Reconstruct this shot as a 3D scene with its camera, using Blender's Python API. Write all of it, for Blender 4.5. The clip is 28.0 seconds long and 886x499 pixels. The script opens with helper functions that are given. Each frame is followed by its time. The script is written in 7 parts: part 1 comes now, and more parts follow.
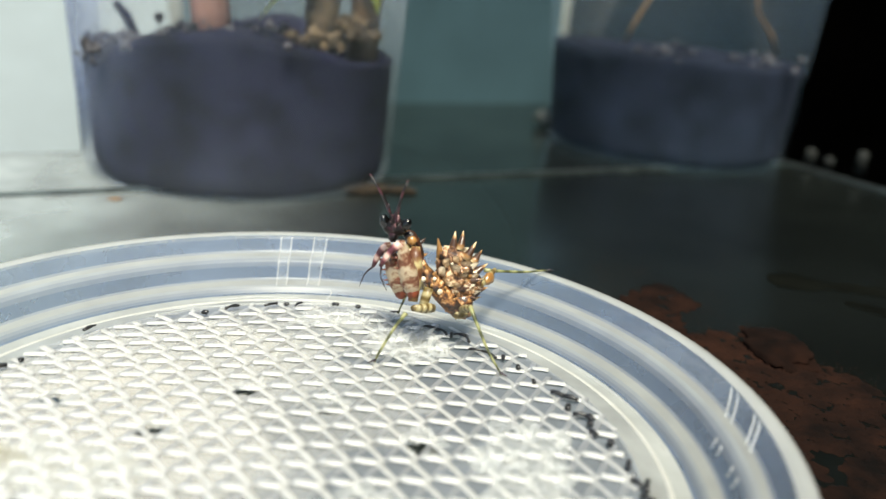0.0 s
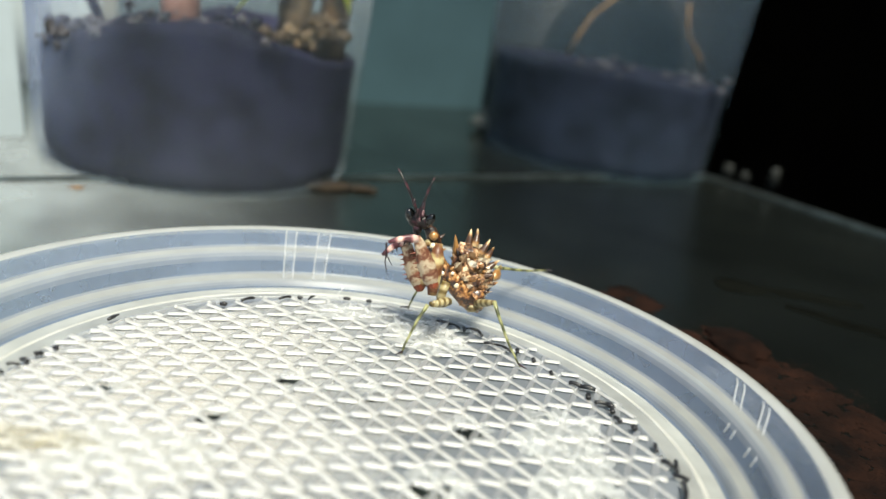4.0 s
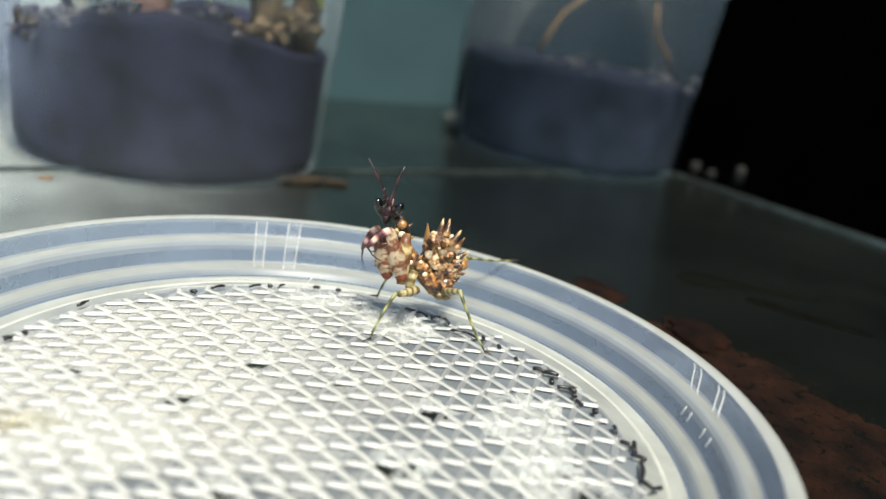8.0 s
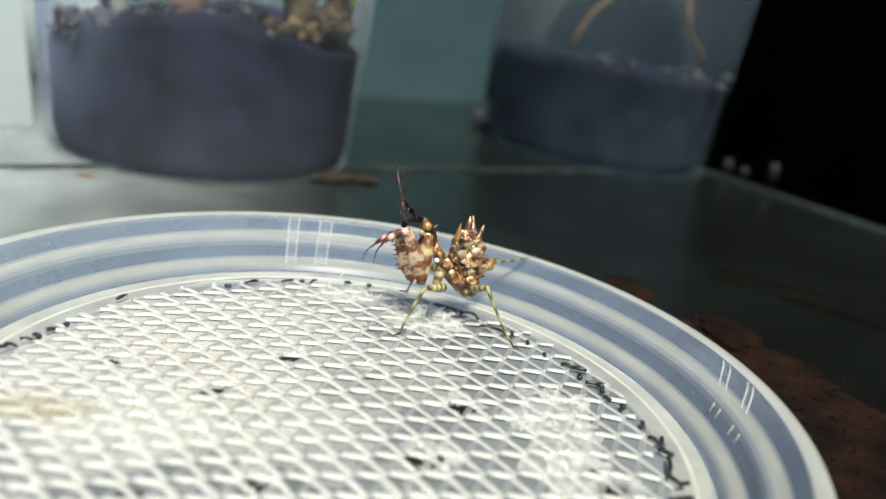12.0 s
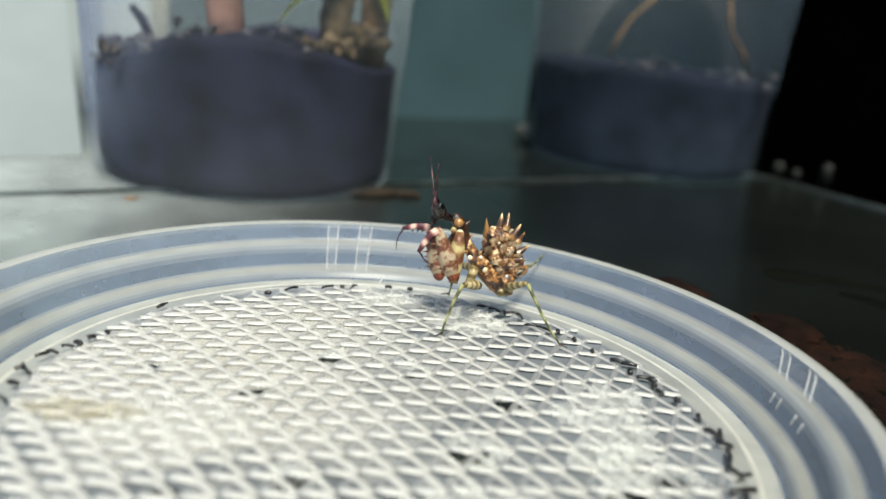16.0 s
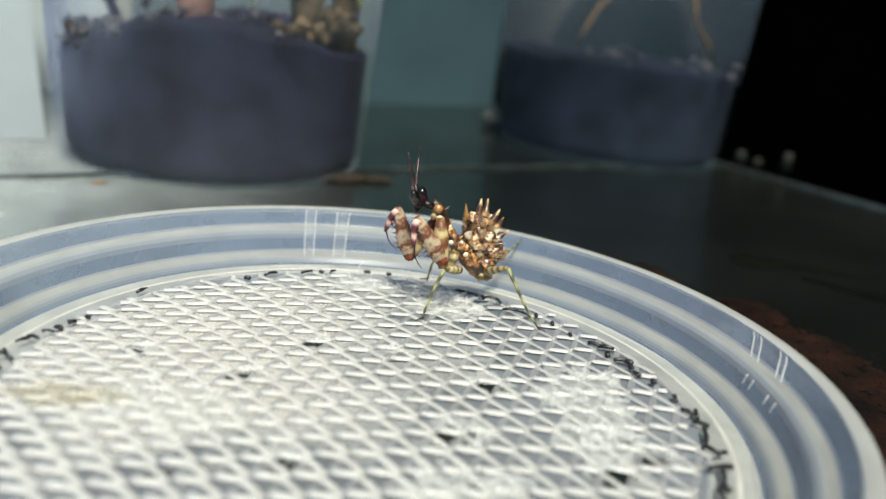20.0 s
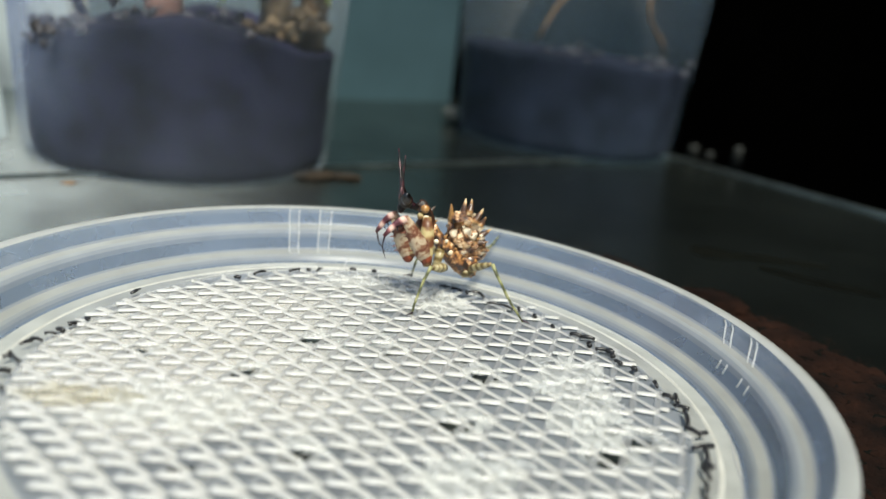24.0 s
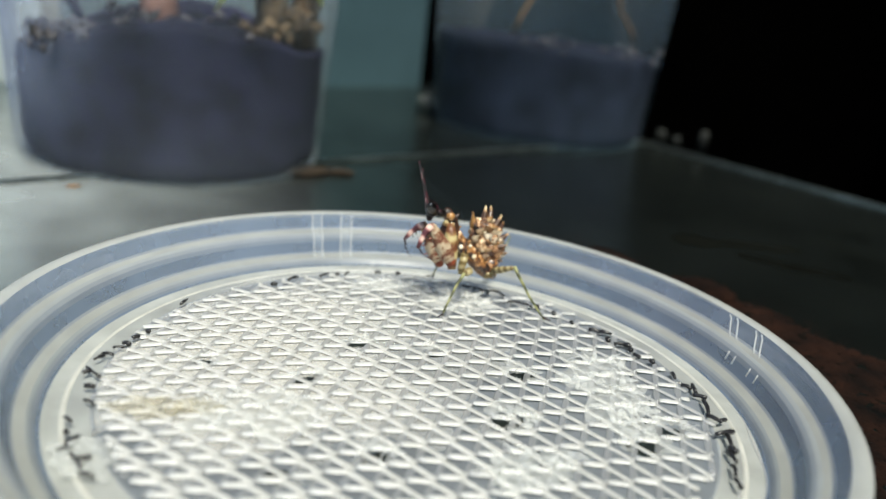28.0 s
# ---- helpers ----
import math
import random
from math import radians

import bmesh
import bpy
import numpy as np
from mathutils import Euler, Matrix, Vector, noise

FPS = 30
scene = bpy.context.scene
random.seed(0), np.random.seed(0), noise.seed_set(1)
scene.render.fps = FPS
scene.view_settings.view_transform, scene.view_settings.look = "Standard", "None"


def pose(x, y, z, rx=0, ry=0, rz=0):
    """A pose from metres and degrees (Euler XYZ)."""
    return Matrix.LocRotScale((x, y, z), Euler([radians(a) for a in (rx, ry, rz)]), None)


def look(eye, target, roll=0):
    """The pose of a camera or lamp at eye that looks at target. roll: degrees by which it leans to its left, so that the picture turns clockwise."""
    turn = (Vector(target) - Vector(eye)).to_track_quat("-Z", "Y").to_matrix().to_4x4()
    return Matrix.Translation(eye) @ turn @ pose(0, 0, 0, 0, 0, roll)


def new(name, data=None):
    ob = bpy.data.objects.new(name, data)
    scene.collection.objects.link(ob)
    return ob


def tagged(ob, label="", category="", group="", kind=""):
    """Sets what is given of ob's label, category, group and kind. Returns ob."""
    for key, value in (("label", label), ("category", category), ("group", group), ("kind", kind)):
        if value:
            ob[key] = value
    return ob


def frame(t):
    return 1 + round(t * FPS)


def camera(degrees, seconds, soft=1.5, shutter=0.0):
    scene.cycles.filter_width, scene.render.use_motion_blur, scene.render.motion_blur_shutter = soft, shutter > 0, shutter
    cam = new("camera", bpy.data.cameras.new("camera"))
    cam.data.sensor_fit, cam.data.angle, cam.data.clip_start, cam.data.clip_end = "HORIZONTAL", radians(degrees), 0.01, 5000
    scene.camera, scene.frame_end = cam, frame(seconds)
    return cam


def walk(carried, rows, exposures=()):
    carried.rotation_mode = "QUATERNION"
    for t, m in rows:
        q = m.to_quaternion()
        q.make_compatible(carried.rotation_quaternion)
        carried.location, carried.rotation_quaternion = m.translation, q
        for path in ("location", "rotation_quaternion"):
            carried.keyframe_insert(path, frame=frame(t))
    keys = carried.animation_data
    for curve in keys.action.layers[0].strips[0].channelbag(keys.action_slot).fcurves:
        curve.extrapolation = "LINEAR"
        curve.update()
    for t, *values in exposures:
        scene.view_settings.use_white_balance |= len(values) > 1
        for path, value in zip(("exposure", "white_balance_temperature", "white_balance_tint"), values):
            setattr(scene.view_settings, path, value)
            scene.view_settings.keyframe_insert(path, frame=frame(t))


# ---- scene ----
cam = camera(57.9, 28.0)
cam.data.dof.use_dof = True
cam.data.dof.focus_distance = 0.124
cam.data.dof.aperture_fstop = 13.5
PATH = [
    (0, pose(0.01534, -0.08179, 0.05288, 71.35, -4.30, 0.00)),
    (0.5, pose(0.01105, -0.08220, 0.05288, 71.14, -5.06, -1.34)),
    (1, pose(0.00512, -0.08466, 0.05433, 71.53, -6.43, -4.07)),
    (1.5, pose(0.00261, -0.08604, 0.05470, 71.88, -7.15, -6.12)),
    (2, pose(-0.00102, -0.08562, 0.05259, 72.05, -7.85, -7.70)),
    (2.5, pose(-0.00198, -0.08513, 0.05169, 71.76, -7.53, -6.71)),
    (4.5, pose(-0.00631, -0.08804, 0.05351, 72.26, -8.71, -7.28)),
    (5, pose(-0.00752, -0.08893, 0.05479, 72.21, -9.29, -8.44)),
    (5.5, pose(-0.00656, -0.08826, 0.05292, 72.09, -9.29, -9.16)),
    (6, pose(-0.00594, -0.08807, 0.05208, 72.04, -8.93, -8.31)),
    (6.5, pose(-0.00484, -0.08793, 0.05087, 71.86, -9.00, -8.04)),
    (7, pose(-0.00456, -0.08739, 0.05094, 71.96, -9.31, -8.42)),
    (7.5, pose(-0.00418, -0.08888, 0.05142, 72.17, -9.22, -8.57)),
    (8, pose(-0.00411, -0.08985, 0.05194, 72.28, -8.96, -8.58)),
    (8.5, pose(-0.00265, -0.09450, 0.05524, 72.44, -8.47, -7.21)),
    (9, pose(-0.00258, -0.09684, 0.05675, 72.38, -8.18, -6.41)),
    (9.5, pose(-0.00159, -0.09502, 0.05406, 72.03, -8.19, -6.44)),
    (10, pose(-0.00242, -0.09324, 0.05313, 71.96, -8.18, -6.37)),
    (10.5, pose(-0.00320, -0.09349, 0.05373, 72.05, -8.15, -6.33)),
    (11, pose(-0.00293, -0.09324, 0.05319, 72.06, -8.01, -6.38)),
    (11.5, pose(-0.00369, -0.09211, 0.05266, 71.87, -8.48, -6.43)),
    (13.5, pose(-0.00452, -0.08957, 0.05004, 71.71, -8.05, -6.20)),
    (14, pose(-0.00424, -0.08864, 0.04889, 71.84, -6.97, -5.17)),
    (14.5, pose(-0.00192, -0.08973, 0.04671, 72.51, -5.40, -4.49)),
    (15, pose(-0.00018, -0.09027, 0.04543, 73.41, -4.65, -3.91)),
    (15.5, pose(-0.00070, -0.09026, 0.04571, 73.39, -4.98, -3.99)),
    (16, pose(-0.00207, -0.09021, 0.04714, 73.42, -5.40, -3.74)),
    (16.5, pose(-0.00131, -0.09022, 0.04630, 73.40, -5.25, -3.69)),
    (17, pose(-0.00139, -0.09019, 0.04691, 73.37, -5.28, -3.62)),
    (17.5, pose(-0.00129, -0.09027, 0.04613, 73.31, -5.17, -3.61)),
    (18, pose(-0.00065, -0.09045, 0.04557, 73.38, -4.77, -3.60)),
    (18.5, pose(-0.00146, -0.09092, 0.04602, 73.34, -5.07, -4.11)),
    (19, pose(-0.00229, -0.09151, 0.04705, 73.33, -5.50, -4.86)),
    (19.5, pose(-0.00391, -0.09116, 0.04697, 72.98, -5.86, -5.46)),
    (20, pose(-0.00513, -0.09129, 0.04704, 72.73, -6.31, -6.35)),
    (20.5, pose(-0.00689, -0.09168, 0.04826, 72.76, -6.64, -6.95)),
    (21, pose(-0.00780, -0.09191, 0.04877, 72.69, -7.16, -7.61)),
    (21.5, pose(-0.00918, -0.09223, 0.04918, 72.61, -7.32, -8.01)),
    (23.5, pose(-0.00985, -0.09381, 0.04859, 72.73, -6.85, -9.04)),
    (24, pose(-0.01166, -0.09486, 0.04851, 72.62, -6.59, -9.99)),
    (24.5, pose(-0.01593, -0.09774, 0.05028, 72.26, -6.07, -11.21)),
    (25, pose(-0.02320, -0.09792, 0.05424, 71.62, -5.50, -11.99)),
    (25.5, pose(-0.02627, -0.09903, 0.05648, 70.75, -5.28, -13.41)),
    (26, pose(-0.02663, -0.10014, 0.05715, 71.55, -6.10, -16.45)),
    (26.5, pose(-0.02931, -0.10037, 0.05606, 70.79, -6.30, -15.12)),
    (27, pose(-0.02784, -0.10070, 0.05582, 71.08, -6.26, -14.63)),
    (27.5, pose(-0.02692, -0.09979, 0.05499, 71.37, -6.35, -14.11)),
    (28, pose(-0.02635, -0.09917, 0.05478, 71.22, -6.49, -13.69)),
]

walk(cam, PATH, [(0.0, 0.80, 6750, 3.5), (8.0, 0.80, 6750, 3.5), (11.0, 0.77, 6750, 3.5), (14.0, 0.56, 6750, 3.5), (28.0, 0.55, 6550, 4.0)])

# ---- world and sun ----
SUN_EL, SUN_AZ = 62.0, 274.0      # degrees; azimuth counted from +x towards +y
world = bpy.data.worlds.new("world")
scene.world = world
world.use_nodes = True
wn = world.node_tree.nodes
sky = wn.new("ShaderNodeTexSky")
sky.sky_type = "NISHITA"
sky.sun_disc = False
sky.sun_elevation = radians(SUN_EL)
sky.sun_rotation = radians(90 - SUN_AZ)
world.node_tree.links.new(sky.outputs["Color"], wn["Background"].inputs["Color"])
wn["Background"].inputs["Strength"].default_value = 0.09

sun = new("sun", bpy.data.lights.new("sun", "SUN"))
sun.data.energy = 4.6
sun.data.angle = radians(15.0)
sun.data.color = (1.0, 0.94, 0.82)
_e, _a = radians(SUN_EL), radians(SUN_AZ)
sun.matrix_world = look((math.cos(_e) * math.cos(_a), math.cos(_e) * math.sin(_a), math.sin(_e)), (0, 0, 0))

MM = 0.001


# ---- materials ----
def material(name, color, rough=0.5, metal=0.0, vary=0.15, scale=400.0, bump=0.0, bump_scale=None, spec=0.5,
             second=None, coat=0.0, per_object=0.0):
    """A principled surface with colour variation at two scales and fine relief."""
    m = bpy.data.materials.new(name)
    m.use_nodes = True
    nt, n = m.node_tree, m.node_tree.nodes
    b = n["Principled BSDF"]
    b.inputs["Roughness"].default_value = rough
    b.inputs["Metallic"].default_value = metal
    b.inputs["Specular IOR Level"].default_value = spec
    b.inputs["Coat Weight"].default_value = coat
    tc = n.new("ShaderNodeTexCoord")
    n1, n2 = n.new("ShaderNodeTexNoise"), n.new("ShaderNodeTexNoise")
    n1.inputs["Scale"].default_value, n1.inputs["Detail"].default_value = scale, 6.0
    n2.inputs["Scale"].default_value, n2.inputs["Detail"].default_value = scale * 0.17, 3.0
    for k in (n1, n2):
        nt.links.new(tc.outputs["Object"], k.inputs["Vector"])
    add = n.new("ShaderNodeMath")
    add.operation = "MULTIPLY_ADD"
    add.inputs[1].default_value = 0.5
    nt.links.new(n1.outputs["Fac"], add.inputs[0])
    half = n.new("ShaderNodeMath")
    half.operation = "MULTIPLY"
    half.inputs[1].default_value = 0.5
    nt.links.new(n2.outputs["Fac"], half.inputs[0])
    nt.links.new(half.outputs[0], add.inputs[2])
    ramp = n.new("ShaderNodeValToRGB")
    dark = [max(0.0, c * (1 - 2 * vary)) for c in color]
    light = second if second else [min(1.0, c * (1 + 2 * vary)) for c in color]
    ramp.color_ramp.elements[0].position, ramp.color_ramp.elements[1].position = 0.36, 0.64
    ramp.color_ramp.elements[0].color = (*dark, 1)
    ramp.color_ramp.elements[1].color = (*light, 1)
    nt.links.new(add.outputs[0], ramp.inputs["Fac"])
    col = ramp.outputs["Color"]
    if per_object:
        info = n.new("ShaderNodeObjectInfo")
        hsv = n.new("ShaderNodeHueSaturation")
        rng = n.new("ShaderNodeMapRange")
        rng.inputs["To Min"].default_value, rng.inputs["To Max"].default_value = 1 - per_object, 1 + per_object
        nt.links.new(info.outputs["Random"], rng.inputs["Value"])
        nt.links.new(rng.outputs["Result"], hsv.inputs["Value"])
        nt.links.new(col, hsv.inputs["Color"])
        col = hsv.outputs["Color"]
    nt.links.new(col, b.inputs["Base Color"])
    if bump:
        bp = n.new("ShaderNodeBump")
        bp.inputs["Strength"].default_value = bump
        bp.inputs["Distance"].default_value = 0.0004
        nb = n.new("ShaderNodeTexNoise")
        nb.inputs["Scale"].default_value, nb.inputs["Detail"].default_value = bump_scale or scale * 2, 5.0
        nt.links.new(tc.outputs["Object"], nb.inputs["Vector"])
        nt.links.new(nb.outputs["Fac"], bp.inputs["Height"])
        nt.links.new(bp.outputs["Normal"], b.inputs["Normal"])
    return m


def plastic(name, color, clear=0.4, through_light=0.4, gloss=0.12, rough=0.25, scale=150.0, vary=0.12, bump=0.1, fade=None):
    """Milky see-through plastic: part clear, part scattering to both sides, with a sheen; fade (centre, r0, r1) thins it out to nothing."""
    m = bpy.data.materials.new(name)
    m.use_nodes = True
    nt, n = m.node_tree, m.node_tree.nodes
    n.remove(n["Principled BSDF"])
    out = n["Material Output"]
    tc = n.new("ShaderNodeTexCoord")
    no = n.new("ShaderNodeTexNoise")
    no.inputs["Scale"].default_value, no.inputs["Detail"].default_value = scale, 5.0
    nt.links.new(tc.outputs["Object"], no.inputs["Vector"])
    ramp = n.new("ShaderNodeValToRGB")
    ramp.color_ramp.elements[0].position, ramp.color_ramp.elements[1].position = 0.3, 0.7
    ramp.color_ramp.elements[0].color = (*[c * (1 - vary) for c in color], 1)
    ramp.color_ramp.elements[1].color = (*[min(1, c * (1 + vary)) for c in color], 1)
    nt.links.new(no.outputs["Fac"], ramp.inputs["Fac"])
    bp = n.new("ShaderNodeBump")
    bp.inputs["Strength"].default_value, bp.inputs["Distance"].default_value = bump, 0.0003
    nt.links.new(no.outputs["Fac"], bp.inputs["Height"])
    di, tl, gl, tr = (n.new("ShaderNodeBsdf" + k) for k in ("Diffuse", "Translucent", "Glossy", "Transparent"))
    gl.inputs["Roughness"].default_value = rough
    for k in (di, tl):
        nt.links.new(ramp.outputs["Color"], k.inputs["Color"])
    for k in (di, tl, gl):
        nt.links.new(bp.outputs["Normal"], k.inputs["Normal"])

    def mix(fac, a, c):
        k = n.new("ShaderNodeMixShader")
        k.inputs["Fac"].default_value = fac
        nt.links.new(a.outputs[0], k.inputs[1])
        nt.links.new(c.outputs[0], k.inputs[2])
        return k
    body = mix(clear, mix(through_light, di, tl), tr)
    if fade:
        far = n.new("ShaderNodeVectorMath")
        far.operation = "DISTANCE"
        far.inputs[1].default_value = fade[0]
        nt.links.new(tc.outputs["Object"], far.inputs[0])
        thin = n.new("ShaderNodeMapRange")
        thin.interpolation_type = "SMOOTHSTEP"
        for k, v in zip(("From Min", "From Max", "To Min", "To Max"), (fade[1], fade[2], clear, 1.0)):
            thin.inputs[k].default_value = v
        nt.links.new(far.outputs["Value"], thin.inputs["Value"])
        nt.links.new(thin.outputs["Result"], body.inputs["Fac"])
    top = mix(gloss, body, gl)
    fr = n.new("ShaderNodeFresnel")
    fr.inputs["IOR"].default_value = 1.45
    mr = n.new("ShaderNodeMath")
    mr.operation = "MULTIPLY"
    mr.inputs[1].default_value = gloss * 6
    mr.use_clamp = True
    nt.links.new(fr.outputs["Fac"], mr.inputs[0])
    nt.links.new(mr.outputs[0], top.inputs["Fac"])
    nt.links.new(top.outputs[0], out.inputs["Surface"])
    return m


M_BEAD = plastic("thick milky polypropylene", (0.78, 0.80, 0.79), clear=0.44, through_light=0.5, gloss=0.10, rough=0.25, vary=0.08)
M_TREAD = plastic("milky ring", (0.78, 0.79, 0.76), clear=0.51, through_light=0.5, gloss=0.10, rough=0.25, vary=0.12, scale=90)
M_BAND = plastic("raised moulding band", (0.80, 0.84, 0.86), clear=0.92, through_light=0.4, gloss=0.015, rough=0.3)
M_WALLP = plastic("clear polypropylene", (0.38, 0.48, 0.67), clear=0.60, through_light=0.55, gloss=0.08, rough=0.25, vary=0.18, scale=70)
M_PANEL = plastic("milky panel", (0.42, 0.46, 0.53), clear=0.56, through_light=0.4, gloss=0.12, rough=0.30, vary=0.20, scale=70)
# colours stepped from the riser's blue to the tread's white
M_GRADE = [plastic("polypropylene paling by degrees", tuple(a + (b - a) * k / 4 for a, b in zip((0.41, 0.49, 0.66), (0.74, 0.76, 0.75))), clear=0.62 - 0.05 * k, through_light=0.5, gloss=0.08, rough=0.3, vary=0.08) for k in (1, 2, 3)]
M_APRON = plastic("milky slope", (0.69, 0.71, 0.69), clear=0.38, through_light=0.4, gloss=0.12, rough=0.25, vary=0.20, scale=110)
M_CREASE = plastic("cream moulded crease", (0.86, 0.86, 0.81), clear=0.34, through_light=0.35, gloss=0.10, rough=0.2, vary=0.12, scale=200)
M_INNER = plastic("half clear slope", (0.69, 0.71, 0.70), clear=0.46, through_light=0.4, gloss=0.12, rough=0.25, vary=0.22, scale=110)
M_STRAND = plastic("white netting", (0.94, 0.94, 0.92), clear=0.12, through_light=0.42, gloss=0.06, rough=0.35, scale=700, vary=0.10)
M_STRAND2 = plastic("thin clear netting", (0.78, 0.80, 0.84), clear=0.80, through_light=0.45, gloss=0.05, rough=0.3, scale=900, vary=0.05)
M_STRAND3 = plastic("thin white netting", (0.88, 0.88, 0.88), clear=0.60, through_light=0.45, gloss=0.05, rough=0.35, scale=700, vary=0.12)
M_STRAND4 = plastic("brightest white netting", (0.92, 0.92, 0.89), clear=0.28, through_light=0.45, gloss=0.05, rough=0.35, scale=700, vary=0.12)
M_STRAND5 = plastic("half bright white netting", (0.90, 0.90, 0.88), clear=0.44, through_light=0.45, gloss=0.05, rough=0.35, scale=700, vary=0.12)
M_GLUE = plastic("clear glue", (0.84, 0.86, 0.85), clear=0.70, through_light=0.45, gloss=0.018, rough=0.4, scale=1500, bump=0.5)
M_FILM = plastic("milky film brightening the net", (0.90, 0.89, 0.85), clear=0.82, through_light=0.35, gloss=0.01, rough=0.5, scale=120, vary=0.10)
M_TABLE_GLARE = plastic("pale glare on the table", (0.58, 0.64, 0.68), clear=0.50, through_light=0.2, gloss=0.0, rough=0.8, scale=60, vary=0.25, fade=((-0.165, 0.115, -0.008), 0.03, 0.178))
M_TUB2 = plastic("clean clear tub", (0.30, 0.48, 0.66), clear=0.935, through_light=0.5, gloss=0.006, rough=0.6, scale=40)
M_TUB = plastic("clear tub", (0.62, 0.68, 0.78), clear=0.86, through_light=0.5, gloss=0.006, rough=0.6, scale=40)
M_HAZE = plastic("pale haze on the tub wall", (0.47, 0.54, 0.78), clear=0.42, through_light=0.45, gloss=0.0, rough=0.6, scale=60, vary=0.3, fade=((-0.048, -0.010, 0.045), 0.004, 0.058))
M_SOIL = material("potting soil", (0.0108, 0.0108, 0.0255), rough=0.95, vary=0.45, scale=110, bump=1.0, spec=0.1)
M_SOIL2 = material("dry dark soil", (0.0095, 0.0115, 0.0215), rough=0.95, vary=0.35, scale=90, bump=1.0, spec=0.1)
M_TABLE = material("dark polished metal", (0.185, 0.225, 0.208), rough=0.24, metal=0.986, vary=0.15, scale=60, bump=0.02)
M_EDGE = material("worn metal edge", (0.27, 0.31, 0.31), rough=0.35, metal=0.98, vary=0.25, scale=200)
M_PEG = material("grey peg", (0.018, 0.020, 0.019), rough=0.6, vary=0.3, scale=300, spec=0.2)
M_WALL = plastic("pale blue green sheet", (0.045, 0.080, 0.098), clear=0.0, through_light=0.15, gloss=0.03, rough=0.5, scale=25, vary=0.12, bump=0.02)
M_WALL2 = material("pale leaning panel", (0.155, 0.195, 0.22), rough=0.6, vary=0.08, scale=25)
# the unlit room's darkness is put into this near-black colour
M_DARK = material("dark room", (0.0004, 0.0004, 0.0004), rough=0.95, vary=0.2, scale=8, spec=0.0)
M_BLACK = material("black marker", (0.012, 0.012, 0.014), rough=0.35, vary=0.2, scale=800)
M_EARTH = material("red brown earth", (0.0082, 0.0029, 0.0015), rough=0.95, vary=0.5, scale=160, bump=0.8, spec=0.12)


M_RIB = plastic("moulding line", (0.92, 0.93, 0.94), clear=0.55, through_light=0.4, gloss=0.08, rough=0.3)
M_STEM = material("pinkish brown stem", (0.22, 0.12, 0.10), rough=0.7, vary=0.25, scale=120, bump=0.4)
M_LEAF = material("yellow green leaf", (0.34, 0.38, 0.05), rough=0.5, vary=0.2, scale=150)
M_MOSS = material("grey root crumbs", (0.060, 0.058, 0.068), rough=0.95, vary=0.5, scale=350, bump=0.8)
M_ROOT = material("matted roots", (0.075, 0.052, 0.030), rough=0.95, vary=0.5, scale=300, bump=0.8)
M_ROOT2 = material("dark bark", (0.011, 0.0062, 0.0022), rough=0.95, vary=0.5, scale=300, bump=0.8)
M_AMBER_GLINT = material("dim amber light", (0.14, 0.065, 0.015), rough=0.9, vary=0.4, scale=300, bump=0.8)
M_TWIG = material("orange brown twig", (0.115, 0.068, 0.032), rough=0.7, vary=0.25, scale=200)
M_LUMP = material("pale wax", (0.075, 0.085, 0.080), rough=0.6, vary=0.15, scale=200)
M_SMEAR = material("dark smear", (0.0022, 0.0025, 0.0020), rough=0.95, spec=0.02, vary=0.4, scale=100)
M_HEAP = material("dark wet soil", (0.0060, 0.0022, 0.0012), rough=0.95, vary=0.4, scale=300, bump=0.8, spec=0.1)
M_STAIN = plastic("yellowed glue", (0.60, 0.54, 0.34), clear=0.80, through_light=0.4, gloss=0.04, rough=0.3, scale=700, bump=0.6)


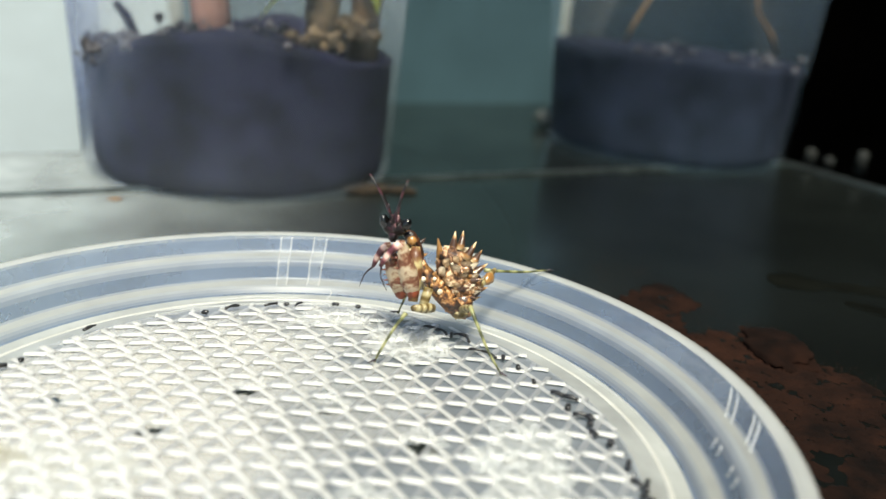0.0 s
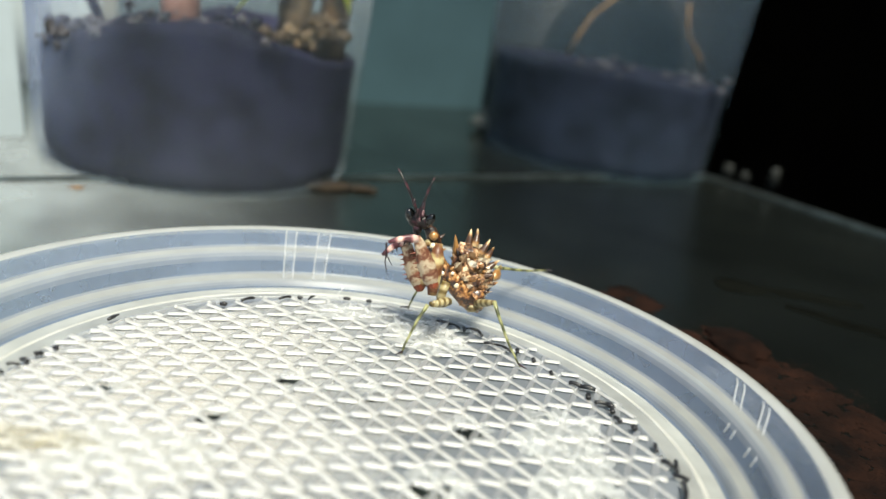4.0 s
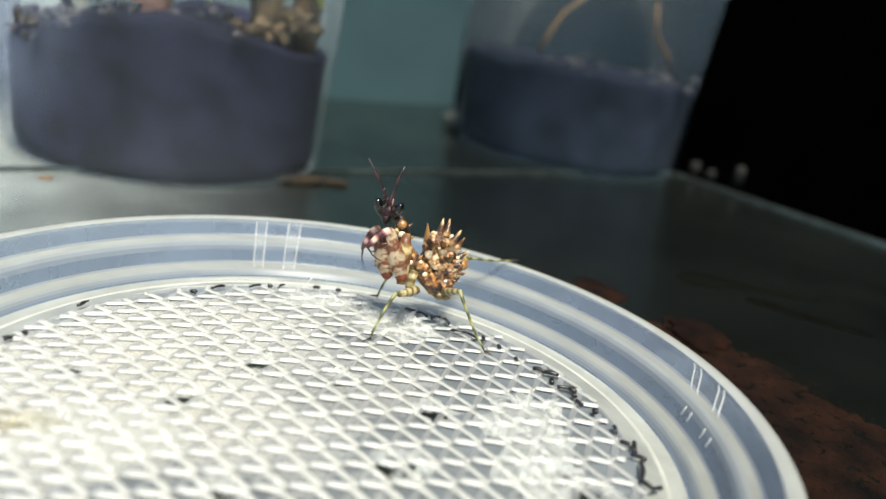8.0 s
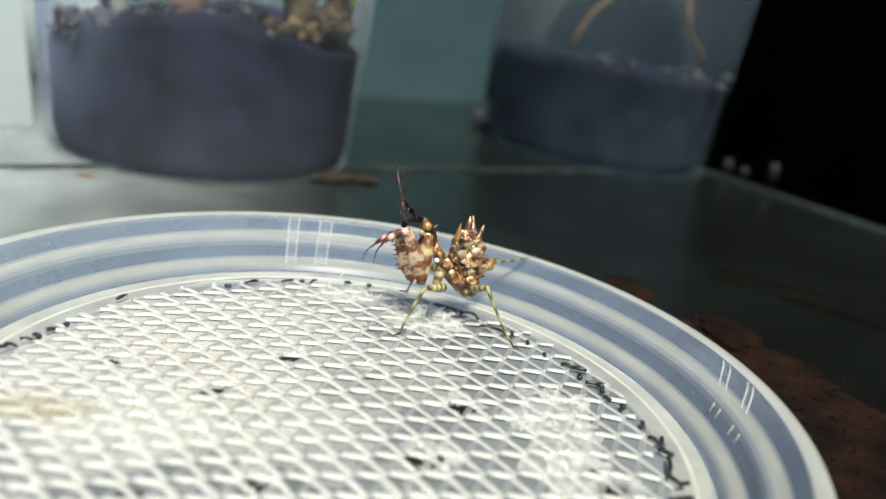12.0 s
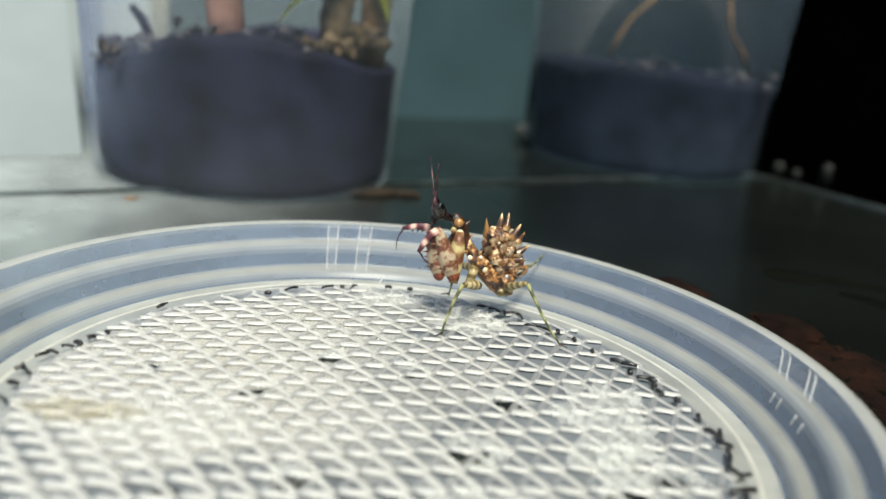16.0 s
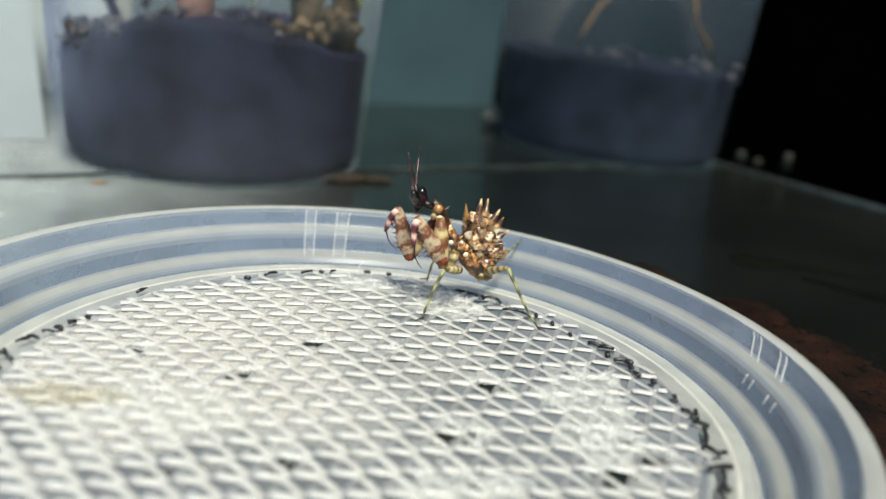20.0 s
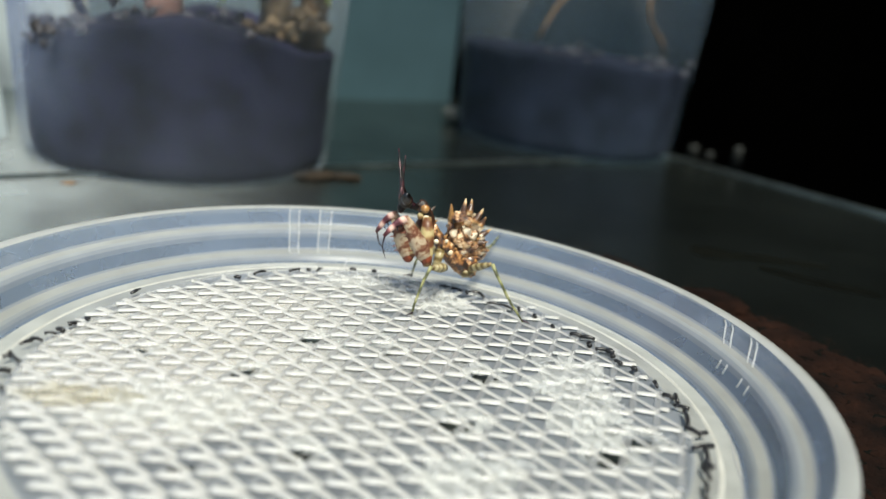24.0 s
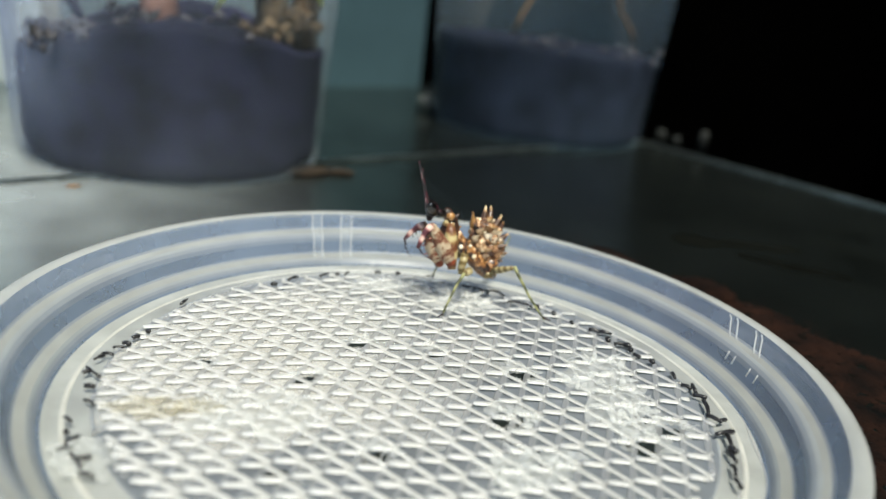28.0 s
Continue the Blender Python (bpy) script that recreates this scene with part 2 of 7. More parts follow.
def ramped(name, stops, scale, rough=0.45, bump=0.5, bands=0.0, warp=0.3, coat=0.15, sub=0.0, spec=0.5):
    """Mottled (or, along the limb, banded) chitin; stops are (position, colour)."""
    m = bpy.data.materials.new(name)
    m.use_nodes = True
    nt, n = m.node_tree, m.node_tree.nodes
    b = n["Principled BSDF"]
    b.inputs["Roughness"].default_value = rough
    b.inputs["Coat Weight"].default_value = coat
    b.inputs["Coat Roughness"].default_value = 0.2
    b.inputs["Specular IOR Level"].default_value = spec
    tc = n.new("ShaderNodeTexCoord")
    no = n.new("ShaderNodeTexNoise")
    no.inputs["Scale"].default_value, no.inputs["Detail"].default_value, no.inputs["Roughness"].default_value = scale, 4.0, 0.6
    nt.links.new(tc.outputs["Object"], no.inputs["Vector"])
    fac = no.outputs["Fac"]
    if bands:
        sep = n.new("ShaderNodeSeparateXYZ")
        nt.links.new(tc.outputs["Object"], sep.inputs[0])
        mul = n.new("ShaderNodeMath")
        mul.operation = "MULTIPLY"
        mul.inputs[1].default_value = 2 * math.pi / bands
        nt.links.new(sep.outputs["Z"], mul.inputs[0])
        ad = n.new("ShaderNodeMath")
        ad.operation = "MULTIPLY_ADD"
        ad.inputs[1].default_value = 8.0 * warp
        nt.links.new(no.outputs["Fac"], ad.inputs[0])
        nt.links.new(mul.outputs[0], ad.inputs[2])
        sn = n.new("ShaderNodeMath")
        sn.operation = "SINE"
        nt.links.new(ad.outputs[0], sn.inputs[0])
        mr = n.new("ShaderNodeMapRange")
        mr.inputs["From Min"].default_value = -1.0
        nt.links.new(sn.outputs[0], mr.inputs["Value"])
        fac = mr.outputs["Result"]
    ramp = n.new("ShaderNodeValToRGB")
    el = ramp.color_ramp.elements
    while len(el) < len(stops):
        el.new(0.5)
    for e, (p, c) in zip(el, stops):
        e.position, e.color = p, (*c, 1)
    nt.links.new(fac, ramp.inputs["Fac"])
    nt.links.new(ramp.outputs["Color"], b.inputs["Base Color"])
    bp = n.new("ShaderNodeBump")
    bp.inputs["Strength"].default_value, bp.inputs["Distance"].default_value = bump, 0.0002
    nb = n.new("ShaderNodeTexNoise")
    nb.inputs["Scale"].default_value, nb.inputs["Detail"].default_value = 2600.0, 4.0
    nt.links.new(tc.outputs["Object"], nb.inputs["Vector"])
    nt.links.new(nb.outputs["Fac"], bp.inputs["Height"])
    nt.links.new(bp.outputs["Normal"], b.inputs["Normal"])
    if sub:
        tl = n.new("ShaderNodeBsdfTranslucent")
        nt.links.new(ramp.outputs["Color"], tl.inputs["Color"])
        mx = n.new("ShaderNodeMixShader")
        mx.inputs["Fac"].default_value = sub
        nt.links.new(b.outputs[0], mx.inputs[1])
        nt.links.new(tl.outputs[0], mx.inputs[2])
        nt.links.new(mx.outputs[0], n["Material Output"].inputs["Surface"])
    return m


BROWN, CREAM = (0.20, 0.075, 0.025), (0.82, 0.64, 0.45)
M_ABD = ramped("mottled abdomen", [(0.40, (0.010, 0.005, 0.004)), (0.47, (0.075, 0.028, 0.012)), (0.55, (0.30, 0.15, 0.06)), (0.64, (0.76, 0.58, 0.38))], 620, bump=1.0, coat=0.5)
M_BOSS = ramped("cream boss", [(0.40, (0.08, 0.024, 0.006)), (0.47, (0.36, 0.15, 0.03)), (0.55, (0.66, 0.42, 0.17)), (0.66, (0.94, 0.80, 0.58))], 1000, bump=1.0, coat=0.5)
M_PETAL = ramped("cream scale", [(0.32, (0.045, 0.014, 0.007)), (0.50, (0.28, 0.135, 0.055)), (0.68, (0.66, 0.48, 0.30)), (0.92, (0.90, 0.79, 0.62))], 900, rough=0.28, bands=0.0062, warp=0.16, bump=0.8, coat=0.7)
M_PETAL2 = ramped("tan scale", [(0.38, (0.022, 0.008, 0.005)), (0.56, (0.20, 0.078, 0.027)), (0.76, (0.46, 0.28, 0.13)), (0.95, (0.70, 0.52, 0.33))], 1100, rough=0.28, bands=0.0060, warp=0.18, bump=0.8, coat=0.7)
M_THX = ramped("mottled thorax", [(0.42, (0.014, 0.007, 0.004)), (0.50, (0.12, 0.042, 0.014)), (0.59, (0.38, 0.19, 0.06)), (0.70, CREAM)], 900, bump=0.8, coat=0.5)
M_PRO = ramped("dark prothorax", [(0.42, (0.008, 0.005, 0.004)), (0.56, (0.06, 0.022, 0.010)), (0.70, BROWN)], 700)
M_GOLD = ramped("golden knob", [(0.3, (0.15, 0.060, 0.014)), (0.6, (0.36, 0.19, 0.062))], 500, rough=0.3, coat=0.4)
M_SPOT = ramped("white spot", [(0.3, (0.66, 0.54, 0.36)), (0.7, (0.86, 0.80, 0.66))], 500, rough=0.4)
M_SPINE = ramped("spine", [(0.05, (0.30, 0.15, 0.05)), (0.50, (0.74, 0.58, 0.34)), (0.80, (0.30, 0.15, 0.05)), (0.95, (0.05, 0.02, 0.008))], 900, bands=0.0056, warp=0.10, coat=0.5)
M_HEAD = ramped("black head", [(0.50, (0.004, 0.003, 0.003)), (0.63, (0.030, 0.008, 0.014)), (0.78, (0.20, 0.10, 0.11))], 900, rough=0.35, coat=0.1, spec=0.3)
M_EYE = ramped("glossy black eye", [(0.45, (0.003, 0.003, 0.003)), (0.80, (0.010, 0.008, 0.008))], 500, rough=0.10, bump=0.05, coat=0.3, spec=0.5)
M_CREST = ramped("pink crest", [(0.44, (0.010, 0.004, 0.006)), (0.56, (0.10, 0.035, 0.045)), (0.70, (0.44, 0.28, 0.28))], 1400)
M_ANT = ramped("banded antenna", [(0.45, (0.005, 0.003, 0.004)), (0.90, (0.06, 0.014, 0.022))], 800, bands=0.0024, warp=0.05)
M_COXA = ramped("banded coxa", [(0.12, (0.15, 0.055, 0.024)), (0.50, (0.36, 0.23, 0.10)), (0.85, (0.56, 0.47, 0.24))], 620, bands=0.0032, warp=0.7, sub=0.25)
M_FEMUR = ramped("banded raptorial femur", [(0.05, (0.17, 0.062, 0.036)), (0.30, (0.28, 0.142, 0.085)), (0.60, (0.41, 0.28, 0.185)), (0.92, (0.56, 0.45, 0.32))], 620, bands=0.0034, warp=1.7, sub=0.25, bump=0.9, rough=0.45, coat=0.15, spec=0.4)
M_ELBOW = ramped("red brown joint", [(0.35, (0.10, 0.018, 0.008)), (0.65, (0.30, 0.07, 0.03))], 800, sub=0.2)
M_TIBIA = ramped("purple tibia", [(0.25, (0.07, 0.014, 0.022)), (0.6, (0.30, 0.12, 0.12)), (0.92, (0.60, 0.42, 0.36))], 900, bands=0.0024, warp=0.15)
M_TARSUS = ramped("black tarsus", [(0.4, (0.008, 0.006, 0.010)), (0.7, (0.05, 0.03, 0.04))], 900)
M_LEGF = ramped("banded leg", [(0.12, (0.11, 0.075, 0.022)), (0.42, (0.22, 0.165, 0.070)), (0.85, (0.33, 0.28, 0.15))], 700, bands=0.0013, warp=0.3)
M_LEGT = ramped("green banded shin", [(0.15, (0.055, 0.060, 0.020)), (0.5, (0.15, 0.16, 0.055)), (0.9, (0.26, 0.26, 0.12))], 700, bands=0.0027, warp=0.25)


# ---- building helpers ----
def part(name, bm, mat, parent=None, label="", smooth=True):
    me = bpy.data.meshes.new(name)
    bm.to_mesh(me)
    bm.free()
    for p in me.polygons:
        p.use_smooth = smooth
    me.materials.append(mat)
    ob = new(name, me)
    if parent:
        ob.parent = parent
    if label:
        tagged(ob, label)
    return ob


def lathe(profile, steps=96, wob=None):
    """A closed ring of revolution about z from (radius, height) pairs in millimetres."""
    bm = bmesh.new()
    rings = []
    for i in range(steps):
        a = 2 * math.pi * i / steps
        row = []
        for r, z in profile:
            k = wob(a, r, z) if wob else 0.0
            row.append(bm.verts.new(((r + k) * MM * math.cos(a), (r + k) * MM * math.sin(a), z * MM)))
        rings.append(row)
    for i in range(steps):
        a, b = rings[i], rings[(i + 1) % steps]
        for j in range(len(profile) - 1):
            bm.faces.new((a[j], b[j], b[j + 1], a[j + 1]))
    return bm


def tube(points, radii, sides=6, bm=None, closed=True):
    """A tapering tube along points (metres)."""
    bm = bm or bmesh.new()
    pts = [Vector(p) for p in points]
    rings = []
    up = Vector((0.0123, 0.071, 1.0))
    for i, p in enumerate(pts):
        d = (pts[min(i + 1, len(pts) - 1)] - pts[max(i - 1, 0)]).normalized()
        u = d.cross(up)
        if u.length < 1e-3:
            u = d.cross(Vector((1, 0, 0)))
        u.normalize()
        w = u.cross(d)
        r = radii[i] if isinstance(radii, (list, tuple)) else radii
        rings.append([bm.verts.new(p + r * (math.cos(2 * math.pi * k / sides) * u + math.sin(2 * math.pi * k / sides) * w)) for k in range(sides)])
    for a, b in zip(rings, rings[1:]):
        for k in range(sides):
            bm.faces.new((a[k], a[(k + 1) % sides], b[(k + 1) % sides], b[k]))
    if closed:
        bm.faces.new(rings[0][::-1])
        bm.faces.new(rings[-1])
    return bm


def empty(name, at=(0, 0, 0)):
    ob = new(name)
    ob.location = at
    ob.empty_display_size = 0.005
    return ob


# ---- the setting ----
GROUND = -8.0 * MM
TURN = radians(26.0)              # the board lies turned on the sill


def box(bm, x0, x1, y0, y1, z0, z1, m=None):
    v = [Vector(c) for c in ((x0, y0, z0), (x1, y0, z0), (x1, y1, z0), (x0, y1, z0), (x0, y0, z1), (x1, y0, z1), (x1, y1, z1), (x0, y1, z1))]
    v = [bm.verts.new(m @ c if m else c) for c in v]
    for f in ((3, 2, 1, 0), (4, 5, 6, 7), (0, 1, 5, 4), (1, 2, 6, 5), (2, 3, 7, 6), (3, 0, 4, 7)):
        bm.faces.new([v[k] for k in f])
    return bm


# board: its back corner stands near (0.160, 0.240)
BOARD = Matrix.Translation((0.160, 0.238, 0)) @ Matrix.Rotation(TURN, 4, "Z")
board = part("table_top", box(bmesh.new(), -0.9, 0.0, -0.9, 0.0, GROUND - 0.006, GROUND, BOARD), M_TABLE, smooth=False)
tagged(board, "dark polished metal table top with worn grey edges", "table", kind="structure")
rim_b = part("table_edge", box(bmesh.new(), -0.9, 0.004, 0.0005, 0.003, GROUND - 0.006, GROUND + 0.0008, BOARD), M_EDGE, board, "worn grey metal edge strip", smooth=False)
rim_r = part("table_edge", box(bmesh.new(), 0.0005, 0.004, -0.9, 0.0, GROUND - 0.006, GROUND + 0.0008, BOARD), M_EDGE, board, "worn grey metal edge strip", smooth=False)
sill = part("sill", box(bmesh.new(), -0.9, 0.0, 0.0035, 0.25, GROUND - 0.03, GROUND - 0.0005, BOARD), M_TABLE, smooth=False)
tagged(sill, "dark polished metal sill behind the table top", "sill", kind="structure")
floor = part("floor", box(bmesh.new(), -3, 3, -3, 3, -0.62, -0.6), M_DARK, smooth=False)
tagged(floor, "near-black floor for the unlit room far below", "floor", kind="structure")

# pale wall panel behind the tubs
WALL = Matrix.Translation((0.081, 0.370, 0)) @ Matrix.Rotation(TURN, 4, "Z")
wall = part("wall_back", box(bmesh.new(), -0.198, 0.0, 0.0, 0.004, GROUND - 0.03, 0.32, WALL), M_WALL, smooth=False)
tagged(wall, "pale blue-green upright panel behind the tubs", "wall", kind="structure")
# made-up pale panels, leaned to catch sun and brighten the left background
LEAN = WALL @ Matrix.Translation((-0.199, -0.012, GROUND - 0.03)) @ Matrix.Rotation(radians(-36), 4, "X")
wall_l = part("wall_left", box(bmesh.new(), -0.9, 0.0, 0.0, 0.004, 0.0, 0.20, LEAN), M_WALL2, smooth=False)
tagged(wall_l, "pale panel leaned back to brighten the left background", "wall", kind="structure")
SIDE = Matrix.Translation((-0.096, 0.171, GROUND)) @ Matrix.Rotation(TURN, 4, "Z") @ Matrix.Rotation(radians(-36), 4, "X")
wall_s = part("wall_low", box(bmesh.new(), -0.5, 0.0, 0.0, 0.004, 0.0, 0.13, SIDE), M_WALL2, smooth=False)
tagged(wall_s, "pale sheet leaned back to brighten the left beside the tub", "wall", kind="structure")
# near-black walls added so the room and its reflections stay dark
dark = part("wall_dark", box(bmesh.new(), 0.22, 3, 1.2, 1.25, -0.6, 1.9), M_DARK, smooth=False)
tagged(dark, "near-black wall for the unlit room", "wall", kind="structure")
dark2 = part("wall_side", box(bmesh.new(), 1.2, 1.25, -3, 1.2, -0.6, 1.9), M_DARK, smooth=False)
tagged(dark2, "near-black side wall added for the unlit room", "wall", kind="structure")


# ---- the lid ----
lid = empty("lid")
tagged(lid, "milky plastic tub lid with netting glued in its middle", "lid")
part("skirt", lathe([(57.0, -7.9), (57.3, 5.0), (57.7, 6.2)], 144), M_WALLP, lid, "clear outer skirt")
part("bead", lathe([(57.7, 6.2), (58.1, 6.6), (58.15, 7.1), (57.8, 7.45), (57.0, 7.6), (56.2, 7.58), (55.75, 7.4)], 144), M_BEAD, lid, "milky rounded top bead")


def graded(profile, rising, label):
    """A rounded corner in narrow rings, between the clear wall and the milky step."""
    n = (len(profile) - 1) // 3
    for k in range(3):
        piece = profile[k * n:] if k == 2 else profile[k * n:(k + 1) * n + 1]
        part("lip", lathe(piece, 144), M_GRADE[k if rising else 2 - k], lid, label)


part("riser", lathe([(55.75, 7.4), (55.45, 6.7), (55.0, 5.6), (54.62, 4.98)], 144), M_WALLP, lid, "clear smooth upper riser")
part("lip", lathe([(54.62, 4.98), (54.48, 4.78), (54.3, 4.66)], 144), M_GRADE[1], lid, "half clear rounded inner corner")
part("tread", lathe([(54.3, 4.66), (53.9, 4.48), (53.4, 4.32)], 144), M_TREAD, lid, "milky ring step")
graded([(53.4, 4.32), (53.1, 4.22), (52.8, 4.08), (52.5, 3.9), (52.25, 3.65), (52.05, 3.3), (51.92, 2.95)], False, "half clear rounded edge")
part("riser", lathe([(51.92, 2.95), (51.65, 2.15), (51.4, 1.5), (51.18, 1.08)], 144), M_WALLP, lid, "clear smooth lower riser")
part("lip", lathe([(51.18, 1.08), (51.05, 0.92), (50.85, 0.8)], 144), M_GRADE[1], lid, "half clear rounded inner corner")
part("tread", lathe([(50.85, 0.8), (50.2, 0.6), (49.55, 0.42)], 144), M_TREAD, lid, "milky ring step")
graded([(49.55, 0.42), (49.35, 0.28), (49.15, 0.1), (48.95, -0.1), (48.8, -0.3), (48.65, -0.5), (48.5, -0.64)], False, "clear rounded inner corner")
part("lip", lathe([(48.5, -0.64), (48.3, -0.74), (48.1, -0.8)], 144), M_WALLP, lid, "clear inner corner")
part("apron", lathe([(48.1, -0.8), (47.4, -0.88), (46.8, -0.9), (46.1, -0.86)], 144), M_APRON, lid, "milky groove at the foot of the rings")
part("crease", lathe([(46.1, -0.86), (45.95, -0.74), (45.75, -0.68), (45.5, -0.70), (45.4, -0.80)], 144), M_CREASE, lid, "bright raised crease")
part("inner_apron", lathe([(45.4, -0.80), (44.6, -0.74), (43.6, -0.62), (42.3, -0.48)], 144), M_INNER, lid, "half clear slope up to the middle")

# punched holes: x, y and half sizes in millimetres
HOLES = [(10.5, -11.4, 2.42, 1.95), (27.3, -18.7, 2.56, 1.82), (32.5, -15.4, 2.43, 1.56), (29.9, -11.9, 2.03, 1.17), (-8.6, -18.6, 2.03, 1.43), (16.7, 1.2, 2.18, 1.44), (-15.2, 1.0, 2.03, 1.04),
         (-29.2, 6.3, 2.03, 1.04), (4.7, 8.6, 1.76, 0.91), (-6.7, 12.0, 1.62, 0.78), (-20.5, -21.0, 2.03, 1.43), (7.5, -30.0, 2.29, 1.69), (22.0, -33.0, 2.29, 1.69), (11.4, -22.2, 1.62, 1.04)]


def in_hole(x, y):
    return any(math.hypot((x - hx) / ha, (y - hy) / hb) < 1 + 0.25 * noise.noise(Vector((x, y, hx))) for hx, hy, ha, hb in HOLES)


def panel_mesh(r, step, z):
    """A disc as a fine grid, open at the punched holes."""
    bm = bmesh.new()
    n = int(r / step) + 1
    vs = {}

    def vert(i, j):
        if (i, j) not in vs:
            x, y = i * step, j * step
            d = math.hypot(x, y)
            if d > r:
                x, y = x * r / d, y * r / d
            vs[i, j] = bm.verts.new((x * MM, y * MM, (z + 0.12 * noise.noise(Vector((x * 0.05, y * 0.05, 7)))) * MM))
        return vs[i, j]
    for i in range(-n, n):
        for j in range(-n, n):
            cx, cy = (i + 0.5) * step, (j + 0.5) * step
            if math.hypot(cx, cy) > r or in_hole(cx, cy):
                continue
            bm.faces.new((vert(i, j), vert(i + 1, j), vert(i + 1, j + 1), vert(i, j + 1)))
    return bm


part("panel", panel_mesh(42.6, 0.3, -0.42), M_PANEL, lid, "milky flat middle with punched holes")


def rib(az, pts, drift=0.0):
    n = len(pts) - 1
    ways = [radians(az + drift * k / n) for k in range(n + 1)]
    part("rib", tube([(r * MM * math.cos(a), r * MM * math.sin(a), z * MM) for a, (r, z) in zip(ways, pts)], [0.13 * MM] * len(pts), 5), M_RIB, lid, "thin raised moulding line")


def band(az, wide, pts, drift=0.0):
    """The thin raised strip between a pair of moulding lines."""
    bm = bmesh.new()
    n, prev = len(pts) - 1, None
    for k, (r, z) in enumerate(pts):
        a = [radians(az + drift * k / n + wide * q / 3) for q in range(4)]
        row = [bm.verts.new((r * MM * math.cos(w), r * MM * math.sin(w), (z + 0.09) * MM)) for w in a]
        for q in range(3 if prev else 0):
            bm.faces.new((prev[q], prev[q + 1], row[q + 1], row[q]))
        prev = row
    part("moulding_band", bm, M_BAND, lid, "faint raised band between two moulding lines")


for az, wide in ((92.2, 2.3), (98.6, 1.9)):
    band(az, wide, [(55.6, 7.2), (55.4, 6.75), (54.95, 5.65), (54.5, 4.9), (53.9, 4.55), (53.1, 4.3), (52.5, 4.0), (51.95, 3.35), (51.65, 2.35), (51.1, 1.1), (50.5, 0.75), (49.4, 0.42)], 0.9)
for az, wide in ((6.4, 1.8), (-0.1, 1.6)):
    band(az, wide, [(55.6, 7.2), (55.4, 6.75), (54.95, 5.65), (54.5, 4.9), (54.1, 4.6)], -2.8)
_f = random.Random(17)
for k in range(16):
    # thin raised arcs put in for the glossy streaks along the slope
    r0, a0, span = _f.uniform(43.2, 48.0), _f.uniform(-70, 120), _f.uniform(10, 32)
    pts = []
    for q in range(15):
        r = r0 + 0.25 * math.sin(q * 0.6 + k)
        z = -0.9 + 0.42 * max(0.0, (46.8 - r) / 4.5) + 0.10 * max(0.0, (r - 46.8) / 1.3)
        a = radians(a0 + span * q / 14)
        pts.append((r * MM * math.cos(a), r * MM * math.sin(a), (z + 0.03) * MM))
    part("streak_line", tube(pts, [(0.02 + 0.10 * math.sin(math.pi * q / 14)) * MM for q in range(15)], 5), M_RIB, lid, "faint raised arc for a glossy streak")
for az in (92.2, 94.5, 98.6, 100.5):
    rib(az, [(55.6, 7.2), (55.4, 6.75), (54.95, 5.65), (54.5, 4.9), (53.9, 4.55), (53.1, 4.3), (52.5, 4.0), (51.95, 3.35), (51.65, 2.35), (51.1, 1.1), (50.5, 0.75), (49.4, 0.42)], 0.9)
for az, low in ((8.2, 2.0), (6.4, 0.1), (1.5, -4.6), (-0.1, -7.0)):
    rib(az, [(55.6, 7.2), (55.4, 6.75), (54.95, 5.65), (54.5, 4.9), (54.1, 4.6)], -2.8)
    rib(low, [(52.0, 3.45), (51.8, 2.75), (51.55, 2.05)])

# netting: a knitted net, stretched askew towards one side of the lid
netting = empty("netting")
tagged(netting, "white plastic netting glued over the lid", "netting")
# rows run crosswise (i counts along them), columns lengthwise (j); bars sit at whole i, knots half way between
NET_O, NET_A, NET_B = Vector((14.543, -22.123)), Vector((3.757, 0.230)), Vector((-2.251, -4.192))
NET_AA, NET_AB, NET_BB = Vector((-0.00117, -0.01216)), Vector((-0.02355, -0.07548)), Vector((0.0074, 0.04984))
R_NET = 42.3


def knit(i, j):
    """Place on the lid, in millimetres, of a point of the net counted in cells along its two ways."""
    return NET_O + NET_A * i + NET_B * j + NET_AA * (i * i) + NET_AB * (i * j) + NET_BB * (j * j)


def ribbon(cells, radius, z, mat, rnd, flat=0.24, label=""):
    """A flat strand through the cells given as (i, j, breadth); it ends where the net is cut."""
    pts, rad = [], []
    cut = R_NET + rnd.uniform(-0.9, 0.5)
    for i, j, w in cells:
        p = knit(i, j)
        if p.length > cut:
            if len(pts) > 3:
                break
            pts, rad = [], []
            continue
        sag = 0.05 * noise.noise(Vector((p.x * 0.3, p.y * 0.3, radius)))
        pts.append(((p.x + rnd.uniform(-0.05, 0.05)) * MM, (p.y + rnd.uniform(-0.05, 0.05)) * MM, (z + 0.05 * w + sag) * MM))
        rad.append(radius * w * rnd.uniform(0.92, 1.08) * MM)
    if len(pts) < 4:
        return
    sb = tube(pts, rad, 8)
    for k, v in enumerate(sb.verts):
        mid = pts[k // 8][2]
        v.co.z = mid + (v.co.z - mid) * flat
    part("strand", sb, mat, netting, label)


